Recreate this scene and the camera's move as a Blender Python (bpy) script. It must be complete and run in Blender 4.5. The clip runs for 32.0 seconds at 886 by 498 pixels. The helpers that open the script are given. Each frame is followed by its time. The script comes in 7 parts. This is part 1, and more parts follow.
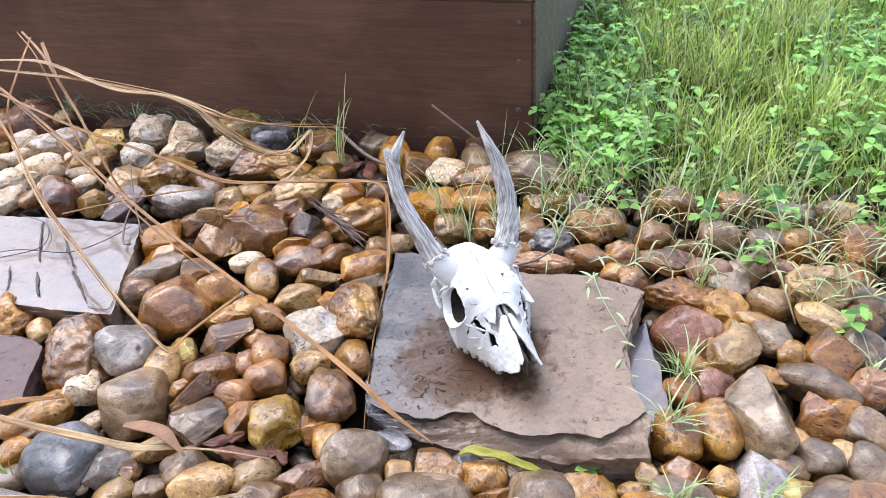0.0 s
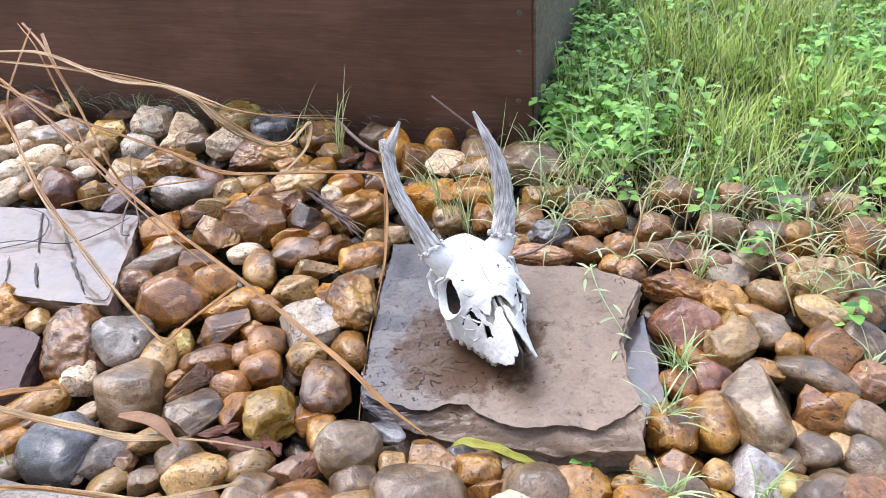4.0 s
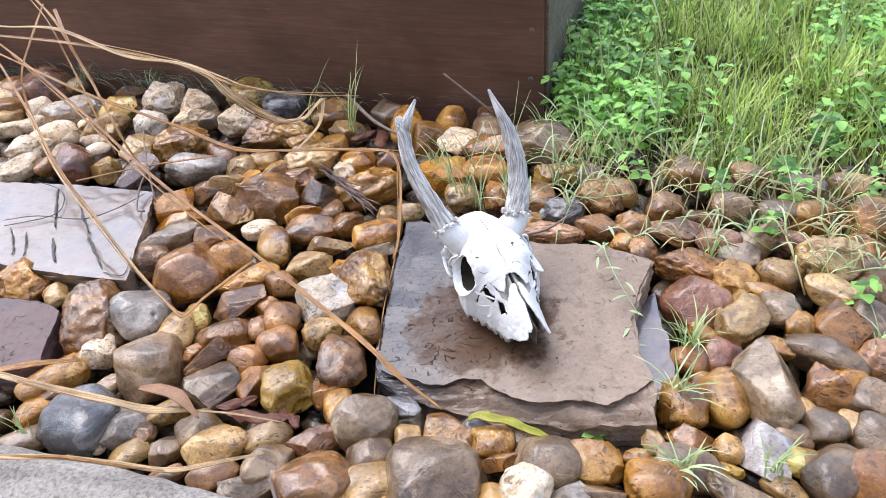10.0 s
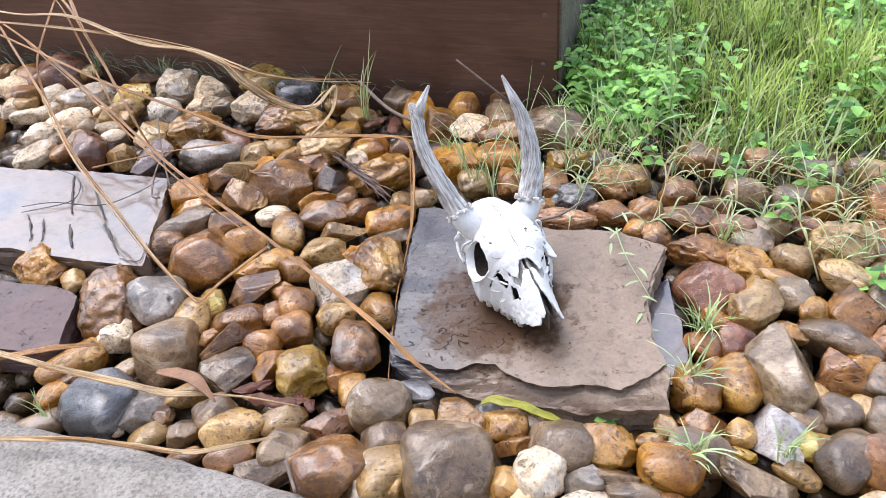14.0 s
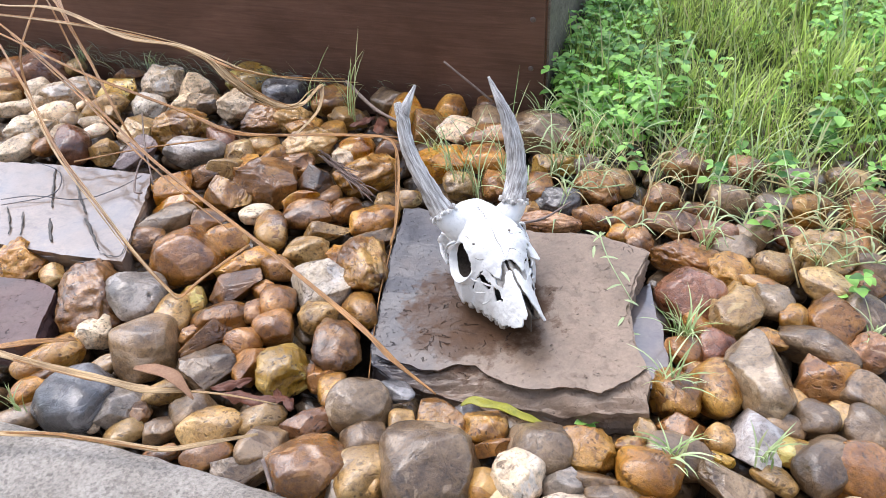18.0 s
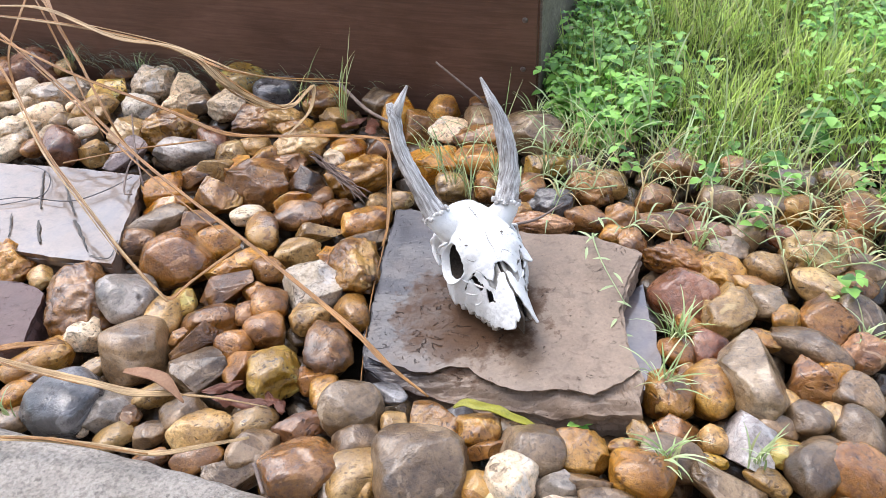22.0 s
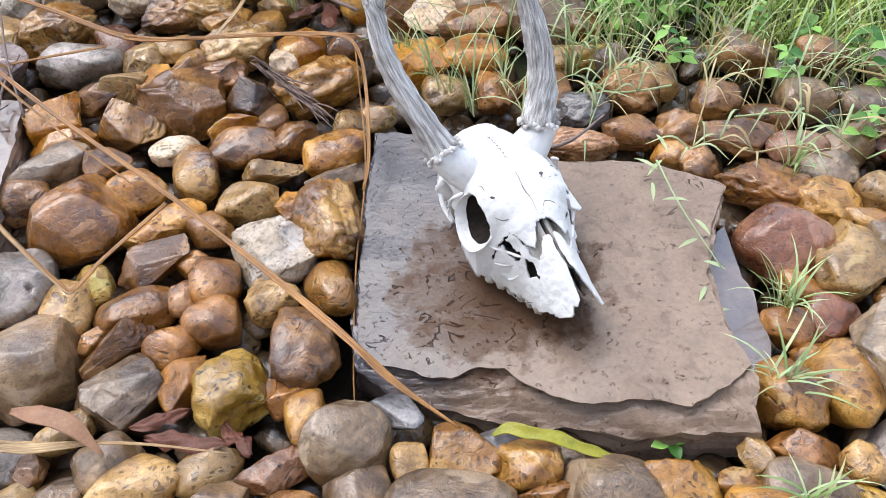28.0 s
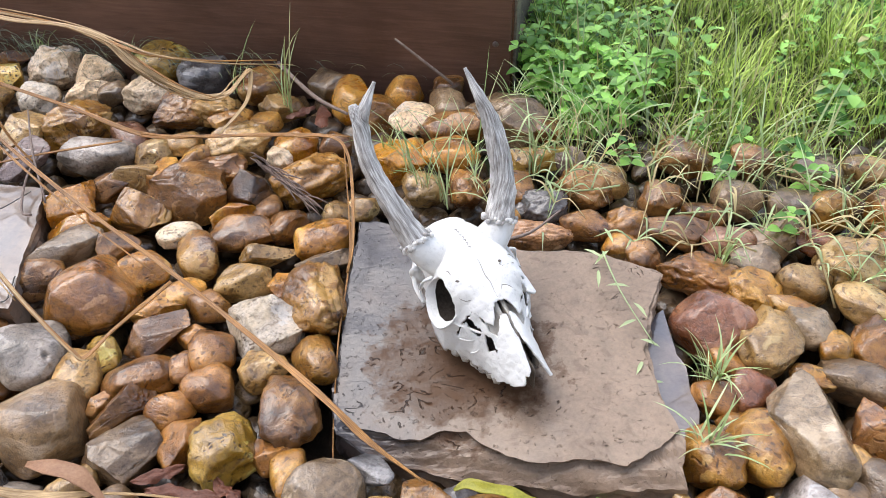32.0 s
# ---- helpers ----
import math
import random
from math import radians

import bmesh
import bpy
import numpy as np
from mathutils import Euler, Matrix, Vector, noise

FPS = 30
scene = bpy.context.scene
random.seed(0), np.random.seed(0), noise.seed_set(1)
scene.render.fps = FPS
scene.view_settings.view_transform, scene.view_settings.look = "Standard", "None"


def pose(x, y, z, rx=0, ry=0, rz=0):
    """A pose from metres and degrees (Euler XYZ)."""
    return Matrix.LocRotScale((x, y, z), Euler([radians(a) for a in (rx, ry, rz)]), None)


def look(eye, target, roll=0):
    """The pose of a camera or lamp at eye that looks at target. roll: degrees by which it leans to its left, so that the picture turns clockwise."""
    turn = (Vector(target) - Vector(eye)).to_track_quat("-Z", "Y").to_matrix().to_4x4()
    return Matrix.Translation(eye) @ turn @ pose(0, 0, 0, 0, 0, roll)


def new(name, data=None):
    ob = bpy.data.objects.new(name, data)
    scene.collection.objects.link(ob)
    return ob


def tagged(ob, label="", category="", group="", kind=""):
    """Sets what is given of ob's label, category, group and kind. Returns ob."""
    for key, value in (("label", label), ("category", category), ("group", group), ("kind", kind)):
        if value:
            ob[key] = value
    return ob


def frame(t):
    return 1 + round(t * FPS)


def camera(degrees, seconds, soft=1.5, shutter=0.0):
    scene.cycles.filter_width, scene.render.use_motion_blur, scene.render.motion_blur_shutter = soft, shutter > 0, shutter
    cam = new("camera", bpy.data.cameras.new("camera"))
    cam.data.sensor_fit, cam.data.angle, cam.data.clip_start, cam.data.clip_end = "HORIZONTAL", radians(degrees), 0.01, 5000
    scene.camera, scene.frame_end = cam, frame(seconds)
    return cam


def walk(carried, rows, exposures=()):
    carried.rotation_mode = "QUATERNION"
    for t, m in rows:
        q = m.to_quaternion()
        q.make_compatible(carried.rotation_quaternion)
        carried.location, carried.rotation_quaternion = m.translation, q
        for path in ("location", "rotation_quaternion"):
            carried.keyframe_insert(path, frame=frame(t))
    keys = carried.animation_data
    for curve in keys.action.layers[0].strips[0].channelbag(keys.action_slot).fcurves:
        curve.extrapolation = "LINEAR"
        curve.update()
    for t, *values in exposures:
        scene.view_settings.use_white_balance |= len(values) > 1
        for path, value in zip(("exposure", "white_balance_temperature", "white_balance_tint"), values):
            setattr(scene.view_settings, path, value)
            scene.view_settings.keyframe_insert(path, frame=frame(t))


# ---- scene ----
cam = camera(60.95, 32.0, 0.7)
# seconds, place, yaw, pitch, lean
ROWS = [
    (0.0, 0.5453, 0.1596, 0.5968, 19.37, -36.79, -5.15),
    (0.5, 0.5510, 0.1595, 0.5960, 20.27, -35.88, -5.34),
    (1.0, 0.5381, 0.1514, 0.5979, 19.34, -35.54, -5.01),
    (1.5, 0.5496, 0.1553, 0.5935, 19.65, -35.53, -5.19),
    (2.0, 0.5542, 0.1586, 0.5895, 19.77, -35.86, -5.15),
    (2.5, 0.5516, 0.1665, 0.5919, 19.89, -36.28, -5.63),
    (3.0, 0.5550, 0.1650, 0.5881, 19.93, -36.40, -5.70),
    (3.5, 0.5551, 0.1663, 0.5899, 20.38, -36.83, -5.71),
    (5.5, 0.5636, 0.1607, 0.5964, 18.88, -37.97, -4.35),
    (6.0, 0.5635, 0.1605, 0.5970, 19.34, -37.71, -4.41),
    (6.5, 0.5660, 0.1599, 0.5947, 18.66, -39.27, -4.75),
    (7.0, 0.5651, 0.1613, 0.6000, 18.40, -39.45, -5.05),
    (7.5, 0.5666, 0.1460, 0.6052, 21.24, -38.66, -6.65),
    (8.0, 0.5678, 0.1419, 0.6046, 21.02, -38.23, -6.25),
    (8.5, 0.5655, 0.1503, 0.6013, 20.12, -38.76, -5.75),
    (9.0, 0.5543, 0.1533, 0.5992, 20.17, -39.15, -5.33),
    (9.5, 0.5500, 0.1528, 0.5986, 20.20, -39.00, -5.33),
    (10.0, 0.5482, 0.1550, 0.5977, 20.75, -38.91, -5.58),
    (10.5, 0.5456, 0.1561, 0.5972, 20.54, -39.10, -5.36),
    (11.0, 0.5494, 0.1535, 0.5971, 20.69, -38.68, -5.48),
    (11.5, 0.5490, 0.1518, 0.5984, 21.08, -38.78, -5.59),
    (12.0, 0.5496, 0.1532, 0.5989, 21.05, -38.81, -5.83),
    (12.5, 0.5503, 0.1550, 0.5979, 20.70, -38.72, -6.07),
    (13.0, 0.5503, 0.1536, 0.5981, 21.24, -38.98, -6.50),
    (13.5, 0.5463, 0.1520, 0.5992, 21.89, -39.80, -6.72),
    (15.5, 0.5494, 0.1474, 0.5963, 21.13, -39.60, -4.72),
    (16.0, 0.5486, 0.1494, 0.5960, 21.07, -39.83, -4.49),
    (16.5, 0.5483, 0.1515, 0.5955, 20.63, -39.86, -4.39),
    (17.0, 0.5484, 0.1501, 0.5955, 20.79, -39.74, -4.62),
    (17.5, 0.5498, 0.1489, 0.5942, 20.73, -39.48, -4.63),
    (18.0, 0.5495, 0.1499, 0.5936, 20.50, -39.50, -4.34),
    (18.5, 0.5483, 0.1514, 0.5936, 20.34, -39.67, -4.27),
    (19.0, 0.5495, 0.1496, 0.5911, 20.47, -39.45, -4.32),
    (19.5, 0.5484, 0.1489, 0.5944, 20.41, -39.56, -4.37),
    (20.0, 0.5481, 0.1497, 0.5953, 20.41, -39.60, -4.35),
    (20.5, 0.5507, 0.1502, 0.5930, 20.38, -39.54, -4.22),
    (21.0, 0.5482, 0.1493, 0.5923, 20.31, -39.61, -4.04),
    (21.5, 0.5474, 0.1521, 0.5927, 20.08, -39.64, -4.06),
    (22.0, 0.5485, 0.1532, 0.5922, 19.75, -39.51, -3.97),
    (22.5, 0.5492, 0.1528, 0.5932, 19.96, -39.33, -4.10),
    (23.0, 0.5497, 0.1517, 0.5930, 20.03, -39.19, -4.22),
    (23.5, 0.5496, 0.1525, 0.5911, 20.07, -39.23, -4.10),
    (24.0, 0.5502, 0.1551, 0.5904, 19.61, -39.54, -4.18),
    (24.5, 0.5652, 0.1615, 0.5943, 19.63, -39.41, -5.62),
    (26.5, 0.4670, 0.3277, 0.5153, 15.05, -46.16, -7.70),
    (27.0, 0.3719, 0.3433, 0.5322, 10.89, -45.93, -2.31),
    (27.5, 0.4047, 0.3433, 0.4791, 17.43, -49.29, -8.18),
    (28.0, 0.4393, 0.3474, 0.4885, 16.09, -49.22, -4.92),
    (28.5, 0.4652, 0.3513, 0.5001, 19.21, -50.56, -7.39),
    (29.0, 0.4751, 0.3444, 0.5175, 17.81, -47.56, -6.27),
    (29.5, 0.4822, 0.3402, 0.5258, 14.87, -45.33, -4.62),
    (30.0, 0.4789, 0.3347, 0.5272, 15.64, -44.21, -5.56),
    (30.5, 0.4714, 0.3267, 0.5302, 15.71, -42.92, -4.98),
    (31.0, 0.4675, 0.3157, 0.5379, 16.35, -42.04, -4.56),
    (31.5, 0.4629, 0.3000, 0.5385, 16.45, -42.74, -3.77),
    (32.0, 0.4673, 0.2941, 0.5477, 14.11, -43.03, -2.59),
]
walk(cam, [(t, pose(x, y, z, 90 + pitch, 0, yaw) @ pose(0, 0, 0, 0, 0, lean)) for t, x, y, z, yaw, pitch, lean in ROWS],
     [(0.0, 1.56, 6150, 13), (13.5, 1.52, 6220, 12), (19.0, 1.5, 6320, 12), (24.5, 1.52, 6380, 11), (26.5, 1.47, 6250, 11), (29.0, 1.41, 6400, 10), (30.0, 1.40, 6500, 10), (32.0, 1.39, 6580, 10)])

# ---- light ----
world = bpy.data.worlds.new("overcast_sky")
scene.world = world
world.use_nodes = True
wn, wl = world.node_tree.nodes, world.node_tree.links
sky = wn.new("ShaderNodeTexSky")
sky.sky_type, sky.sun_disc = "NISHITA", False
SUN_WAY = Vector((-0.40, 0.25, 0.86)).normalized()      # towards the bright part of the sky
sky.sun_elevation, sky.sun_rotation = math.asin(SUN_WAY.z), math.atan2(SUN_WAY.x, SUN_WAY.y)
sky.dust_density, sky.ozone_density = 2.0, 1.0
calm = wn.new("ShaderNodeHueSaturation")
calm.inputs["Saturation"].default_value = 0.72
wl.new(sky.outputs["Color"], calm.inputs["Color"])
wl.new(calm.outputs["Color"], wn["Background"].inputs["Color"])
wn["Background"].inputs["Strength"].default_value = 0.15
sun = new("sun", bpy.data.lights.new("sun", "SUN"))
sun.data.energy, sun.data.angle, sun.data.color = 0.5, radians(45), (1.0, 0.985, 0.97)
sun.matrix_world = look((0, 0, 5), Vector((0, 0, 5)) - SUN_WAY)

# ---- materials ----


def node_mat(name):
    m = bpy.data.materials.new(name)
    m.use_nodes = True
    nt = m.node_tree
    return m, nt.nodes, nt.links, nt.nodes["Principled BSDF"]


def coords(n, l, spread=37.0):
    """Object coordinates shifted by the object's own random number."""
    tc, oi, mu, ad = n.new("ShaderNodeTexCoord"), n.new("ShaderNodeObjectInfo"), n.new("ShaderNodeMath"), n.new("ShaderNodeVectorMath")
    mu.operation, ad.operation = "MULTIPLY", "ADD"
    mu.inputs[1].default_value = spread
    l.new(oi.outputs["Random"], mu.inputs[0])
    l.new(tc.outputs["Object"], ad.inputs[0])
    l.new(mu.outputs[0], ad.inputs[1])
    return ad.outputs[0], oi.outputs["Random"]


def noise_tex(n, l, vec, scale, detail=4.0, rough=0.55, dist=0.0):
    t = n.new("ShaderNodeTexNoise")
    t.inputs["Scale"].default_value, t.inputs["Detail"].default_value = scale, detail
    t.inputs["Roughness"].default_value, t.inputs["Distortion"].default_value = rough, dist
    l.new(vec, t.inputs["Vector"])
    return t.outputs["Fac"]


def ramp(n, l, fac, *stops):
    r = n.new("ShaderNodeValToRGB")
    e = r.color_ramp.elements
    while len(e) < len(stops):
        e.new(0.5)
    for el, (p, c) in zip(e, stops):
        el.position, el.color = p, (*c, 1) if len(c) == 3 else c
    l.new(fac, r.inputs["Fac"])
    return r.outputs["Color"]


def grey(v):
    return (v, v, v)


def mix(n, l, fac, a, b, mode="MIX"):
    m = n.new("ShaderNodeMix")
    m.data_type, m.blend_type = "RGBA", mode
    if isinstance(fac, float):
        m.inputs[0].default_value = fac
    else:
        l.new(fac, m.inputs[0])
    for sock, v in ((m.inputs[6], a), (m.inputs[7], b)):
        if isinstance(v, tuple):
            sock.default_value = (*v, 1)
        else:
            l.new(v, sock)
    return m.outputs[2]


def bump(n, l, bsdf, heights, film=0):
    """heights: (socket, strength, distance) chained one into the next."""
    last, water = None, None
    for k, (h, s, d) in enumerate(heights):
        b = n.new("ShaderNodeBump")
        b.inputs["Strength"].default_value, b.inputs["Distance"].default_value = s, d
        l.new(h, b.inputs["Height"])
        if last:
            l.new(last, b.inputs["Normal"])
        last = b.outputs["Normal"]
        if k + 1 == film:
            water = last
    l.new(last, bsdf.inputs["Normal"])
    l.new(water or last, bsdf.inputs["Coat Normal"])


def stone_mat(name, dark, mid, light, rough=(0.28, 0.5), pits=0.5, island=False, wet=0.8):
    dark, mid, light = ((col[0] * k * 1.03, col[1] * k * 0.99, col[2] * k * (1 - 0.36 * min(1.0, (1 - col[2] / col[0]) / 0.75) ** 2)) for col, k in ((dark, 0.70), (mid, 0.86), (light, 1.02)))
    m, n, l, b = node_mat(name)
    vec, rnd = coords(n, l)
    if island:
        geo = n.new("ShaderNodeNewGeometry")
        rnd = geo.outputs["Random Per Island"]
    big = noise_tex(n, l, vec, 21.0, 2.0, 0.5, 1.0)
    fine = noise_tex(n, l, vec, 260.0, 5.0, 0.7)
    base = ramp(n, l, big, (0.30, dark), (0.48, mid), (0.72, light))
    shade = ramp(n, l, rnd, (0.0, (0.66, 0.62, 0.6)), (0.5, grey(0.98)), (1.0, (1.3, 1.22, 1.12)))
    base = mix(n, l, 1.0, base, shade, "MULTIPLY")
    base = mix(n, l, 0.9, base, ramp(n, l, fine, (0.3, grey(0.35)), (0.46, grey(0.95)), (0.72, grey(1.3))), "MULTIPLY")
    blot = noise_tex(n, l, vec, 75.0, 4.0, 0.65, 1.5)
    base = mix(n, l, 0.7, base, ramp(n, l, blot, (0.32, (0.5, 0.42, 0.36)), (0.46, grey(0.95)), (0.7, (1.2, 1.16, 1.1))), "MULTIPLY")
    # lighter crust with a sharp border, on some stones
    rim = noise_tex(n, l, vec, 15.0, 4.0, 0.6, 1.2)
    crust = ramp(n, l, rim, (0.575, grey(0.0)), (0.60, grey(0.6)))
    base = mix(n, l, crust, base, mix(n, l, 0.6, base, tuple(min(0.8, c * 1.35 + 0.07) for c in light)))
    # hairline cracks
    vein = n.new("ShaderNodeTexVoronoi")
    vein.feature = "DISTANCE_TO_EDGE"
    vein.inputs["Scale"].default_value = 24.0
    warp, sc, wob = n.new("ShaderNodeVectorMath"), n.new("ShaderNodeVectorMath"), n.new("ShaderNodeTexNoise")
    warp.operation, sc.operation, sc.inputs[3].default_value = "ADD", "SCALE", 0.06
    wob.inputs["Scale"].default_value, wob.inputs["Detail"].default_value = 22.0, 3.0
    l.new(vec, wob.inputs["Vector"])
    l.new(wob.outputs["Color"], sc.inputs[0])
    l.new(vec, warp.inputs[0])
    l.new(sc.outputs[0], warp.inputs[1])
    l.new(warp.outputs[0], vein.inputs["Vector"])
    crack = mix(n, l, ramp(n, l, rim, (0.42, grey(1.0)), (0.5, grey(0.0))), (1.0, 1.0, 1.0), ramp(n, l, vein.outputs["Distance"], (0.0, grey(0.3)), (0.03, grey(1.0))))
    base = mix(n, l, 0.35, base, crack, "MULTIPLY")
    # pits in clusters
    pit = n.new("ShaderNodeTexVoronoi")
    pit.inputs["Scale"].default_value = 150.0
    l.new(warp.outputs[0], pit.inputs["Vector"])
    hole = ramp(n, l, pit.outputs["Distance"], (0.2, grey(0.0)), (0.34, grey(1.0)))
    holes = mix(n, l, ramp(n, l, noise_tex(n, l, vec, 38.0, 3.0, 0.6), (0.46, grey(0.0)), (0.54, grey(1.0))), (1.0, 1.0, 1.0), hole)
    base = mix(n, l, min(1.0, 1.3 * pits), base, mix(n, l, holes, (0.16, 0.11, 0.07), (1.0, 1.0, 1.0)), "MULTIPLY")
    l.new(base, b.inputs["Base Color"])
    l.new(ramp(n, l, noise_tex(n, l, vec, 48.0, 3.0), (0.35, grey(rough[0])), (0.68, grey(rough[1]))), b.inputs["Roughness"])
    b.inputs["Specular IOR Level"].default_value = 0.5
    b.inputs["Coat Weight"].default_value, b.inputs["Coat Roughness"].default_value, b.inputs["Coat IOR"].default_value = wet, 0.07, 1.42 + 0.14 * wet
    relief = noise_tex(n, l, vec, 62.0, 5.0, 0.62, 0.6)
    bump(n, l, b, [(big, 0.25, 0.005), (relief, 0.42, 0.0042), (blot, 0.4, 0.0022), (crust, 0.5, 0.001), (crack, 0.5, 0.001), (fine, 0.75, 0.0016), (holes, min(1.0, 1.4 * pits), 0.002)], 2)
    return m


STONE = {
    "brown": stone_mat("brown_stone", (0.109, 0.040, 0.009), (0.249, 0.105, 0.027), (0.408, 0.196, 0.064)),
    "umber": stone_mat("umber_stone", (0.054, 0.023, 0.009), (0.140, 0.060, 0.020), (0.236, 0.112, 0.041)),
    "wet": stone_mat("wet_brown_stone", (0.152, 0.055, 0.008), (0.292, 0.121, 0.027), (0.408, 0.196, 0.066), (0.12, 0.3), 0.15, wet=1.0),
    "ochre": stone_mat("ochre_stone", (0.206, 0.080, 0.011), (0.400, 0.182, 0.032), (0.557, 0.309, 0.085)),
    "orange": stone_mat("orange_stone", (0.263, 0.080, 0.008), (0.479, 0.184, 0.008), (0.602, 0.319, 0.059), (0.2, 0.4), 0.3, wet=1.0),
    "yellow": stone_mat("yellow_stone", (0.324, 0.159, 0.012), (0.557, 0.333, 0.055), (0.697, 0.497, 0.166), pits=0.8),
    "tan": stone_mat("tan_stone", (0.225, 0.122, 0.047), (0.42, 0.252, 0.110), (0.58, 0.39, 0.205)),
    "taupe": stone_mat("taupe_stone", (0.118, 0.071, 0.042), (0.218, 0.141, 0.087), (0.32, 0.225, 0.148), (0.3, 0.5), 0.25),
    "cream": stone_mat("cream_stone", (0.64, 0.46, 0.30), (0.92, 0.74, 0.54), (0.92, 0.81, 0.66), (0.4, 0.65), 0.45, wet=0.4),
    "shell": stone_mat("pale_smooth_stone", (0.175, 0.105, 0.055), (0.32, 0.222, 0.139), (0.44, 0.335, 0.235), (0.3, 0.5), 0.08, wet=0.9),
    "white": stone_mat("white_stone", (0.479, 0.361, 0.220), (0.717, 0.622, 0.481), (0.810, 0.762, 0.668), (0.4, 0.65), 0.5, wet=0.3),
    "pale": stone_mat("pale_grey_stone", (0.365, 0.330, 0.295), (0.555, 0.520, 0.485), (0.684, 0.661, 0.625), (0.3, 0.5), 0.2, wet=0.5),
    "pink": stone_mat("pinkish_stone", (0.237, 0.096, 0.042), (0.428, 0.203, 0.109), (0.569, 0.345, 0.227)),
    "maroon": stone_mat("maroon_stone", (0.108, 0.033, 0.019), (0.237, 0.089, 0.055), (0.350, 0.179, 0.126), (0.2, 0.4), 0.2),
    "lilac": stone_mat("lilac_grey_stone", (0.208, 0.143, 0.125), (0.350, 0.261, 0.244), (0.480, 0.386, 0.368), (0.25, 0.5), 0.15),
    "grey": stone_mat("grey_stone", (0.184, 0.155, 0.126), (0.327, 0.285, 0.238), (0.448, 0.400, 0.347), (0.28, 0.5), 0.2),
    "slate": stone_mat("slate_stone", (0.060, 0.060, 0.062), (0.140, 0.138, 0.138), (0.251, 0.245, 0.239), (0.25, 0.5), 0.3),
}
STONE_WORDS = {"brown": "brown", "umber": "dark umber", "wet": "glossy brown", "ochre": "ochre", "orange": "orange-brown", "yellow": "yellowish", "tan": "tan", "taupe": "taupe", "cream": "cream", "shell": "pale beige", "white": "off-white", "pale": "pale grey", "pink": "pinkish brown", "maroon": "maroon", "lilac": "lilac-grey", "grey": "grey", "slate": "slate-grey"}
# colours darkened to put the shade of the gaps into the pebbles
pebble_fill = stone_mat("pebble_fill", (0.03, 0.016, 0.009), (0.085, 0.05, 0.027), (0.2, 0.13, 0.075), island=True)


def plain_mat(name, dark, light, scale=40.0, rough=0.6, bumps=0.4, spec=0.4, stretch=(1, 1, 1), depth=0.002, through_light=0.0):
    m, n, l, b = node_mat(name)
    vec, rnd = coords(n, l)
    mp = n.new("ShaderNodeMapping")
    mp.inputs["Scale"].default_value = stretch
    l.new(vec, mp.inputs["Vector"])
    a, f = noise_tex(n, l, mp.outputs[0], scale, 4.0), noise_tex(n, l, mp.outputs[0], scale * 7, 5.0, 0.65)
    base = mix(n, l, 0.5, ramp(n, l, a, (0.3, dark), (0.7, light)), ramp(n, l, f, (0.3, dark), (0.7, light)))
    l.new(base, b.inputs["Base Color"])
    b.inputs["Roughness"].default_value = rough
    b.inputs["Specular IOR Level"].default_value = spec
    if through_light:
        b.inputs["Transmission Weight"].default_value = 0.0
        b.inputs["Subsurface Weight"].default_value = through_light
        b.inputs["Subsurface Radius"].default_value = (0.004, 0.006, 0.002)
    bump(n, l, b, [(a, bumps, depth), (f, bumps, depth * 0.4)])
    return m


def fibre_mat(name, dark, light, along, across, rough, depth):
    """Fibres that run along a blade or antler, by its own UV."""
    m, n, l, b = node_mat(name)
    tc, mp, oi, ad = n.new("ShaderNodeTexCoord"), n.new("ShaderNodeMapping"), n.new("ShaderNodeObjectInfo"), n.new("ShaderNodeVectorMath")
    ad.operation = "ADD"
    l.new(tc.outputs["UV"], ad.inputs[0])
    l.new(oi.outputs["Random"], ad.inputs[1])
    mp.inputs["Scale"].default_value = (along, across, 1.0)
    l.new(ad.outputs[0], mp.inputs["Vector"])
    g = noise_tex(n, l, mp.outputs[0], 1.0, 5.0, 0.65, 0.15)
    big = noise_tex(n, l, tc.outputs["Object"], 30.0, 4.0)
    base = ramp(n, l, g, (0.33, dark), (0.5, tuple((p + q) / 2 for p, q in zip(dark, light))), (0.62, light))
    base = mix(n, l, 0.7, base, ramp(n, l, big, (0.3, grey(0.6)), (0.65, grey(1.15))), "MULTIPLY")
    l.new(base, b.inputs["Base Color"])
    b.inputs["Roughness"].default_value = rough
    bump(n, l, b, [(g, 0.8, depth)])
    return m


def leafy(name, dark, light, rough=0.45, dry=0.9):
    """Green blades that differ from leaf to leaf."""
    m, n, l, b = node_mat(name)
    geo = n.new("ShaderNodeNewGeometry")
    tc = n.new("ShaderNodeTexCoord")
    a = noise_tex(n, l, tc.outputs["Object"], 9.0, 3.0)
    base = ramp(n, l, geo.outputs["Random Per Island"], (0.0, dark), (0.55, light), (0.78, tuple(c * 1.25 for c in light)), (dry, (0.5, 0.56, 0.26) if dry < 0.95 else light), (1.0, (0.46, 0.37, 0.18)))
    base = mix(n, l, 0.6, base, ramp(n, l, a, (0.3, grey(0.6)), (0.7, grey(1.25))), "MULTIPLY")
    l.new(base, b.inputs["Base Color"])
    b.inputs["Roughness"].default_value = rough
    tr = n.new("ShaderNodeBsdfTranslucent")
    l.new(base, tr.inputs["Color"])
    ms = n.new("ShaderNodeMixShader")
    ms.inputs[0].default_value = 0.25
    l.new(b.outputs[0], ms.inputs[1])
    l.new(tr.outputs[0], ms.inputs[2])
    l.new(ms.outputs[0], n["Material Output"].inputs["Surface"])
    return m


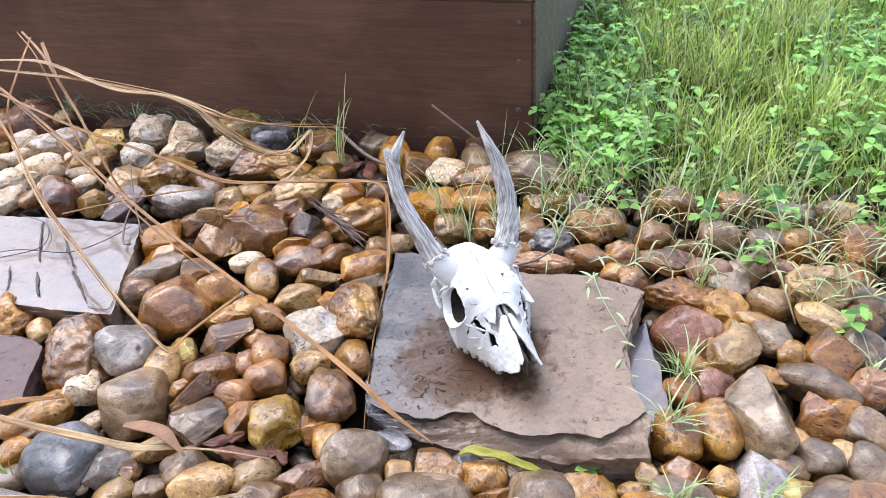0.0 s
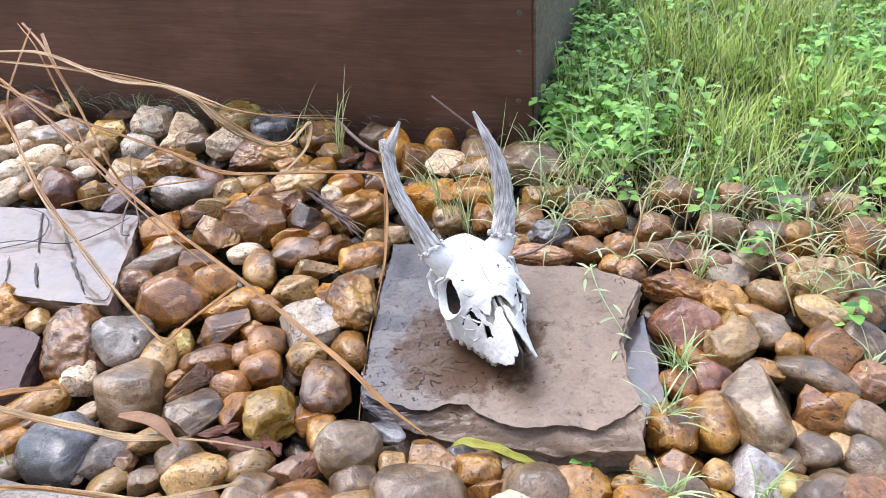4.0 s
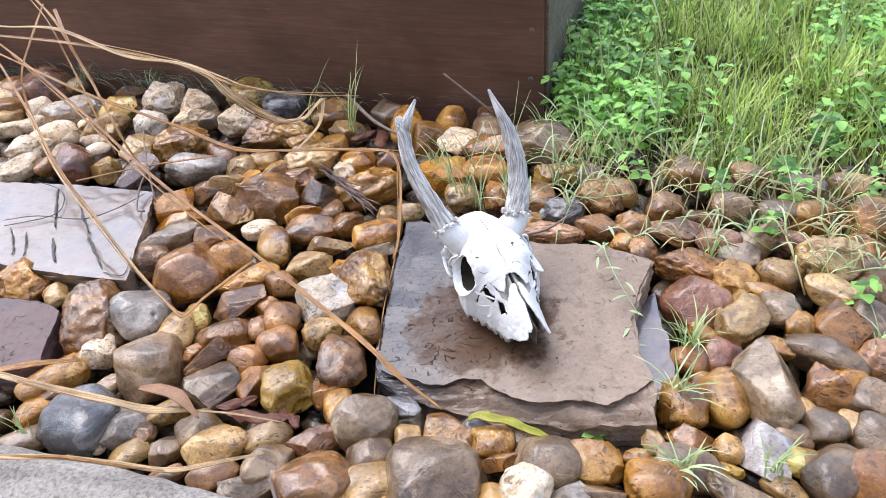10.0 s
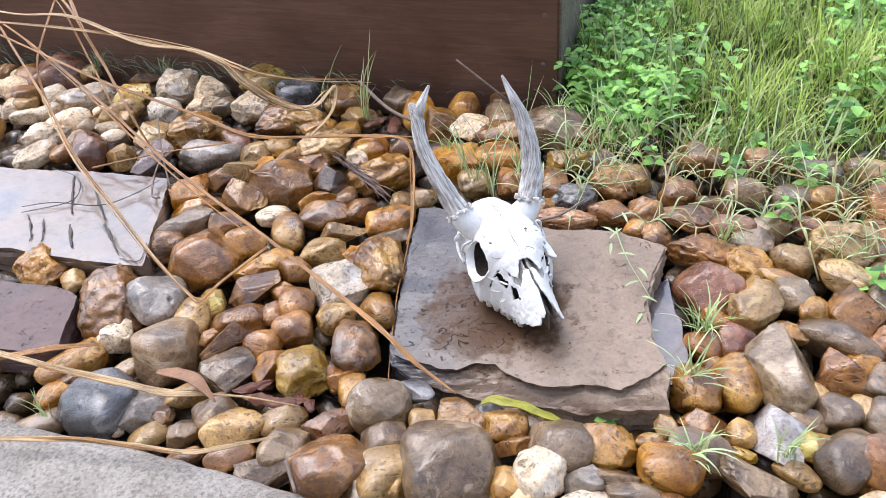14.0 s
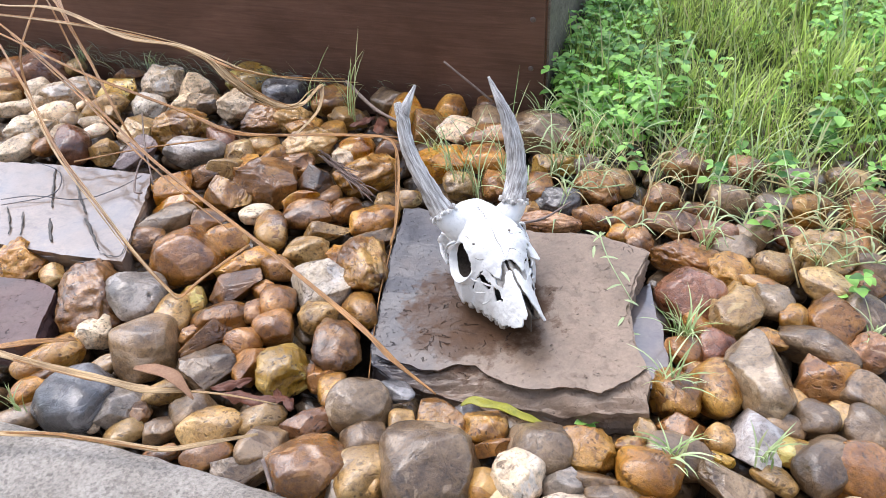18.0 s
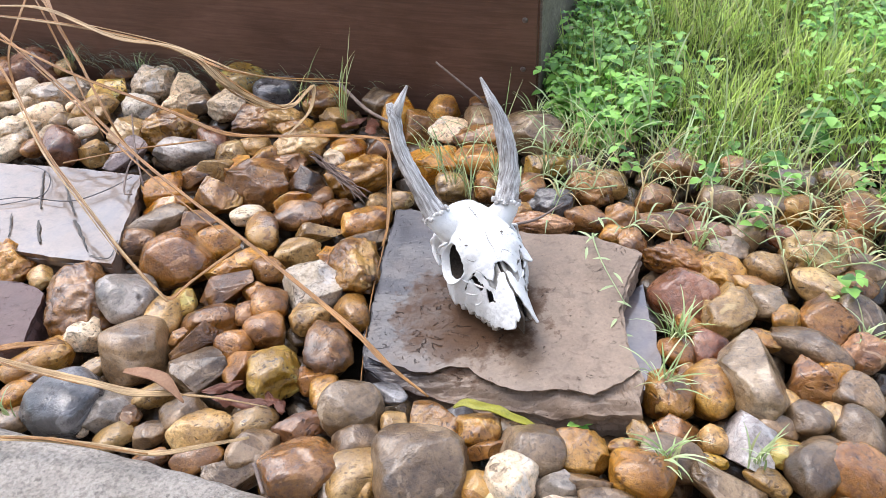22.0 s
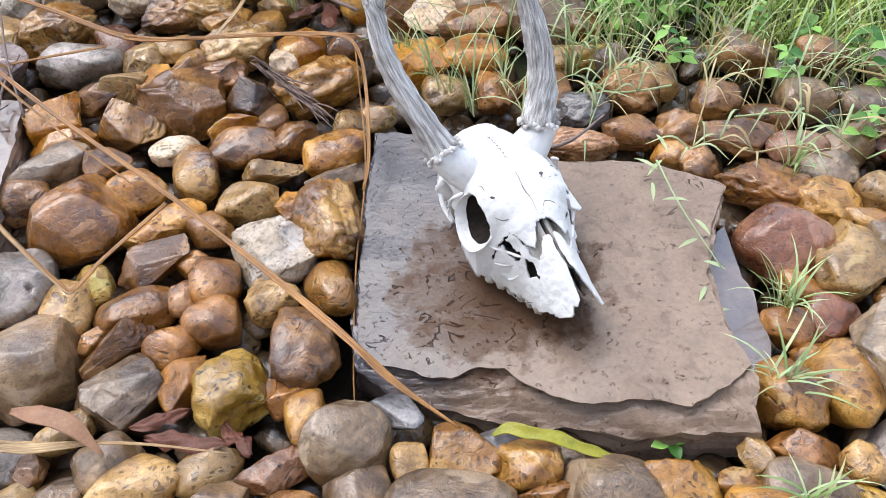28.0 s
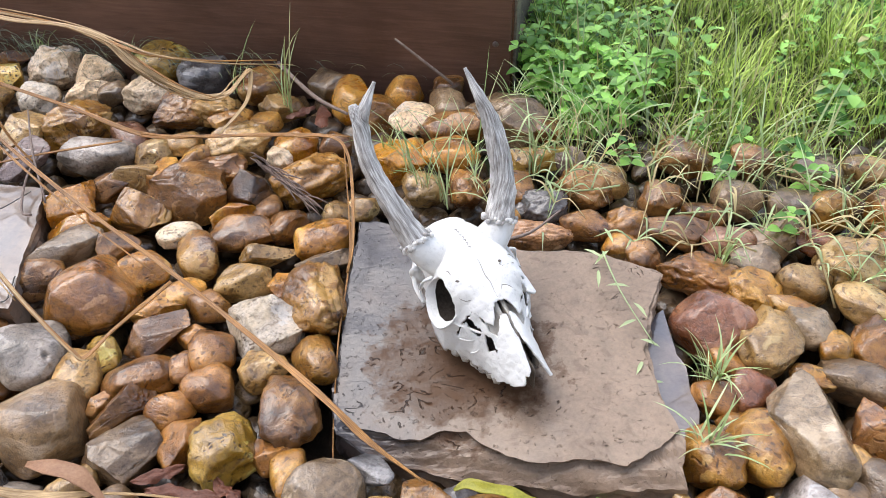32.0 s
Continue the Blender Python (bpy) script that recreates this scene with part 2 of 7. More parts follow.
def wood_mat(name, dark, mid, light, rough, wear):
    m, n, l, b = node_mat(name)
    tc, mp = n.new("ShaderNodeTexCoord"), n.new("ShaderNodeMapping")
    l.new(tc.outputs["Object"], mp.inputs["Vector"])
    mp.inputs["Scale"].default_value = (1.6, 14.0, 26.0)
    grain = noise_tex(n, l, mp.outputs[0], 5.0, 6.0, 0.7, 1.2)
    stain = noise_tex(n, l, tc.outputs["Object"], 5.5, 4.0, 0.6, 0.5)
    base = ramp(n, l, grain, (0.3, dark), (0.55, mid), (0.8, light))
    base = mix(n, l, 0.75, base, ramp(n, l, stain, (0.3, grey(0.55)), (0.7, grey(1.3))), "MULTIPLY")
    scuff = ramp(n, l, noise_tex(n, l, mp.outputs[0], 13.0, 3.0, 0.5), (0.70, grey(0.0)), (0.78, grey(wear)))
    base = mix(n, l, scuff, base, (0.42, 0.36, 0.3))
    l.new(base, b.inputs["Base Color"])
    l.new(ramp(n, l, stain, (0.3, grey(rough - 0.1)), (0.7, grey(rough + 0.12))), b.inputs["Roughness"])
    b.inputs["Specular IOR Level"].default_value = 0.3
    bump(n, l, b, [(grain, 0.4, 0.002)])
    return m


board_wood = wood_mat("dark_stained_wood", (0.118, 0.062, 0.042), (0.165, 0.088, 0.060), (0.22, 0.122, 0.086), 0.36, 0.25)
grey_wood = wood_mat("weathered_grey_wood", (0.08, 0.064, 0.052), (0.18, 0.148, 0.12), (0.34, 0.29, 0.245), 0.7, 0.6)
# pale tone paints the sky's reflection on the wet plank tops
pale_wood = wood_mat("sky_sheen_wet_wood", (0.26, 0.21, 0.18), (0.42, 0.36, 0.32), (0.58, 0.53, 0.49), 0.4, 0.3)
metal_nail = plain_mat("rusted_nail_metal", (0.09, 0.06, 0.05), (0.17, 0.13, 0.11), 300.0, 0.5)
soil_mat = plain_mat("dark_wet_soil", (0.014, 0.009, 0.006), (0.05, 0.034, 0.022), 60.0, 0.75, 0.9, 0.3, depth=0.006)
# near-black base colour carries the shade between grass blades
lawn_soil = plain_mat("dark_lawn_soil", (0.012, 0.014, 0.006), (0.045, 0.055, 0.016), 30.0, 0.8, 0.9, 0.3, depth=0.006)
mulch_mat = plain_mat("dark_mulch", (0.01, 0.009, 0.009), (0.06, 0.052, 0.05), 90.0, 0.6, 0.8)
straw_mat = fibre_mat("dry_straw", (0.17, 0.062, 0.014), (0.56, 0.28, 0.085), 10.0, 7.0, 0.42, 0.0012)
pale_straw = fibre_mat("pale_dry_straw", (0.3, 0.165, 0.06), (0.68, 0.48, 0.25), 10.0, 7.0, 0.45, 0.0012)
twig_mat = plain_mat("grey_twig", (0.12, 0.08, 0.06), (0.34, 0.26, 0.22), 140.0, 0.7)
dark_strand = plain_mat("dark_strand_grey", (0.05, 0.045, 0.045), (0.13, 0.12, 0.12), 140.0, 0.5)
bark_mat = plain_mat("red_bark", (0.055, 0.017, 0.009), (0.19, 0.065, 0.034), 70.0, 0.5, 0.8)
dead_leaf = plain_mat("brown_dead_leaf", (0.2, 0.09, 0.045), (0.42, 0.23, 0.12), 50.0, 0.5)
yellow_leaf = plain_mat("yellow_green_leaf", (0.17, 0.19, 0.015), (0.42, 0.37, 0.035), 60.0, 0.4)
grass_green = leafy("grass_green", (0.040, 0.09, 0.010), (0.55, 0.69, 0.155))
weed_green = leafy("weed_leaf_green", (0.05, 0.17, 0.022), (0.32, 0.60, 0.12), 0.42, 0.985)
dry_grass = leafy("dry_thatch", (0.26, 0.19, 0.07), (0.62, 0.51, 0.26), 0.6)
foot_green = leafy("grey_green_stems", (0.06, 0.075, 0.05), (0.2, 0.24, 0.17), 0.6)
tuft_green = leafy("tuft_green", (0.24, 0.36, 0.1), (0.55, 0.66, 0.34))

# ---- builders ----


strip_uv = []       # UV of the newest tube or ribbon, vertex by vertex


def add_mesh(name, verts, faces, material, parent=None, label="", smooth=True):
    me = bpy.data.meshes.new(name)
    me.from_pydata([tuple(v) for v in verts], [], faces)
    if smooth:
        me.polygons.foreach_set("use_smooth", [True] * len(me.polygons))
    me.materials.append(material)
    me.update()
    if len(strip_uv) == len(verts):
        layer = me.uv_layers.new(name="along")
        for loop in me.loops:
            layer.data[loop.index].uv = strip_uv[loop.vertex_index]
    strip_uv.clear()
    ob = new(name, me)
    if parent is not None:
        ob.parent = parent
    if label:
        ob["label"] = label
    return ob


def part(name, bm, material, parent=None, label="", smooth=True):
    me = bpy.data.meshes.new(name)
    bm.to_mesh(me)
    bm.free()
    if smooth:
        me.polygons.foreach_set("use_smooth", [True] * len(me.polygons))
    me.materials.append(material)
    ob = new(name, me)
    if parent is not None:
        ob.parent = parent
    if label:
        ob["label"] = label
    return ob


def empty(name, x=0.0, y=0.0, z=0.0):
    ob = new(name)
    ob.empty_display_size = 0.02
    ob.matrix_basis = pose(x, y, z)
    return ob


def bounds_box(bm, lo, hi, bevel=0.0, cuts=0):
    res = bmesh.ops.create_cube(bm, size=1.0)
    for v in res["verts"]:
        v.co = Vector(lo[i] + (v.co[i] + 0.5) * (hi[i] - lo[i]) for i in range(3))
    if bevel:
        bmesh.ops.bevel(bm, geom=bm.edges[:], offset=bevel, segments=2, affect="EDGES")
    return res


def smooth_path(points, steps):
    """Catmull-Rom line through the points."""
    p = [Vector(q) for q in points]
    p = [2 * p[0] - p[1]] + p + [2 * p[-1] - p[-2]]
    out = []
    for i in range(1, len(p) - 2):
        for k in range(steps):
            t = k / steps
            a, b, c, d = p[i - 1], p[i], p[i + 1], p[i + 2]
            out.append(0.5 * ((2 * b) + (c - a) * t + (2 * a - 5 * b + 4 * c - d) * t * t + (3 * b - a - 3 * c + d) * t ** 3))
    out.append(p[-2])
    return out


def tube(points, radii, sides=8, steps=4, wobble=0.0, flat=1.0, ridge=0.0):
    """Vertices and faces of a tapered tube along a smooth line."""
    line = smooth_path(points, steps)
    n = len(line)
    verts, faces = [], []
    strip_uv.clear()
    up = Vector((0.1, 0.2, 1)).normalized()
    for i, q in enumerate(line):
        d = (line[min(i + 1, n - 1)] - line[max(i - 1, 0)]).normalized()
        a = d.cross(up)
        a = a.normalized() if a.length > 1e-4 else Vector((1, 0, 0))
        b = a.cross(d)
        f = i / (n - 1) * (len(radii) - 1)
        k = min(int(f), len(radii) - 2)
        r = radii[k] + (radii[k + 1] - radii[k]) * (f - k)
        for s in range(sides):
            w = 2 * math.pi * s / sides
            o = a * math.cos(w) + b * math.sin(w) * flat
            rr = r * (1 + wobble * noise.noise((q + o * r * 1.5) * 120) + ridge * math.sin(w * 5 + 1.5 * math.sin(i * 0.2)) + ridge * 0.7 * math.sin(w * 9 - i * 0.05))
            verts.append(q + o * rr)
            strip_uv.append((i / n, 0.5 + 0.5 * math.cos(w) + 0.3 * math.sin(w)))
        if i:
            for s in range(sides):
                t = (s + 1) % sides
                faces.append(((i - 1) * sides + s, (i - 1) * sides + t, i * sides + t, i * sides + s))
    faces.append(tuple(range(sides))[::-1])
    faces.append(tuple((n - 1) * sides + s for s in range(sides)))
    return verts, faces


def ribbon(points, widths, steps=6, twist=0.0, fold=0.25, thick=0.0006):
    """Vertices and faces of a thin folded blade with thickness along a smooth line."""
    line = smooth_path(points, steps)
    n = len(line)
    verts, faces = [], []
    strip_uv.clear()
    for i, q in enumerate(line):
        d = (line[min(i + 1, n - 1)] - line[max(i - 1, 0)]).normalized()
        a = d.cross(Vector((0, -0.25, 1)))
        a = a.normalized() if a.length > 1e-4 else Vector((1, 0, 0))
        b = a.cross(d)
        w = twist * i / n + 0.25 * math.sin(i * 0.35)
        a2 = a * math.cos(w) + b * math.sin(w)
        b2 = b * math.cos(w) - a * math.sin(w)
        f = i / (n - 1) * (len(widths) - 1)
        k = min(int(f), len(widths) - 2)
        r = 0.5 * (widths[k] + (widths[k + 1] - widths[k]) * (f - k))
        sect = ((-1, fold), (-0.62, fold * 0.25), (-0.3, fold * 0.5), (0, 0), (0.36, fold * 0.45), (0.66, fold * 0.2), (1, fold))
        rag = 1 + 0.16 * noise.noise(q * 45)
        for u, v in sect:
            verts.append(q + a2 * r * u * rag + b2 * (r * v + thick))
            strip_uv.append((i / n, 0.5 + u * 0.5))
        for u, v in sect[::-1]:
            verts.append(q + a2 * r * u * rag + b2 * (r * v - thick))
            strip_uv.append((i / n, 0.5 + u * 0.5))
        if i:
            for s in range(14):
                t = (s + 1) % 14
                faces.append(((i - 1) * 14 + s, (i - 1) * 14 + t, i * 14 + t, i * 14 + s))
    faces.append(tuple(range(14))[::-1])
    faces.append(tuple((n - 1) * 14 + s for s in range(14)))
    return verts, faces


# ---- setting ----
BOARD_Y = 1.182
bm = bmesh.new()
bmesh.ops.create_grid(bm, x_segments=120, y_segments=120, size=3.0)
for v in bm.verts:
    v.co.z = -0.045 + 0.008 * noise.noise(v.co * 9)
far = [e for e in bm.edges if e.is_boundary]
ext = bmesh.ops.extrude_edge_only(bm, edges=far)
for v in ext["geom"]:
    if isinstance(v, bmesh.types.BMVert):
        v.co.x *= 300
        v.co.y *= 300
        v.co.z = -0.05
tagged(part("ground", bm, soil_mat), "dark wet soil under the stones and lawn", "ground", kind="structure")

# lawn soil, a low rise behind the stones
bm = bmesh.new()
bmesh.ops.create_grid(bm, x_segments=60, y_segments=60, size=1.0)
for v in bm.verts:
    x, y = 0.33 + (v.co.x + 1) * 1.6, 1.02 + (v.co.y + 1) * 1.7
    rise = min(1, max(0, (y - 1.02) / 0.2))
    v.co = Vector((x, y, -0.03 + 0.035 * rise + 0.01 * noise.noise(Vector((x, y, 0)) * 7)))
tagged(part("lawn_ground", bm, lawn_soil), "dark greenish soil under the grass", "lawn", kind="structure")

bed = tagged(empty("planter_box", -0.8, BOARD_Y, 0.0), "dark-stained wooden raised planter box beside the lawn", "planter box")


def plank(name, lo, hi, material, label=""):
    b = bmesh.new()
    bounds_box(b, [lo[0] + 0.8, lo[1] - BOARD_Y, lo[2]], [hi[0] + 0.8, hi[1] - BOARD_Y, hi[2]], 0.003)
    return part(name, b, material, bed, label, smooth=False)


front = plank("front_board", (-2.2, BOARD_Y, -0.04), (0.350, BOARD_Y + 0.038, 0.238), board_wood, "dark brown stained plank")
# thin pale strip carries the painted sky sheen of the top edge
plank("board_top", (-2.2, BOARD_Y - 0.001, 0.2385), (0.351, BOARD_Y + 0.039, 0.243), pale_wood, "wet plank edge, sky reflection painted pale")
plank("board_end", (0.3505, BOARD_Y + 0.002, -0.03), (0.3535, BOARD_Y + 0.036, 0.238), grey_wood, "rough pale end grain")
plank("side_board", (0.312, BOARD_Y + 0.040, -0.04), (0.349, 3.0, 0.236), grey_wood, "weathered grey plank")
plank("side_board_top", (0.311, BOARD_Y + 0.040, 0.2365), (0.350, 3.0, 0.241), pale_wood, "wet plank edge, sky reflection painted pale")
plank("back_board", (-2.2, 3.0, -0.04), (0.35, 3.038, 0.238), board_wood)
plank("side_board", (-2.2, BOARD_Y + 0.040, -0.04), (-2.162, 3.0, 0.238), board_wood)
b = bmesh.new()
bmesh.ops.create_grid(b, x_segments=90, y_segments=70, size=1.0)
for v in b.verts:
    x, y = -2.15 + (v.co.x + 1) * 1.228, BOARD_Y + 0.04 + (v.co.y + 1) * 0.885
    v.co = Vector((x + 0.8, y - BOARD_Y, 0.19 + 0.02 * noise.noise(Vector((x, y, 0)) * 30)))
part("mulch", b, mulch_mat, bed, "dark gravelly mulch")
for nx, nz in ((0.330, 0.207), (0.329, 0.149), (0.327, 0.072)):
    b = bmesh.new()
    bmesh.ops.create_uvsphere(b, u_segments=12, v_segments=8, radius=0.0042)
    for v in b.verts:
        v.co.y *= 0.35
        v.co += Vector((nx + 0.8, -0.0008, nz))
    part("nail", b, metal_nail, bed, "rusty nail head")

# concrete edging in the foreground
m, n, l, b = node_mat("rough_concrete")
vec, rnd = coords(n, l)
a = noise_tex(n, l, vec, 14.0, 4.0)
g = noise_tex(n, l, vec, 260.0, 4.0, 0.7)
vo = n.new("ShaderNodeTexVoronoi")
vo.inputs["Scale"].default_value = 330.0
l.new(vec, vo.inputs["Vector"])
base = ramp(n, l, a, (0.3, (0.285, 0.25, 0.21)), (0.7, (0.42, 0.375, 0.325)))
base = mix(n, l, 0.8, base, ramp(n, l, g, (0.32, grey(0.5)), (0.5, grey(1.0)), (0.7, grey(1.3))), "MULTIPLY")
base = mix(n, l, 0.5, base, ramp(n, l, vo.outputs["Color"], (0.1, grey(0.45)), (0.4, grey(1.0)), (0.9, grey(1.2))), "MULTIPLY")
l.new(base, b.inputs["Base Color"])
b.inputs["Roughness"].default_value = 0.7
b.inputs["Specular IOR Level"].default_value = 0.2
bump(n, l, b, [(g, 0.8, 0.003), (a, 0.4, 0.006), (vo.outputs["Distance"], 0.4, 0.002)])
concrete = m
bm = bmesh.new()
prof = [(0.452, -0.06), (0.450, 0.0), (0.447, 0.020), (0.441, 0.030), (0.430, 0.036), (0.41, 0.040), (0.36, 0.041), (0.2, 0.042), (-0.6, 0.042), (-0.6, -0.06)]
rows = []
for i in range(241):
    x = -2.2 + i * 0.02
    row = []
    for y, z in prof:
        k = 1.0 if z > -0.05 and y > 0.3 else 0.0
        row.append(bm.verts.new((x, y + k * (0.010 * noise.noise(Vector((x * 3, 0, z * 9))) + 0.003 * noise.noise(Vector((x * 40, 0, z * 50)))), z + k * 0.003 * noise.noise(Vector((x * 25, y * 25, 1))))))
    rows.append(row)
for r0, r1 in zip(rows, rows[1:]):
    for i in range(len(prof) - 1):
        bm.faces.new((r0[i], r1[i], r1[i + 1], r0[i + 1]))
bmesh.ops.recalc_face_normals(bm, faces=bm.faces[:])
tagged(part("concrete_path", bm, concrete), "rough grey concrete path edge beside the stones", "path", kind="structure")

# plain unseen wall added behind the camera to block the rear sky
blocker_mat = plain_mat("pale_sky_blocker", (0.42, 0.39, 0.34), (0.56, 0.53, 0.48), 6.0, 0.7, 0.2)
bm = bmesh.new()
bounds_box(bm, (-5, -1.7, -0.05), (5, -1.5, 2.7))
tagged(part("wall_south", bm, blocker_mat, smooth=False), "plain pale unseen wall added to block sky light", "wall", kind="structure")

# ---- flagstones ----
def slate_material(name, stain, film=0.22, calm=False, tone=(1.0, 1.0, 1.0)):
    m, n, l, b = node_mat(name)
    vec, rnd = coords(n, l)
    a = noise_tex(n, l, vec, 7.0, 4.0, 0.6, 0.6)
    c = noise_tex(n, l, vec, 46.0, 5.0, 0.65)
    f = noise_tex(n, l, vec, 300.0, 4.0, 0.7)
    tco, sep, lean = n.new("ShaderNodeTexCoord"), n.new("ShaderNodeSeparateXYZ"), n.new("ShaderNodeMath")
    l.new(tco.outputs["Object"], sep.inputs[0])
    lean.operation = "MULTIPLY_ADD"
    lean.inputs[1].default_value = -2.3 if stain else 0.0
    l.new(sep.outputs["X"], lean.inputs[0])
    l.new(a, lean.inputs[2])
    damp = lean.outputs[0]        # high where water stands, low where it has drained
    base = ramp(n, l, damp, (0.24, (0.26, 0.185, 0.13)), (0.52, (0.20, 0.138, 0.095)), (0.66, (0.085, 0.065, 0.058)), (0.78, (0.040, 0.036, 0.042)))
    base = mix(n, l, 0.45, base, ramp(n, l, c, (0.3, grey(0.65)), (0.65, grey(1.2))), "MULTIPLY")
    base = mix(n, l, 0.4, base, ramp(n, l, f, (0.3, grey(0.6)), (0.65, grey(1.2))), "MULTIPLY")
    base = mix(n, l, 1.0, base, tone, "MULTIPLY")
    b.inputs["Specular IOR Level"].default_value = 0.5 if calm else 0.28
    if stain:
        # rusty silt washed out from under the skull
        mp, gr, near = n.new("ShaderNodeMapping"), n.new("ShaderNodeVectorMath"), n.new("ShaderNodeMath")
        gr.operation, near.operation, near.inputs[0].default_value = "DISTANCE", "SUBTRACT", 1.0
        mp.inputs["Scale"].default_value = (10.0, 12.0, 0.0)
        gr.inputs[1].default_value = (-0.16, -0.42, 0.0)
        l.new(tco.outputs["Object"], mp.inputs["Vector"])
        l.new(mp.outputs[0], gr.inputs[0])
        l.new(gr.outputs["Value"], near.inputs[1])
        ad = n.new("ShaderNodeMath")
        ad.operation = "MULTIPLY_ADD"
        ad.inputs[1].default_value = 1.3
        l.new(c, ad.inputs[0])
        l.new(near.outputs[0], ad.inputs[2])
        silt = ramp(n, l, ad.outputs[0], (0.78, grey(0.0)), (0.84, grey(0.45)), (1.0, grey(0.9)))
        base = mix(n, l, silt, base, (0.075, 0.036, 0.017))
    # worn flake ledges: the height drops in steps along winding lines
    mp2 = n.new("ShaderNodeMapping")
    mp2.inputs["Scale"].default_value = (0.75, 1.35, 1.0)
    l.new(vec, mp2.inputs["Vector"])
    flake = noise_tex(n, l, mp2.outputs[0], 11.0, 6.0, 0.55, 0.5)
    steps = ramp(n, l, flake, (0.40, grey(0.0)), (0.412, grey(0.3)), (0.47, grey(0.3)), (0.478, grey(0.6)), (0.56, grey(0.6)), (0.568, grey(1.0)))
    mp3 = n.new("ShaderNodeMapping")
    mp3.inputs["Scale"].default_value = (0.85, 1.25, 1.0)
    l.new(vec, mp3.inputs["Vector"])
    ripple = noise_tex(n, l, mp3.outputs[0], 62.0, 4.0, 0.6, 0.8)
    thread = noise_tex(n, l, mp3.outputs[0], 40.0, 3.0, 0.5, 0.6)
    gap, far = n.new("ShaderNodeMath"), n.new("ShaderNodeMath")
    gap.operation, far.operation, gap.inputs[1].default_value = "SUBTRACT", "ABSOLUTE", 0.5
    l.new(thread, gap.inputs[0])
    l.new(gap.outputs[0], far.inputs[0])
    here = noise_tex(n, l, vec, 62.0, 2.0, 0.5)
    if stain:
        more = n.new("ShaderNodeMath")
        more.operation, more.inputs[1].default_value = "MULTIPLY_ADD", 0.11
        l.new(silt, more.inputs[0])
        l.new(here, more.inputs[2])
        here = more.outputs[0]
    dent = mix(n, l, ramp(n, l, here, (0.63, grey(0.0)), (0.67, grey(1.0))), (1.0, 1.0, 1.0), ramp(n, l, far.outputs[0], (0.005, grey(0.0)), (0.016, grey(1.0))))
    fleck = ramp(n, l, noise_tex(n, l, vec, 190.0, 3.0, 0.6), (0.33, grey(0.0)), (0.37, grey(1.0)))
    dent = mix(n, l, 1.0, dent, mix(n, l, 0.35, (1.0, 1.0, 1.0), fleck), "MULTIPLY")
    lip = ramp(n, l, flake, (0.405, grey(1.0)), (0.412, grey(0.2)), (0.42, grey(1.0)), (0.47, grey(1.0)), (0.474, grey(0.35)), (0.482, grey(1.0)))
    some = ramp(n, l, noise_tex(n, l, vec, 24.0, 3.0), (0.53, grey(0.0)), (0.62, grey(0.3)))
    if not calm:
        base = mix(n, l, some, base, lip, "MULTIPLY")
    base = mix(n, l, 0.6, base, ramp(n, l, ripple, (0.34, (0.62, 0.56, 0.52)), (0.45, grey(1.0)), (0.7, grey(1.15))), "MULTIPLY")
    if not calm:
        base = mix(n, l, 0.8, base, mix(n, l, dent, (0.16, 0.11, 0.09), (1.0, 1.0, 1.0)), "MULTIPLY")
    l.new(base, b.inputs["Base Color"])
    # wet film in patches, drier elsewhere
    wet = ramp(n, l, damp, (0.40, grey(film * 0.7)), (0.60, grey(min(1.0, film * 1.6))), (0.78, grey(min(1.0, film * 2.3))))
    if stain:
        l.new(ramp(n, l, silt, (0.0, grey(0.28)), (0.8, grey(0.08))), b.inputs["Specular IOR Level"])
        wet = mix(n, l, mix(n, l, 1.0, silt, ramp(n, l, ripple, (0.45, grey(0.2)), (0.6, grey(1.0))), "MULTIPLY"), wet, (0.03, 0.03, 0.03))
    l.new(wet, b.inputs["Coat Weight"])
    l.new(ramp(n, l, damp, (0.35, grey(0.45)), (0.65, grey(0.36))), b.inputs["Roughness"])
    b.inputs["Coat Roughness"].default_value, b.inputs["Coat IOR"].default_value = 0.05, 1.95 if calm else 1.48
    bump(n, l, b, [(a, 0.12, 0.004), (c, 0.15, 0.001)] if calm else [(a, 0.3, 0.004), (c, 0.35, 0.0016), (steps, 0.15, 0.0015), (dent, 0.8, 0.0014), (ripple, 0.3, 0.0010), (f, 0.3, 0.0006)])
    return m


slate_mat = slate_material("wet_slate_flagstone", False)
slate_stained = slate_material("stained_slate_flagstone", True, 0.3)
slate_film = slate_material("slate_under_a_water_film", False, 1.0, True)
slate_blue = slate_material("smooth_blue_grey_slate", False, 0.9, True, (0.9, 1.0, 1.25))
slate_purple = slate_material("purplish_slate_flagstone", False, 0.15, tone=(0.62, 0.52, 0.66))


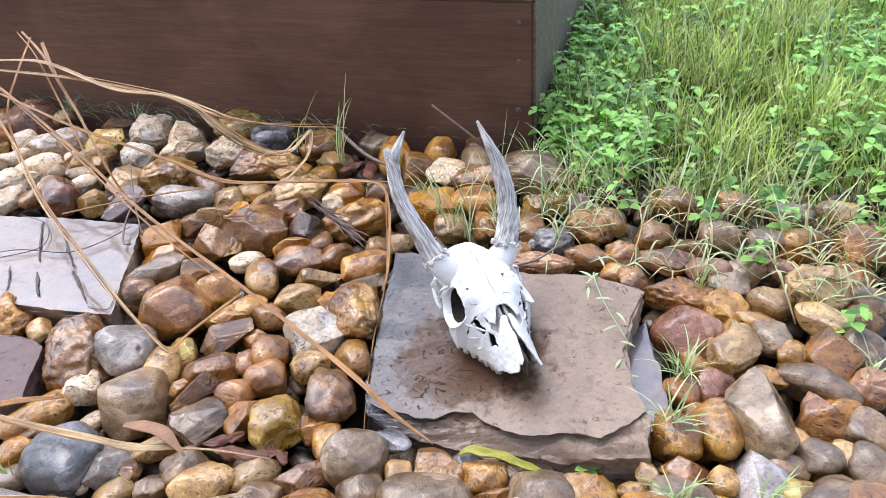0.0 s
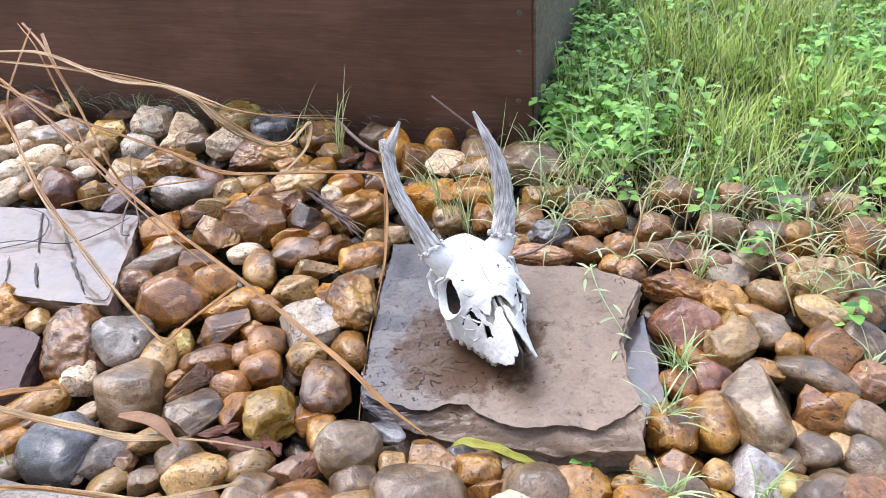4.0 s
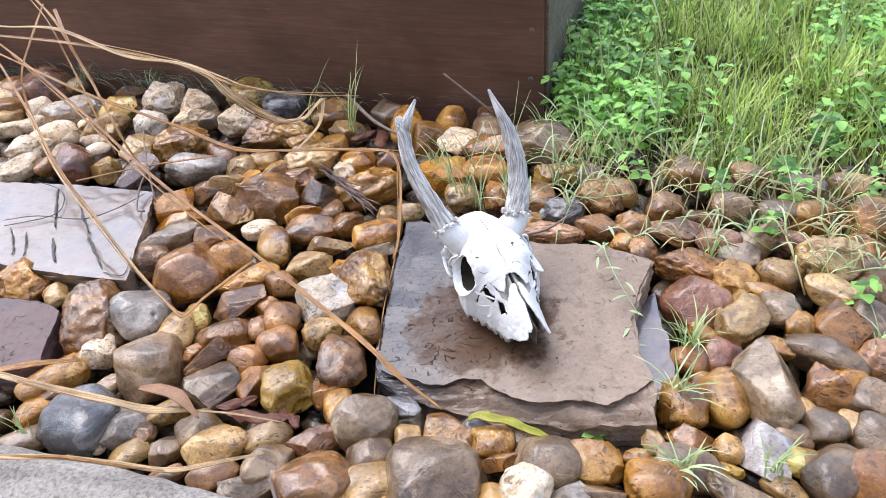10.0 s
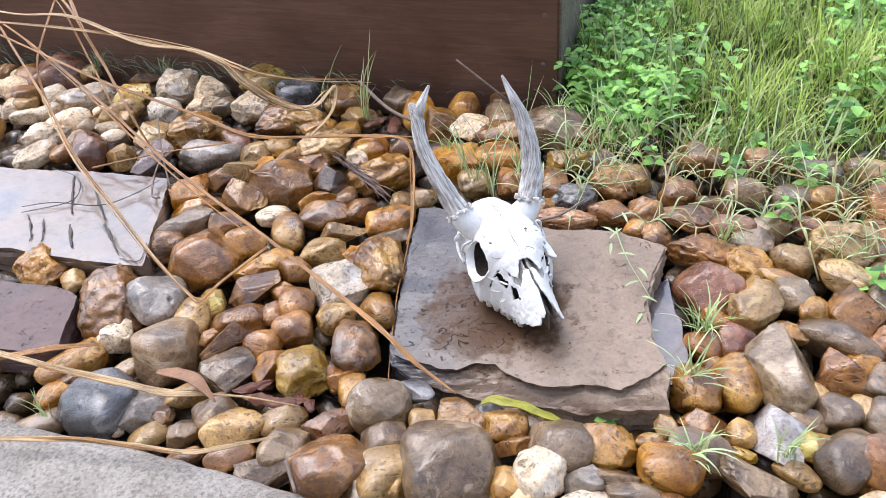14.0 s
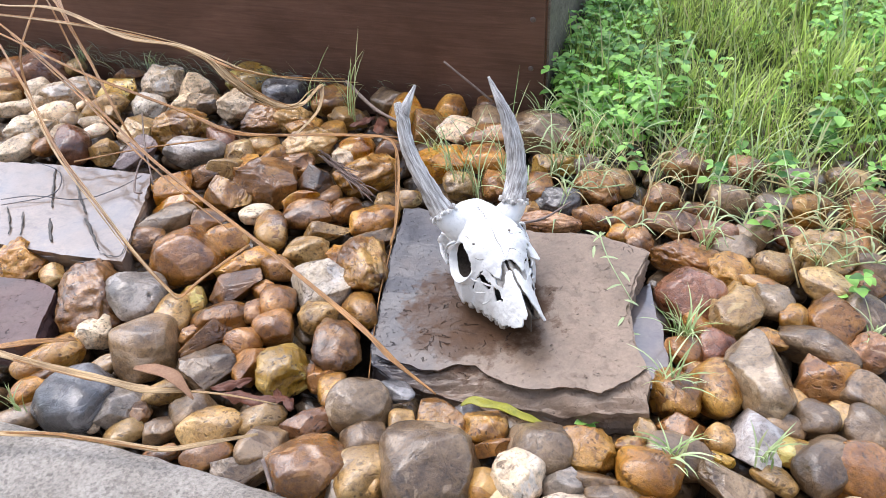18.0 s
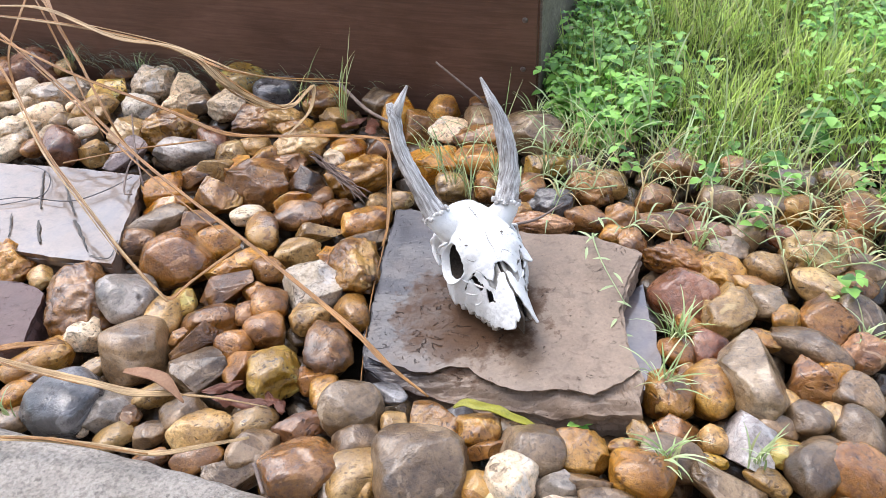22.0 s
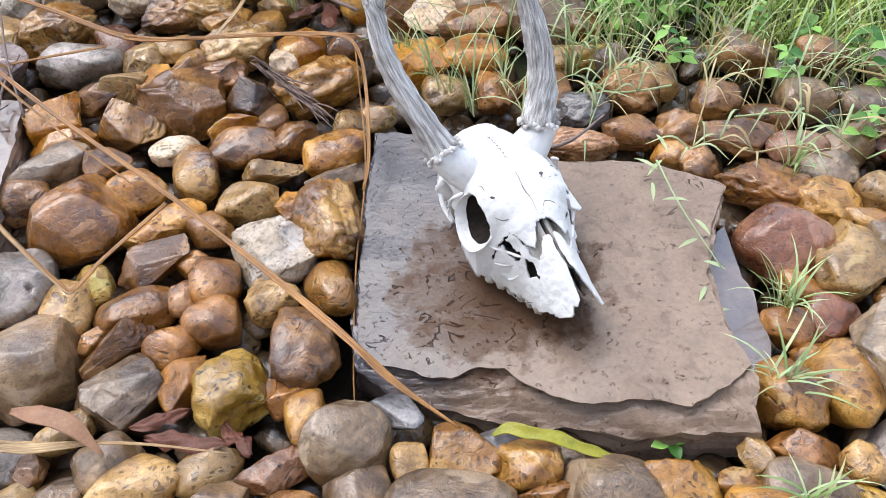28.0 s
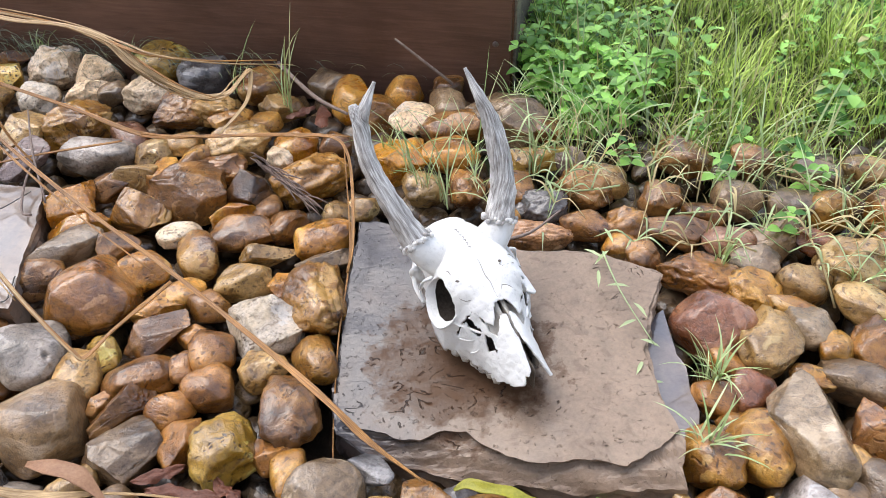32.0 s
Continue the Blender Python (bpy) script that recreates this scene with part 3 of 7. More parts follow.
def slab_mesh(outline, plane, thick, layers, seed, sub, drop=0.0, rough=1.0, crumble=0.0):
    """A split slab: outline in plan, top in the plane z = p + q x + r y, ragged layered sides."""
    pts = []
    for (x0, y0), (x1, y1) in zip(outline, outline[1:] + outline[:1]):
        k = max(1, int(math.hypot(x1 - x0, y1 - y0) / sub))
        pts += [(x0 + (x1 - x0) * i / k, y0 + (y1 - y0) * i / k) for i in range(k)]
    cx, cy = sum(p[0] for p in pts) / len(pts), sum(p[1] for p in pts) / len(pts)
    rag = []
    for x, y in pts:
        q = Vector((x, y, seed))
        r = math.hypot(x - cx, y - cy)
        e = 0.0035 * noise.noise(q * 30) + 0.0025 * noise.noise(q * 90)
        rag.append((x + (x - cx) / r * e, y + (y - cy) / r * e))
    N, RN = len(rag), 44 if crumble else 24
    bm = bmesh.new()
    top = lambda x, y: plane[0] + plane[1] * x + plane[2] * y - drop
    def crumb(x, y):
        # splintered ledges where the top layer has come away
        q = Vector((x * 36, y * 105, seed))
        step = 0.5 + noise.noise(q) + 0.5 * noise.noise(q * 2.3)
        fall = 0.42 * max(0.0, cy - 0.094 - y) * (1 + 0.5 * noise.noise(q * 0.6))
        return crumble * (0.25 + 0.75 * max(0.0, min(1.0, math.floor(step * 4) / 3)) + 0.45 * noise.noise(q * 3.1)) + 0.0022 * noise.noise(q * 1.3) * min(1.0, fall / 0.003) + (fall if crumble else 0.0)

    rings = []
    for j in range(RN):
        s = ((j + 1) / (RN + 0.02)) ** 0.6
        rings.append([(cx + (x - cx) * s, cy + (y - cy) * s, 0.0) for x, y in rag])
    for j in range(layers * 3):
        d = (j // 3 + (0.0, 0.62, 0.85)[j % 3]) / layers
        ring = []
        for i, (x, y) in enumerate(rag):
            q = Vector((x * 24, y * 24, (j // 3) * 7.1 + seed))
            push = rough * (0.005 * noise.noise(q) + 0.003 * noise.noise(q * 3.3) - (0.003, 0.0, 0.0055)[j % 3] * (1 if j else 0.3))
            r = math.hypot(x - cx, y - cy)
            ring.append((x + (x - cx) / r * push, y + (y - cy) / r * push, -thick * d - 0.0004))
        rings.append(ring)
    vr = []
    for j, ring in enumerate(rings):
        vr.append([bm.verts.new((x - cx, y - cy, top(x, y) + dz + (0.0016 * noise.noise(Vector((x * 11, y * 11, seed))) + 0.0007 * noise.noise(Vector((x * 37, y * 37, seed))) if j < RN else 0.0) - top(cx, cy) - (crumb(x, y) if crumble else 0.0)))  for x, y, dz in ring])
    mid = bm.verts.new((0, 0, 0.0016 * noise.noise(Vector((cx * 11, cy * 11, seed)))))
    for i in range(N):
        bm.faces.new((mid, vr[0][i], vr[0][(i + 1) % N]))
    for j, (r0, r1) in enumerate(zip(vr, vr[1:])):
        for i in range(N):
            bm.faces.new((r0[i], r1[i], r1[(i + 1) % N], r0[(i + 1) % N]))
    bm.faces.new(vr[-1][::-1])
    bmesh.ops.recalc_face_normals(bm, faces=bm.faces[:])
    up = RN * N
    for i in range(N):
        e = bm.edges.get((vr[RN - 1][i], vr[RN - 1][(i + 1) % N]))
        if e:
            e.smooth = False
    for k, fc in enumerate(bm.faces):
        fc.smooth = k < up and not crumble
    return bm, Vector((cx, cy, top(cx, cy)))


def flagstone(outline, plane, thick, label, layers=5, seed=3, sub=0.008, flakes=(), material=None, crumble=0.0):
    bm, c = slab_mesh(outline, plane, thick, layers, seed, sub, crumble=crumble)
    ob = empty("flagstone", *c)
    part("slab", bm, material or slate_mat, ob, smooth=False)
    for i, (line, d) in enumerate(flakes):
        bm, c2 = slab_mesh(line, plane, d, 1, seed + 2 + i, sub, -d, 0.15)
        fl = part("split_layer", bm, material or slate_mat, ob, "thin split layer of slate", smooth=False)
        fl.matrix_basis = Matrix.Translation(c2 - c)
    return tagged(ob, label, "flagstone", "flagstones")


PLANE = (-0.0778, 0.1393, 0.0819)
flagstone([(0.234, 0.863), (0.253, 0.866), (0.33, 0.846), (0.411, 0.828), (0.485, 0.826), (0.544, 0.803), (0.536, 0.765), (0.532, 0.736), (0.536, 0.70), (0.543, 0.677), (0.561, 0.638), (0.564, 0.605), (0.489, 0.596), (0.42, 0.594), (0.356, 0.598), (0.285, 0.617), (0.267, 0.678), (0.248, 0.775)], (PLANE[0] - 0.0014, PLANE[1], PLANE[2]), 0.040, "wet brown-grey slate flagstone lying among river stones under the skull", flakes=[
    ([(0.238, 0.859), (0.254, 0.863), (0.33, 0.843), (0.411, 0.825), (0.485, 0.823), (0.541, 0.801), (0.533, 0.765), (0.529, 0.736), (0.533, 0.70), (0.541, 0.677), (0.556, 0.645), (0.545, 0.628), (0.52, 0.612), (0.49, 0.612), (0.45, 0.606), (0.430, 0.610), (0.412, 0.618), (0.396, 0.627), (0.378, 0.626), (0.360, 0.616), (0.335, 0.617), (0.305, 0.621), (0.287, 0.628), (0.270, 0.678), (0.251, 0.775)], 0.0016)], material=slate_stained, sub=0.004, crumble=0.0020)
flagstone([(-0.52, 0.82), (-0.381, 0.827), (-0.263, 0.843), (-0.135, 0.849), (-0.10, 0.77), (-0.058, 0.676), (-0.15, 0.669), (-0.234, 0.668), (-0.5, 0.66)], (0.03, 0, 0), 0.045, "wet grey slate flagstone reflecting the sky", seed=9, material=slate_film)
flagstone([(-0.36, 0.60), (-0.187, 0.617), (-0.143, 0.623), (-0.103, 0.613), (-0.085, 0.57), (-0.071, 0.54), (-0.088, 0.526), (-0.30, 0.50)], (0.03, 0, 0), 0.045, "wet purplish slate flagstone beside the path", seed=14, material=slate_purple)
flagstone([(0.53, 0.775), (0.548, 0.79), (0.56, 0.74), (0.578, 0.68), (0.574, 0.645), (0.555, 0.64), (0.54, 0.68), (0.53, 0.73)], (-0.02, 0.09, 0.0), 0.03, "smooth pale grey slate slab under the larger flagstone", layers=2, seed=21, material=slate_blue)


streak_mat = plain_mat("dirty_drip", (0.05, 0.045, 0.04), (0.17, 0.155, 0.14), 200.0, 0.5, 0.4, 0.15)


def streak(points, widths):
    """A thin dark wavering streak laid on a slab, relative to that slab."""
    base = bpy.data.objects["flagstone.001"].matrix_basis.translation
    v, f = ribbon([Vector(p) - base for p in points], widths, 8, 0.0, 0.0, 0.0004)
    v = [q + Vector((0.0026 * noise.noise(q * 210), 0.0022 * noise.noise(q * 210 + Vector((9, 0, 0))), 0)) for q in v]
    return v, f

# ---- river stones ----
UNITS = {}
for level in (4, 5):
    bm = bmesh.new()
    bmesh.ops.create_icosphere(bm, subdivisions=level, radius=1.0)
    UNITS[level] = ([v.co.copy() for v in bm.verts], [tuple(v.index for v in f.verts) for f in bm.faces])
    bm.free()
stone_count = [0]


def stone_shape(kind, a, b, c, seed, unit, hole=None):
    """Points of one stone: r rounded by water, a split with flat faces, k knobbly and pitted."""
    rng = random.Random(seed)
    off = Vector((rng.uniform(0, 90), rng.uniform(0, 90), rng.uniform(0, 90)))
    cuts = []
    for _ in range({"r": 7, "a": 13, "k": 7}[kind]):
        d = Vector((rng.gauss(0, 1), rng.gauss(0, 1), rng.gauss(0.2, 1))).normalized()
        cuts.append((d, rng.uniform(0.76, 0.98) if kind == "r" else rng.uniform(0.52, 0.84) if kind == "a" else rng.uniform(0.72, 0.95)))
    low, mid, hi = {"r": (0.30, 0.05, 0.005), "a": (0.30, 0.06, 0.010), "k": (0.30, 0.13, 0.05)}[kind]
    sq = {"r": 2.7, "a": 3.2, "k": 2.6}[kind]
    chips = {"r": 0.35, "a": 1.0, "k": 0.6}[kind] * rng.uniform(0.4, 1.2)
    scars = []
    for _ in range({"r": 0, "a": 3, "k": 2}[kind]):
        if rng.random() < 0.6:
            d = Vector((rng.gauss(0, 1), rng.gauss(-0.4, 1), rng.gauss(0.7, 0.6))).normalized()
            size = rng.uniform(0.7, 1.3)
            scars.append((d * (rng.uniform(0.70, 0.86) + size), size))
    out = []
    for u in unit:
        s = 1 / (abs(u.x) ** sq + abs(u.y) ** sq + abs(u.z) ** sq) ** (1 / sq)
        p = u * s
        p *= 1 + low * noise.noise(u * 0.9 + off) + mid * noise.noise(u * 2.6 + off)
        for d, k in cuts:
            e = p.dot(d) - k
            if e > 0:
                p -= d * e * (0.97 if kind == "a" else 0.70)
        for d, size in scars:
            e = p - d
            if e.length < size:
                p = d + e.normalized() * size
        # flaked ledges with a crisp step
        led = noise.noise(u * 1.9 - off) + 0.35 * noise.noise(u * 5.0 - off)
        p *= 1 - chips * (0.045 * (1 if led > 0.22 else max(0, (led - 0.17) / 0.05)) + 0.03 * (1 if led < -0.3 else max(0, (-0.26 - led) / 0.04)))
        if kind == "k":
            p *= 1 - 0.13 * max(0, noise.noise(u * 4.5 - off)) ** 0.7 + hi * noise.noise(u * 11 + off) + 0.02 * noise.noise(u * 22 + off)
        else:
            p *= 1 + hi * (2 * noise.noise(u * 6 - off) + noise.noise(u * 14 + off))
        if hole is not None:
            g = (u - hole).length
            if g < 0.11:
                p *= 1 - 0.22 * min(1, (0.11 - g) / 0.05)
        out.append(p)
    half = [1.05 * r * 2 / (max(p[i] for p in out) - min(p[i] for p in out)) for i, r in enumerate((a, b, c * 1.08))]
    return [Vector((p.x * half[0], p.y * half[1], p.z * half[2])) for p in out]


def stone(kind, colour, x, y, z, a, b, c, yaw=0.0, hole=None):
    stone_count[0] += 1
    i = stone_count[0]
    verts, faces = UNITS[5 if a > 0.029 and i < 240 else 4]
    rng = random.Random(i + 500)
    turn = pose(x, y, z, rng.uniform(-9, 9), rng.uniform(-9, 9), yaw)
    if hole is not None:
        hole = (turn.to_3x3().inverted() @ Vector(hole)).normalized()
    ob = add_mesh("river_stone", stone_shape(kind, a, b, c, i, verts, hole), faces, STONE[colour])
    ob.matrix_basis = turn
    shape = {"r": "smooth rounded", "a": "angular split", "k": "rough pitted"}[kind]
    size = "large" if a > 0.042 else "small" if a < 0.02 else "medium"
    return tagged(ob, "wet %s %s %s river stone in the gravel bed" % (STONE_WORDS[colour], shape, size), "stone", "river stones")



# ---- the deer skull ----
m, n, l, b = node_mat("bleached_bone")
vec, rnd = coords(n, l)
a = noise_tex(n, l, vec, 30.0, 4.0, 0.6)
f = noise_tex(n, l, vec, 240.0, 5.0, 0.7)
vo = n.new("ShaderNodeTexVoronoi")
vo.feature = "DISTANCE_TO_EDGE"
vo.inputs["Scale"].default_value = 22.0
dv = n.new("ShaderNodeVectorMath")
dv.operation = "ADD"
nz = n.new("ShaderNodeTexNoise")
nz.inputs["Scale"].default_value = 90.0
l.new(vec, nz.inputs["Vector"])
sc = n.new("ShaderNodeVectorMath")
sc.operation = "SCALE"
sc.inputs[3].default_value = 0.02
l.new(nz.outputs["Color"], sc.inputs[0])
l.new(vec, dv.inputs[0])
l.new(sc.outputs[0], dv.inputs[1])
l.new(dv.outputs[0], vo.inputs["Vector"])
suture = ramp(n, l, vo.outputs["Distance"], (0.0, grey(0.55)), (0.012, grey(1.0)))
base = ramp(n, l, a, (0.26, (0.56, 0.52, 0.46)), (0.40, (0.70, 0.685, 0.655)), (0.72, (0.79, 0.785, 0.77)))
base = mix(n, l, 0.35, base, ramp(n, l, f, (0.3, grey(0.5)), (0.46, grey(1.0))), "MULTIPLY")
base = mix(n, l, 0.18, base, suture, "MULTIPLY")
l.new(base, b.inputs["Base Color"])
b.inputs["Roughness"].default_value = 0.62
bump(n, l, b, [(suture, 0.3, 0.0008), (a, 0.3, 0.003), (f, 0.5, 0.001)])
bone = m
bone_dark = plain_mat("stained_bone", (0.3, 0.27, 0.23), (0.58, 0.54, 0.48), 120.0, 0.7, 0.5)
# near-black so that the sockets look deeply shaded
socket_dark = plain_mat("shade_dark_socket_bone", (0.015, 0.012, 0.010), (0.075, 0.06, 0.048), 70.0, 0.9, 0.6, 0.1)
bone_inner = plain_mat("dark_inner_bone", (0.05, 0.042, 0.036), (0.19, 0.155, 0.125), 90.0, 0.8, 0.6)


antler_bone = fibre_mat("weathered_antler", (0.21, 0.18, 0.16), (0.86, 0.84, 0.81), 9.0, 11.0, 0.6, 0.0022)
SK_O, SK_A, SK_B = Vector((0.388, 0.7295, 0.036)), Vector((0.615, -0.788, 0)), Vector((0.788, 0.615, 0))


def sk(s, t, h):
    """From the skull's own length, side and height to a place relative to its foot."""
    return SK_A * s + SK_B * t + Vector((0, 0, h))


skull = tagged(empty("deer_skull", *SK_O), "bleached white deer skull with short antlers on a wet flagstone", "animal skull")


def lerp_table(table, x):
    for (x0, *v0), (x1, *v1) in zip(table, table[1:]):
        if x <= x1:
            k = max(0.0, (x - x0) / (x1 - x0))
            k = k * k * (3 - 2 * k) * 0.5 + k * 0.5
            return [p + (q - p) * k for p, q in zip(v0, v1)]
    return table[-1][1:]


#        s     half width, top, bottom, side power, roof power
SECTIONS = [(-0.088, 0.010, 0.050, 0.030, 1.0, 1.0), (-0.084, 0.022, 0.061, 0.022, 0.95, 0.95), (-0.072, 0.0335, 0.0735, 0.014, 0.8, 0.8), (-0.046, 0.037, 0.0845, 0.010, 0.75, 0.72),
            (-0.026, 0.0365, 0.0870, 0.010, 0.7, 0.66), (-0.012, 0.040, 0.0855, 0.010, 0.62, 0.6), (0.003, 0.0425, 0.0820, 0.010, 0.6, 0.58), (0.015, 0.0425, 0.0785, 0.010, 0.66, 0.64),
            (0.027, 0.0345, 0.0745, 0.010, 0.76, 0.78), (0.042, 0.0288, 0.0690, 0.011, 0.92, 0.92), (0.056, 0.0240, 0.0635, 0.013, 1.05, 0.95), (0.070, 0.0220, 0.0575, 0.016, 1.05, 0.92),
            (0.084, 0.0185, 0.0510, 0.026, 1.0, 0.9), (0.100, 0.0160, 0.0440, 0.034, 1.0, 0.9)]
ORB_S, ORB_H, ORB_RS, ORB_RH = 0.003, 0.0575, 0.0190, 0.0158


def side_at(s, h):
    """Half width of the bone shell at a height."""
    w, top, bot, pt, ph = lerp_table(SECTIONS, s)
    sn = min(0.999, max(0.0, (h - bot) / (top - bot))) ** (1 / ph)
    return w * (1 - sn * sn) ** (pt / 2)


def top_of(s, t):
    w, top, bot, pt, ph = lerp_table(SECTIONS, s)
    c = min(0.999, abs(t) / w) ** (1 / pt)
    return bot + (top - bot) * (1 - c * c) ** (ph / 2)


def rag(s, t, k, f=160.0):
    return noise.noise(Vector((s * f, t * f, k))) + 0.5 * noise.noise(Vector((s * f * 2.7, t * f * 2.7, k + 5)))


def broken_edge(t):
    """Where the broken roof of the nose ends, along the skull."""
    a = abs(t)
    return 0.0345 + 0.0130 * math.exp(-((a - 0.0125) / 0.0052) ** 2) - 0.55 * max(0.0, a - 0.016) + 0.0022 * rag(t, 0.0, 3.0, 330.0)


def near_line(s, t, a, b):
    """Distance from the line a-b, and how far along it."""
    ds, dt = b[0] - a[0], b[1] - a[1]
    u = max(0.0, min(1.0, ((s - a[0]) * ds + (t - a[1]) * dt) / (ds * ds + dt * dt)))
    return math.hypot(s - a[0] - u * ds, t - a[1] - u * dt), u


def open_bone(s, t, h):
    """True where the skull has a natural opening or the thin bone has broken away."""
    a, e = abs(t), rag(s, t, 1.0)
    if a > 0.02 and math.hypot((s - ORB_S) / ORB_RS, (h - ORB_H + 0.22 * (s - ORB_S)) / ORB_RH) + 0.03 * e < 1:
        return True
    edge = broken_edge(t)
    if s > edge:
        deep = 0.0110 - 0.34 * a if a < 0.0165 else 0.0010 + 0.0018 * e
        if s < edge + deep and a < 0.034:
            return True
    if s > 0.036 and abs(t - 0.0006 - 0.0006 * math.sin(s * 300)) < 0.0011 + 0.0005 * e:
        return True
    # wide open front on one side of the nose slit
    if s > 0.064 and 0.0006 < t < 0.0006 + (s - 0.064) * 0.36 + 0.0008 * e:
        return True
    for p, q, hw in (((0.047, -0.0195), (0.061, -0.0165), 0.0011), ((0.019, 0.0315), (0.040, 0.0265), 0.0022), ((0.046, 0.0255), (0.062, 0.0205), 0.0021), ((0.031, -0.0265), (0.043, -0.0215), 0.0008)):
        d, u = near_line(s, t, p, q)
        if h > 0.03 and d < hw * (0.45 + 1.0 * math.sin(math.pi * (0.12 + 0.8 * u))) + 0.0011 * e:
            return True
    # pointed ends of the two front bones
    if t < 0 and (s > 0.0965 - 1.3 * max(0.0, a - 0.0115) - 0.9 * max(0.0, 0.0085 - a) - 0.0035 * math.exp(-((a - 0.0085) / 0.0012) ** 2) + 0.0008 * e or (s > 0.072 and a < (s - 0.072) * 0.16)):
        return True
    if t > 0 and s > 0.099 - 0.5 * max(0.0, a - 0.0145) + 0.0008 * e:
        return True
    # ragged gum line over the teeth
    return s > 0.018 and h < lerp_table(SECTIONS, s)[2] + 0.004 + 0.003 * rag(s, 0.0, 7.0 + t, 240.0)


NS, NQ = 230, 190
bm = bmesh.new()
lattice = []
for i in range(NS + 1):
    s = -0.088 + 0.188 * i / NS
    w, top, bot, pt, ph = lerp_table(SECTIONS, s)
    row = []
    for j in range(NQ + 1):
        q = math.pi * (1 - j / NQ)
        cx, sx = math.cos(q), max(0.0, math.sin(q))
        t, h = w * math.copysign(abs(cx) ** pt, cx), bot + (top - bot) * sx ** ph
        a = abs(t)
        # raised brows, shallow groove between them, hollow temples, sunken nose
        h += 0.0022 * math.exp(-((a - 0.029) / 0.008) ** 2 - ((s - 0.002) / 0.018) ** 2) - 0.0016 * math.exp(-(t / 0.007) ** 2 - ((s - 0.012) / 0.03) ** 2)
        if -0.075 < s < -0.016 and h < 0.072:
            t *= 1 - 0.24 * math.sin((s + 0.075) / 0.059 * math.pi) * min(1, (0.072 - h) / 0.02)
        if s > broken_edge(t):
            h -= 0.0018 * min(1.0, (s - broken_edge(t)) / 0.004)
        # the muzzle bones stand up beside the slit and sink towards the cheek
        if s > 0.048:
            k = min(1.0, (s - 0.048) / 0.012)
            h += k * (0.0020 * math.exp(-((a - 0.005) / 0.004) ** 2) - 0.0016 * math.exp(-((a - 0.016) / 0.005) ** 2))
        if s > 0.03 and a > 0.012:
            h += 0.0011 * math.sin(s * 420 + a * 260) * min(1.0, (s - 0.03) / 0.01) * max(0.0, noise.noise(Vector((s * 60, t * 60, 2))))
        g = Vector((s, t, h))
        t += 0.0008 * noise.noise(g * 70) + 0.0004 * noise.noise(g * 210)
        h += 0.0008 * noise.noise(g * 60 + Vector((5, 0, 0))) + 0.00035 * noise.noise(g * 230)
        row.append((s, t, h))
    lattice.append(row)
knots = [[bm.verts.new(sk(*p)) for p in r] for r in lattice]
for i in range(NS):
    for j in range(NQ):
        c = [(lattice[i][j][k] + lattice[i + 1][j + 1][k]) / 2 for k in range(3)]
        if not open_bone(*c):
            bm.faces.new((knots[i][j], knots[i][j + 1], knots[i + 1][j + 1], knots[i + 1][j]))
bmesh.ops.delete(bm, geom=[v for v in bm.verts if not v.link_faces], context="VERTS")
# torn-off crumbs do not hang in the air
seen, keep = set(), set()
for f0 in bm.faces:
    if f0 in seen:
        continue
    crowd, stack = [], [f0]
    seen.add(f0)
    while stack:
        f1 = stack.pop()
        crowd.append(f1)
        for e1 in f1.edges:
            for f2 in e1.link_faces:
                if f2 not in seen:
                    seen.add(f2)
                    stack.append(f2)
    if len(crowd) > 400:
        keep.update(crowd)
bmesh.ops.delete(bm, geom=[f0 for f0 in bm.faces if f0 not in keep], context="FACES")
bmesh.ops.smooth_vert(bm, verts=[v for v in bm.verts if v.is_boundary], factor=0.5, use_axis_x=True, use_axis_y=True, use_axis_z=True)
bmesh.ops.recalc_face_normals(bm, faces=bm.faces[:])
flip = [f0 for f0 in bm.faces if f0.normal.z < -0.5 and f0.calc_center_median().z > 0.06]
if len(flip) > 50:
    bmesh.ops.reverse_faces(bm, faces=bm.faces[:])
bmesh.ops.solidify(bm, geom=bm.faces[:], thickness=0.0017)
part("cranium", bm, bone, skull)


def plate(name, grid, thick, material, label=""):
    """A curved plate of bone from a grid of places."""
    bm = bmesh.new()
    rows = [[bm.verts.new(p) for p in r] for r in grid]
    for r0, r1 in zip(rows, rows[1:]):
        for i in range(len(r0) - 1):
            bm.faces.new((r0[i], r0[i + 1], r1[i + 1], r1[i]))
    bmesh.ops.recalc_face_normals(bm, faces=bm.faces[:])
    bmesh.ops.solidify(bm, geom=bm.faces[:], thickness=thick)
    bmesh.ops.recalc_face_normals(bm, faces=bm.faces[:])
    return part(name, bm, material, skull, label)


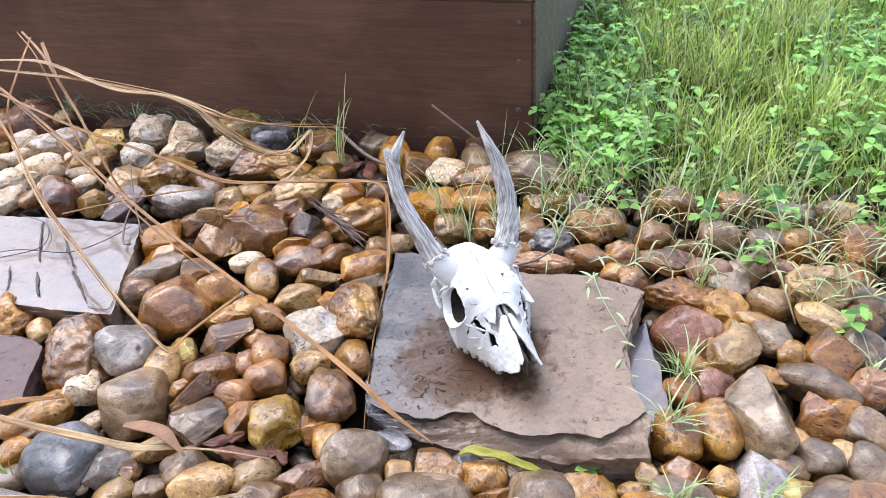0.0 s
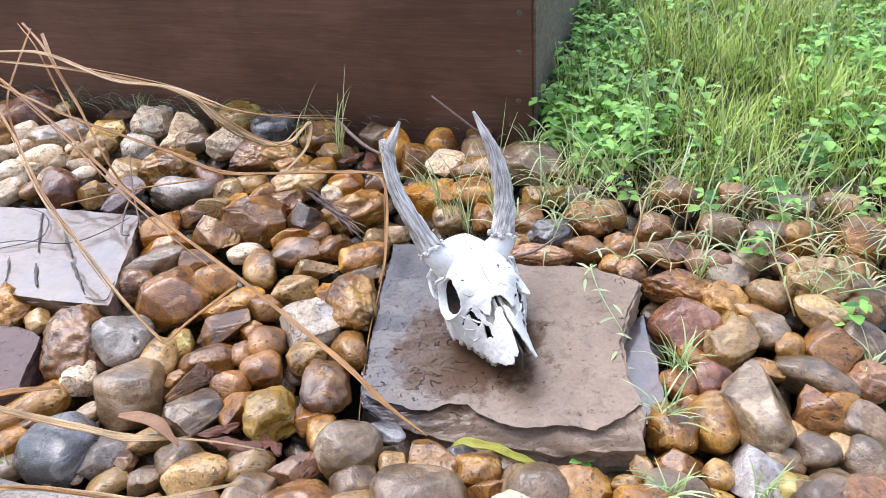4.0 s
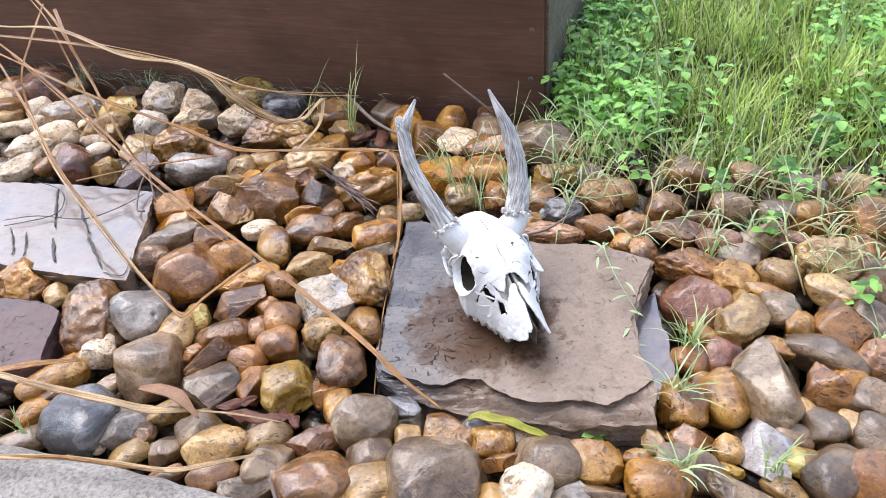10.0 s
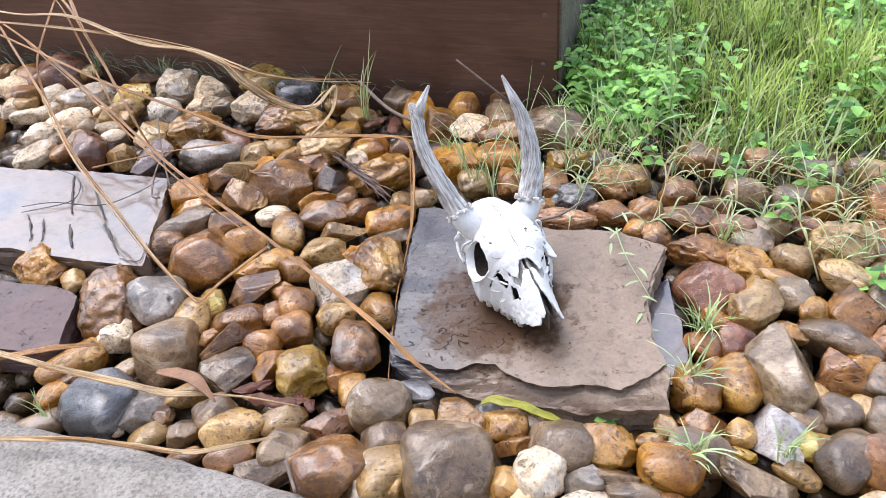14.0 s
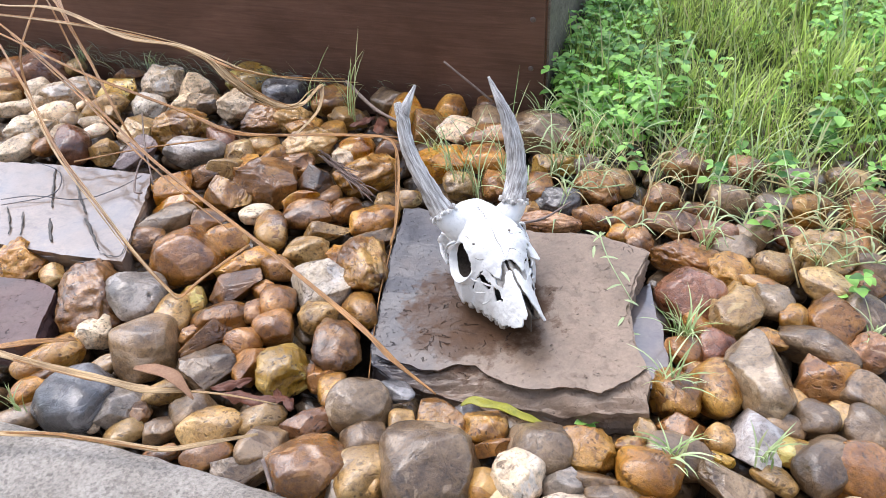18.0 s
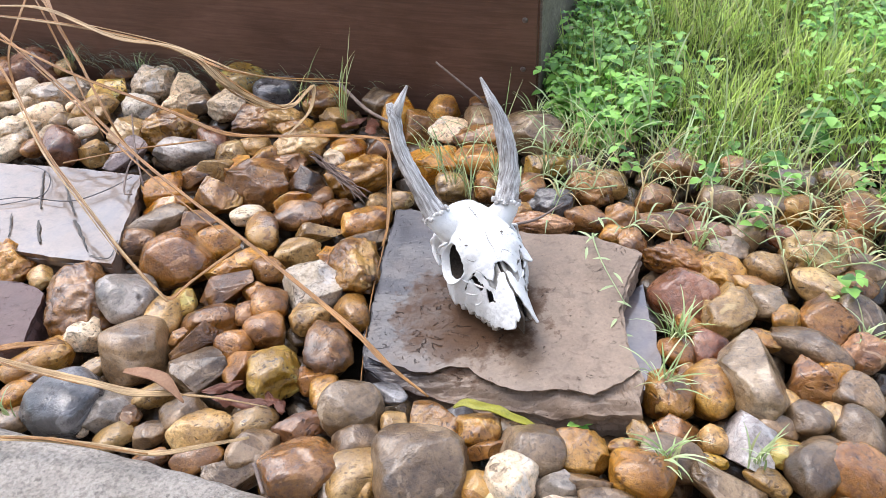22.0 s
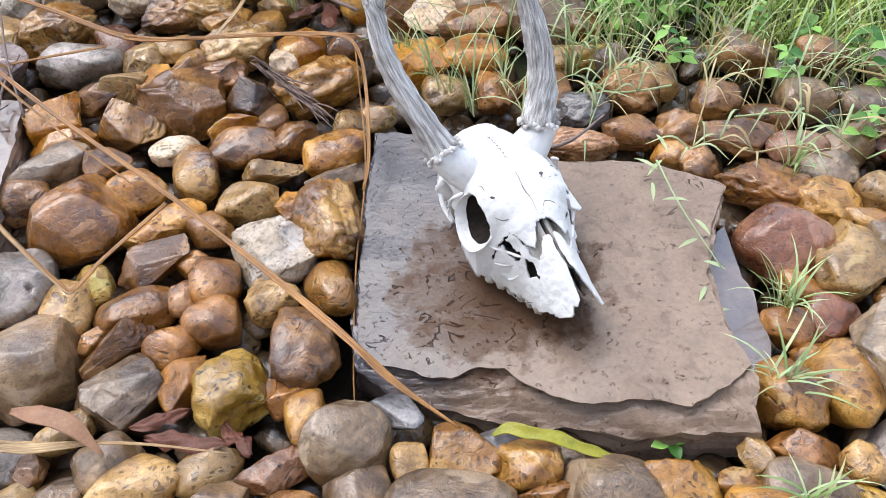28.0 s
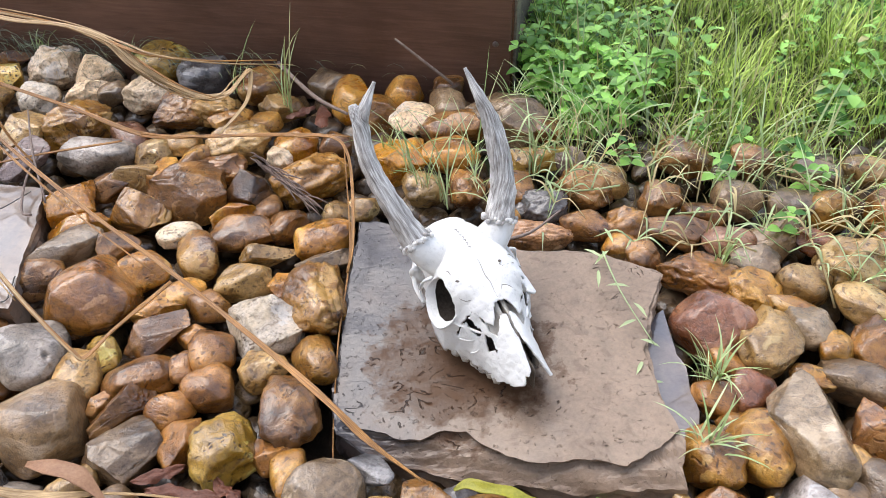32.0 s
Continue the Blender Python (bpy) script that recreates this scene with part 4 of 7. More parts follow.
for side in (-1, 1):
    # thin flared rim round the lower half of the eye socket, with its inner wall
    grid = []
    for i in range(61):
        ph = radians(142 + 246 * i / 60)
        low = max(0.0, -math.sin(ph)) ** 0.7 + 0.35 * max(0.0, -math.cos(ph))
        low *= min(1.0, i / 9, (60 - i) / 9)
        row = []
        for j in range(15):
            v = -1 + 2 * j / 14
            k = 1 + (0.15 * v * low if v > 0 else 0.05 * v)
            s, h = ORB_S + ORB_RS * k * math.cos(ph), ORB_H + ORB_RH * k * math.sin(ph) - 0.22 * ORB_RS * k * math.cos(ph)
            out = side_at(ORB_S + ORB_RS * math.cos(ph), min(0.074, ORB_H + ORB_RH * math.sin(ph) - 0.22 * ORB_RS * math.cos(ph)))
            out += (0.0055 * low * v ** 0.8 if v > 0 else 0.0025 * v) + 0.0006 * noise.noise(Vector((s * 200, h * 200, side)))
            row.append(sk(s, side * out, h))
        grid.append(row)
    plate("eye_socket_rim", grid, 0.0015, bone)
    # the deep hollow behind it, its shade put into a near-black colour
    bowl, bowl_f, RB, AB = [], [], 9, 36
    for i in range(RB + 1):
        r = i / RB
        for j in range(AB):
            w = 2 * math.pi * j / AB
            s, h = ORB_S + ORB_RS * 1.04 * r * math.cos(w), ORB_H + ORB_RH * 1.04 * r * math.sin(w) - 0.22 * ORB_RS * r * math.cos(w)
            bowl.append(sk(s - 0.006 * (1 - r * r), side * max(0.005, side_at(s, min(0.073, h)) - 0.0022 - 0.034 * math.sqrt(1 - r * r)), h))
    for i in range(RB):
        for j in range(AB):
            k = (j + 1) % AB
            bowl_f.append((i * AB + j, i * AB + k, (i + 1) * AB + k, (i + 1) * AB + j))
    add_mesh("eye_socket", bowl, bowl_f, socket_dark, skull, "hollow eye socket with its shade in the colour")
    # bar behind the socket and the cheek arch running back from it
    add_mesh("brow_bar", *tube([sk(-0.0125, side * 0.0385, 0.071), sk(-0.0185, side * 0.0435, 0.063), sk(-0.0190, side * 0.0460, 0.052), sk(-0.013, side * 0.0460, 0.045)], [0.0036, 0.0020, 0.0017, 0.0022], 10, 5, 0.2, 0.5), bone, skull)
    add_mesh("cheek_arch", *tube([sk(-0.013, side * 0.0460, 0.045), sk(-0.026, side * 0.0465, 0.048), sk(-0.040, side * 0.0430, 0.054), sk(-0.050, side * 0.0350, 0.056)], [0.0024, 0.0020, 0.0022, 0.0034], 10, 5, 0.25, 0.6), bone, skull)
    add_mesh("ear_bone", *tube([sk(-0.040, side * 0.038, 0.046), sk(-0.040, side * 0.042, 0.055), sk(-0.037, side * 0.0415, 0.063)], [0.006, 0.005, 0.0025], 10, 5, 0.3), bone, skull)
    # scrolled bone inside the nose
    grid = []
    for i in range(25):
        u = i / 24
        s = 0.033 + 0.034 * u
        row = []
        for j in range(13):
            v = j / 12
            t = 0.0016 + (0.0155 - 0.004 * u) * v
            row.append(sk(s, side * t, top_of(s, t) - 0.0050 - 0.0035 * math.sin(v * math.pi) + 0.002 * math.sin(v * 9) * (1 - u) + 0.0007 * rag(s, t, side, 200)))
        grid.append(row)
    plate("nose_scroll", grid, 0.0011, bone_dark, "grey scrolled bone inside the nose")
    # splinters along the torn bone before the eye
    for k, (s0, t0, s1, t1) in enumerate(((0.021, 0.0350, 0.030, 0.0290), (0.028, 0.0330, 0.040, 0.0255), (0.034, 0.0265, 0.046, 0.0190), (0.040, 0.0285, 0.047, 0.0245))):
        a0, b0 = sk(s0, side * t0, top_of(s0, t0) - 0.001), sk(s1, side * t1, top_of(s1, t1) - 0.0022)
        add_mesh("bone_splinter", *tube([a0, (a0 + b0) / 2 + Vector((0.0006, 0, -0.0012)), b0], [0.0012, 0.0016, 0.0006], 6, 4, 0.35, 0.6), bone, skull)
    # cheek teeth under the gum line
    for k in range(6):
        s = 0.022 + 0.0088 * k
        bmt = bmesh.new()
        bmesh.ops.create_icosphere(bmt, subdivisions=2, radius=1.0)
        for v in bmt.verts:
            g = v.co.copy()
            g *= 1 + 0.35 * noise.noise(g * 2.2 + Vector((k * 3, side * 5, 0)))
            v.co = sk(s + g.x * 0.0049, side * (lerp_table(SECTIONS, s)[0] - 0.0035) + g.y * 0.0034, lerp_table(SECTIONS, s)[2] + 0.0025 + g.z * 0.0068)
        part("tooth", bmt, bone_dark, skull, "worn stained tooth")
plate("nasal_septum", [[sk(0.030 + 0.060 * i / 14, 0.0006 + 0.0005 * math.sin(i), 0.020 + (top_of(0.030 + 0.060 * i / 14, 0) - 0.0260) * j / 4) for j in range(5)] for i in range(15)], 0.0009, bone_inner, "dark dividing bone in the nose")
plate("palate", [[sk(-0.070 + 0.140 * i / 16, (j / 6 - 0.5) * 1.7 * lerp_table(SECTIONS, -0.070 + 0.140 * i / 16)[0], 0.015 + 0.005 * (1 - abs(j / 3 - 1))) for j in range(7)] for i in range(17)], 0.002, bone_inner, "dark underside bone")

suture_mat = plain_mat("dark_suture", (0.13, 0.115, 0.10), (0.34, 0.31, 0.28), 200.0, 0.8)


def crack(places, r=0.00045):
    add_mesh("suture", *tube([sk(s, t, top_of(s, t) + 0.0001 + 0.0022 * math.exp(-((abs(t) - 0.029) / 0.008) ** 2 - ((s - 0.002) / 0.018) ** 2) - 0.0016 * math.exp(-(t / 0.007) ** 2 - ((s - 0.012) / 0.03) ** 2)) for s, t in places], [r * 0.3, r * 0.7, r * 0.7, r * 0.3], 5, 2), suture_mat, skull, "fine dark bone suture")


for k in range(9):
    s0 = -0.044 + 0.0042 * k
    crack([(s0, -0.0012 + 0.0007 * (k % 2)), (s0 + 0.0012, 0.0008), (s0 + 0.0026, -0.0006)], 0.0004)
crack([(-0.006 + 0.0042 * i, 0.0005 * math.sin(i * 1.3)) for i in range(10)], 0.00045)
crack([(-0.009, -0.0285), (-0.004, -0.0262), (0.000, -0.0262), (0.004, -0.0238)], 0.0007)
crack([(-0.002, 0.036), (-0.001, 0.028), (0.005, 0.0165), (0.009, 0.0160), (0.008, 0.027), (0.006, 0.036)], 0.0008)
crack([(0.018, -0.028), (0.022, -0.024), (0.024, -0.020)], 0.0005)
crack([(0.030, 0.004), (0.024, 0.008), (0.026, 0.014), (0.030, 0.017)], 0.0005)
crack([(0.038, -0.0300), (0.048, -0.0285), (0.056, -0.0245), (0.064, -0.0225)], 0.0006)
# nerve holes: flattened dark beads on the bone, their shade as colour
for hs, ht, hr in ((0.007, -0.0235, 0.0021), (0.005, 0.0160, 0.0016), (0.000, -0.0262, 0.0011)):
    bmh = bmesh.new()
    bmesh.ops.create_uvsphere(bmh, u_segments=10, v_segments=6, radius=hr)
    for v in bmh.verts:
        v.co.z *= 0.3
        v.co += sk(hs, ht, top_of(hs, ht) + 0.001)
    part("nerve_hole", bmh, bone_inner, skull, "small dark bead for the shade in a nerve hole")


def antler(line, radii, nub=None):
    foot = [Vector(p) - SK_O for p in line]
    v, f = tube(foot, radii, 28, 9, 0.14, 1.0, 0.035)
    ob = add_mesh("antler", v, f, antler_bone, skull, "grey weathered ridged antler")
    d = (foot[1] - foot[0]).normalized()
    a = d.orthogonal().normalized()
    c = d.cross(a)
    for k in range(27):
        w = 2 * math.pi * k / 27
        bmn = bmesh.new()
        bmesh.ops.create_icosphere(bmn, subdivisions=2, radius=0.0019 + 0.0006 * math.sin(k * 2.3))
        for q in bmn.verts:
            q.co = q.co + foot[0] + (a * math.cos(w) + c * math.sin(w)) * (radii[0] * 1.10) + d * 0.002 * math.sin(k * 1.7)
        part("burr_bead", bmn, antler_bone, ob)
    if nub:
        v, f = tube([Vector(p) - SK_O for p in nub], [0.0062, 0.0058, 0.0030], 10, 4, 0.25)
        add_mesh("antler_nub", v, f, antler_bone, ob)
    back = foot[0] - d * 0.026
    back = back + (Vector((0, 0, 0.066)) + SK_A * -0.035 - back) * 0.35
    v, f = tube([back, foot[0] - d * 0.008, foot[0] + d * 0.002], [0.017, 0.0135, 0.0125], 14, 5, 0.08)
    add_mesh("antler_base", v, f, bone, skull)


antler([(0.3324, 0.7417, 0.1217), (0.3213, 0.7469, 0.1347), (0.3096, 0.753, 0.1511), (0.2986, 0.7584, 0.1667), (0.2897, 0.7655, 0.1827), (0.2844, 0.7724, 0.196), (0.2814, 0.7795, 0.2094), (0.2836, 0.7855, 0.2184), (0.2866, 0.7942, 0.2271), (0.289, 0.8015, 0.2347)], [0.0126, 0.0106, 0.0092, 0.0084, 0.0078, 0.0071, 0.0067, 0.0052, 0.0032, 0.0013], [(0.2814, 0.7795, 0.2094), (0.2762, 0.7835, 0.2175), (0.2742, 0.7850, 0.2220)])
antler([(0.3942, 0.7942, 0.1124), (0.3944, 0.8015, 0.1246), (0.3935, 0.8103, 0.1414), (0.39, 0.8185, 0.1595), (0.384, 0.8261, 0.1772), (0.377, 0.8323, 0.1928), (0.3678, 0.8372, 0.2086), (0.3543, 0.8465, 0.2281)], [0.0134, 0.0120, 0.0110, 0.0100, 0.0090, 0.0072, 0.0050, 0.0013])
stone("r", "maroon", -0.570, 1.129, 0.012, 0.0521, 0.0423, 0.0304, 49)
stone("k", "cream", -0.629, 1.104, 0.012, 0.0246, 0.0370, 0.0197, 51)
stone("r", "tan", -0.514, 1.149, 0.012, 0.0186, 0.0175, 0.0126, 47)
stone("r", "cream", -0.519, 1.059, 0.012, 0.0209, 0.0233, 0.0167, 50)
stone("k", "cream", -0.449, 1.065, 0.012, 0.0538, 0.0313, 0.0242, 67)
stone("a", "yellow", -0.369, 1.077, 0.012, 0.0338, 0.0268, 0.0193, 64)
stone("a", "brown", -0.396, 1.144, 0.012, 0.0267, 0.0169, 0.0122, 44)
stone("k", "cream", -0.309, 1.129, 0.012, 0.0385, 0.0368, 0.0265, 41)
stone("a", "cream", -0.236, 1.122, 0.012, 0.0327, 0.0253, 0.0182, 66)
stone("k", "white", -0.284, 1.046, 0.012, 0.0287, 0.0257, 0.0185, 3)
stone("r", "cream", -0.400, 1.028, 0.012, 0.0130, 0.0118, 0.0085, 47)
stone("r", "cream", -0.487, 1.010, 0.012, 0.0263, 0.0186, 0.0134, 50)
stone("r", "cream", -0.430, 0.982, 0.012, 0.0412, 0.0218, 0.0186, 31)
stone("r", "tan", -0.381, 0.977, 0.012, 0.0213, 0.0189, 0.0136, 48)
stone("r", "cream", -0.344, 0.983, 0.012, 0.0222, 0.0138, 0.0100, 25)
stone("k", "cream", -0.444, 0.942, 0.012, 0.0366, 0.0239, 0.0172, 51)
stone("r", "cream", -0.323, 0.959, 0.012, 0.0199, 0.0110, 0.0089, 47)
stone("a", "tan", -0.330, 1.005, 0.012, 0.0175, 0.0190, 0.0137, 46)
stone("r", "maroon", -0.326, 0.909, 0.016, 0.0284, 0.0316, 0.0227, 49)
stone("r", "cream", -0.373, 0.936, 0.012, 0.0198, 0.0159, 0.0115, 50)
stone("a", "tan", -0.274, 0.912, 0.012, 0.0227, 0.0245, 0.0177, 47)
stone("a", "tan", -0.253, 0.969, 0.012, 0.0318, 0.0338, 0.0243, 44)
stone("k", "ochre", -0.188, 0.993, 0.012, 0.0459, 0.0373, 0.0269, 41)
stone("r", "cream", -0.412, 0.886, 0.012, 0.0351, 0.0216, 0.0158, 53)
stone("r", "brown", -0.373, 0.898, 0.012, 0.0184, 0.0179, 0.0129, 51)
stone("a", "lilac", -0.213, 0.912, 0.012, 0.0349, 0.0229, 0.0165, 55)
stone("r", "grey", -0.123, 0.937, 0.012, 0.0463, 0.0226, 0.0208, 17)
stone("a", "brown", -0.078, 0.892, 0.012, 0.0265, 0.0204, 0.0147, 5)
stone("k", "cream", -0.225, 1.070, 0.012, 0.0307, 0.0205, 0.0148, 40)
stone("r", "taupe", -0.183, 1.075, 0.012, 0.0216, 0.0178, 0.0128, 38)
stone("r", "maroon", -0.104, 0.980, 0.012, 0.0228, 0.0282, 0.0182, 38)
stone("r", "tan", -0.556, 1.023, 0.012, 0.0217, 0.0191, 0.0138, 52)
stone("r", "cream", -0.522, 0.989, 0.012, 0.0262, 0.0146, 0.0118, 52)
stone("r", "tan", -0.357, 1.027, 0.012, 0.0387, 0.0143, 0.0174, 58)
stone("r", "yellow", -0.158, 1.167, 0.012, 0.0433, 0.0335, 0.0242, 44)
stone("r", "slate", -0.079, 1.141, 0.012, 0.0360, 0.0310, 0.0223, 32)
stone("k", "cream", -0.138, 1.080, 0.012, 0.0303, 0.0302, 0.0218, 6)
stone("k", "brown", -0.071, 1.046, 0.012, 0.0358, 0.0289, 0.0208, 18)
stone("k", "tan", -0.026, 1.059, 0.012, 0.0310, 0.0252, 0.0182, 22)
stone("r", "ochre", 0.015, 1.127, 0.012, 0.0349, 0.0274, 0.0197, 29)
stone("a", "tan", 0.057, 1.071, 0.012, 0.0307, 0.0213, 0.0153, -12)
stone("a", "taupe", 0.097, 1.144, 0.012, 0.0212, 0.0318, 0.0169, 62)
stone("r", "orange", 0.143, 1.120, 0.012, 0.0253, 0.0380, 0.0203, 23)
stone("r", "ochre", 0.053, 1.038, 0.012, 0.0228, 0.0219, 0.0158, 29)
stone("k", "tan", 0.034, 0.994, 0.012, 0.0409, 0.0314, 0.0226, 31)
stone("r", "orange", 0.111, 1.001, 0.012, 0.0263, 0.0242, 0.0174, 27)
stone("k", "cream", 0.097, 0.973, 0.012, 0.0156, 0.0194, 0.0124, 29)
stone("k", "ochre", 0.007, 1.038, 0.012, 0.0285, 0.0187, 0.0135, 31)
stone("k", "tan", -0.060, 0.954, 0.012, 0.0231, 0.0225, 0.0162, 37)
stone("r", "tan", -0.033, 0.979, 0.012, 0.0233, 0.0182, 0.0131, 35)
stone("a", "ochre", -0.003, 0.951, 0.012, 0.0271, 0.0198, 0.0142, 35)
stone("a", "tan", -0.063, 0.904, 0.012, 0.0352, 0.0259, 0.0187, 20)
stone("a", "ochre", -0.022, 0.918, 0.012, 0.0214, 0.0226, 0.0163, 37)
stone("k", "brown", 0.036, 0.938, 0.012, 0.0334, 0.0204, 0.0150, 18)
stone("a", "brown", 0.019, 0.891, 0.012, 0.0442, 0.0405, 0.0292, 14)
stone("a", "umber", 0.085, 0.906, 0.012, 0.0281, 0.0267, 0.0192, 32)
stone("k", "ochre", 0.152, 0.941, 0.012, 0.0450, 0.0383, 0.0275, 38)
stone("r", "brown", 0.158, 1.008, 0.012, 0.0200, 0.0196, 0.0141, 24)
stone("a", "orange", 0.086, 0.862, 0.012, 0.0241, 0.0208, 0.0150, 33)
stone("r", "brown", 0.122, 0.873, 0.012, 0.0184, 0.0177, 0.0128, 31)
stone("a", "ochre", -0.030, 0.852, 0.012, 0.0337, 0.0338, 0.0243, 40)
stone("a", "orange", -0.105, 0.843, 0.012, 0.0316, 0.0292, 0.0211, 53)
stone("a", "orange", -0.074, 0.814, 0.012, 0.0332, 0.0171, 0.0149, 43)
stone("r", "taupe", -0.067, 0.772, 0.012, 0.0415, 0.0194, 0.0187, 45)
stone("a", "brown", -0.019, 0.796, 0.012, 0.0213, 0.0156, 0.0112, 59)
stone("r", "brown", -0.071, 0.735, 0.012, 0.0252, 0.0216, 0.0156, 47)
stone("r", "wet", 0.006, 0.712, 0.018, 0.0438, 0.0427, 0.0307, 31)
stone("r", "ochre", 0.031, 0.762, 0.012, 0.0272, 0.0249, 0.0180, 23)
stone("k", "ochre", -0.202, 0.658, 0.012, 0.0314, 0.0352, 0.0251, 56)
stone("r", "tan", -0.148, 0.649, 0.012, 0.0146, 0.0195, 0.0117, 54)
stone("k", "brown", -0.070, 0.627, 0.018, 0.0418, 0.0586, 0.0335, 52)
stone("r", "grey", -0.008, 0.635, 0.020, 0.0323, 0.0340, 0.0245, 49, (0.75, -0.18, 0.64))
stone("r", "tan", 0.040, 0.630, 0.012, 0.0190, 0.0261, 0.0152, 17)
stone("r", "taupe", 0.043, 0.573, 0.016, 0.0367, 0.0395, 0.0285, 50)
stone("a", "cream", -0.032, 0.584, 0.012, 0.0240, 0.0256, 0.0185, 53)
stone("a", "yellow", 0.048, 0.659, 0.012, 0.0139, 0.0208, 0.0111, 45)
stone("r", "brown", 0.095, 0.635, 0.012, 0.0328, 0.0206, 0.0148, 37)
stone("a", "brown", 0.099, 0.595, 0.012, 0.0323, 0.0121, 0.0145, 57)
stone("a", "brown", 0.076, 0.607, 0.012, 0.0197, 0.0093, 0.0089, 58)
stone("r", "ochre", -0.051, 0.535, 0.012, 0.0361, 0.0208, 0.0162, 57)
stone("r", "tan", 0.011, 0.535, 0.012, 0.0227, 0.0119, 0.0102, 54)
stone("r", "cream", 0.042, 0.822, 0.012, 0.0252, 0.0165, 0.0119, 58)
stone("r", "ochre", 0.075, 0.796, 0.012, 0.0207, 0.0311, 0.0166, 36)
stone("r", "brown", 0.109, 0.834, 0.012, 0.0352, 0.0220, 0.0158, 19)
stone("a", "tan", 0.149, 0.808, 0.012, 0.0303, 0.0156, 0.0136, 18)
stone("r", "ochre", 0.196, 0.841, 0.012, 0.0322, 0.0242, 0.0174, 27)
stone("a", "taupe", 0.210, 0.808, 0.012, 0.0313, 0.0134, 0.0141, 37)
stone("k", "brown", 0.151, 0.854, 0.012, 0.0243, 0.0211, 0.0152, 74)
stone("r", "tan", 0.202, 0.882, 0.012, 0.0181, 0.0200, 0.0145, 25)
stone("r", "tan", 0.140, 0.768, 0.012, 0.0295, 0.0213, 0.0153, 25)
stone("a", "ochre", 0.185, 0.768, 0.012, 0.0182, 0.0212, 0.0145, 31)
stone("k", "ochre", 0.227, 0.750, 0.016, 0.0310, 0.0448, 0.0248, 28)
stone("r", "ochre", 0.088, 0.738, 0.012, 0.0219, 0.0167, 0.0120, 38)
stone("a", "ochre", 0.075, 0.717, 0.012, 0.0303, 0.0165, 0.0136, 40)
stone("r", "brown", 0.120, 0.728, 0.012, 0.0187, 0.0181, 0.0130, 37)
stone("a", "white", 0.179, 0.715, 0.016, 0.0334, 0.0306, 0.0220, 33)
stone("a", "brown", 0.088, 0.687, 0.012, 0.0323, 0.0218, 0.0157, 41)
stone("r", "brown", 0.123, 0.690, 0.012, 0.0139, 0.0124, 0.0089, 38)
stone("r", "brown", 0.130, 0.653, 0.012, 0.0141, 0.0151, 0.0109, 40)
stone("r", "brown", 0.148, 0.677, 0.012, 0.0212, 0.0257, 0.0169, 37)
stone("r", "brown", 0.161, 0.639, 0.012, 0.0250, 0.0239, 0.0172, 53)
stone("a", "tan", 0.200, 0.662, 0.012, 0.0225, 0.0240, 0.0173, 34)
stone("k", "brown", 0.243, 0.631, 0.016, 0.0266, 0.0399, 0.0213, 32)
stone("r", "ochre", 0.246, 0.686, 0.012, 0.0193, 0.0265, 0.0155, 29)
stone("r", "brown", 0.141, 0.611, 0.012, 0.0200, 0.0173, 0.0125, 42)
stone("r", "slate", 0.019, 0.488, 0.018, 0.0389, 0.0372, 0.0268, 83)
stone("a", "grey", 0.061, 0.495, 0.012, 0.0268, 0.0277, 0.0199, 55)
stone("a", "umber", 0.086, 0.499, 0.012, 0.0125, 0.0165, 0.0100, 53)
stone("a", "taupe", 0.123, 0.562, 0.012, 0.0305, 0.0245, 0.0176, 57)
stone("r", "taupe", 0.139, 0.512, 0.012, 0.0230, 0.0209, 0.0150, 49)
stone("r", "tan", 0.165, 0.499, 0.012, 0.0306, 0.0222, 0.0160, 41)
stone("a", "taupe", 0.121, 0.483, 0.012, 0.0185, 0.0165, 0.0119, 79)
stone("r", "tan", 0.087, 0.470, 0.012, 0.0213, 0.0146, 0.0105, 62)
stone("r", "taupe", -0.028, 0.457, 0.012, 0.0249, 0.0154, 0.0112, 47)
stone("r", "ochre", -0.045, 0.490, 0.012, 0.0191, 0.0154, 0.0111, 60)
stone("r", "brown", 0.137, 0.458, 0.012, 0.0179, 0.0089, 0.0080, 40)
stone("r", "brown", 0.181, 0.470, 0.012, 0.0234, 0.0138, 0.0105, 49)
stone("a", "taupe", 0.218, 0.462, 0.012, 0.0304, 0.0169, 0.0137, 28)
stone("r", "tan", 0.096, 0.527, 0.012, 0.0219, 0.0113, 0.0098, 50)
stone("r", "brown", -0.042, 0.510, 0.012, 0.0194, 0.0127, 0.0091, 59)
stone("r", "cream", 0.050, 0.470, 0.012, 0.0076, 0.0081, 0.0059, 57)
stone("r", "tan", 0.032, 0.462, 0.012, 0.0105, 0.0068, 0.0049, 59)
stone("a", "brown", 0.164, 0.584, 0.012, 0.0238, 0.0224, 0.0161, 62)
stone("k", "yellow", 0.202, 0.579, 0.016, 0.0276, 0.0288, 0.0207, 39)
stone("a", "brown", 0.241, 0.584, 0.012, 0.0183, 0.0146, 0.0105, 22)
stone("r", "ochre", 0.263, 0.571, 0.012, 0.0149, 0.0224, 0.0119, 21)
stone("r", "shell", 0.298, 0.557, 0.020, 0.0312, 0.0285, 0.0205, 32)
stone("a", "slate", 0.321, 0.587, 0.013, 0.0255, 0.0140, 0.0115, -0)
stone("r", "tan", 0.210, 0.520, 0.015, 0.0237, 0.0137, 0.0107, 49)
stone("a", "pink", 0.257, 0.529, 0.012, 0.0264, 0.0122, 0.0119, 45)
stone("r", "taupe", 0.314, 0.526, 0.013, 0.0218, 0.0205, 0.0147, 32)
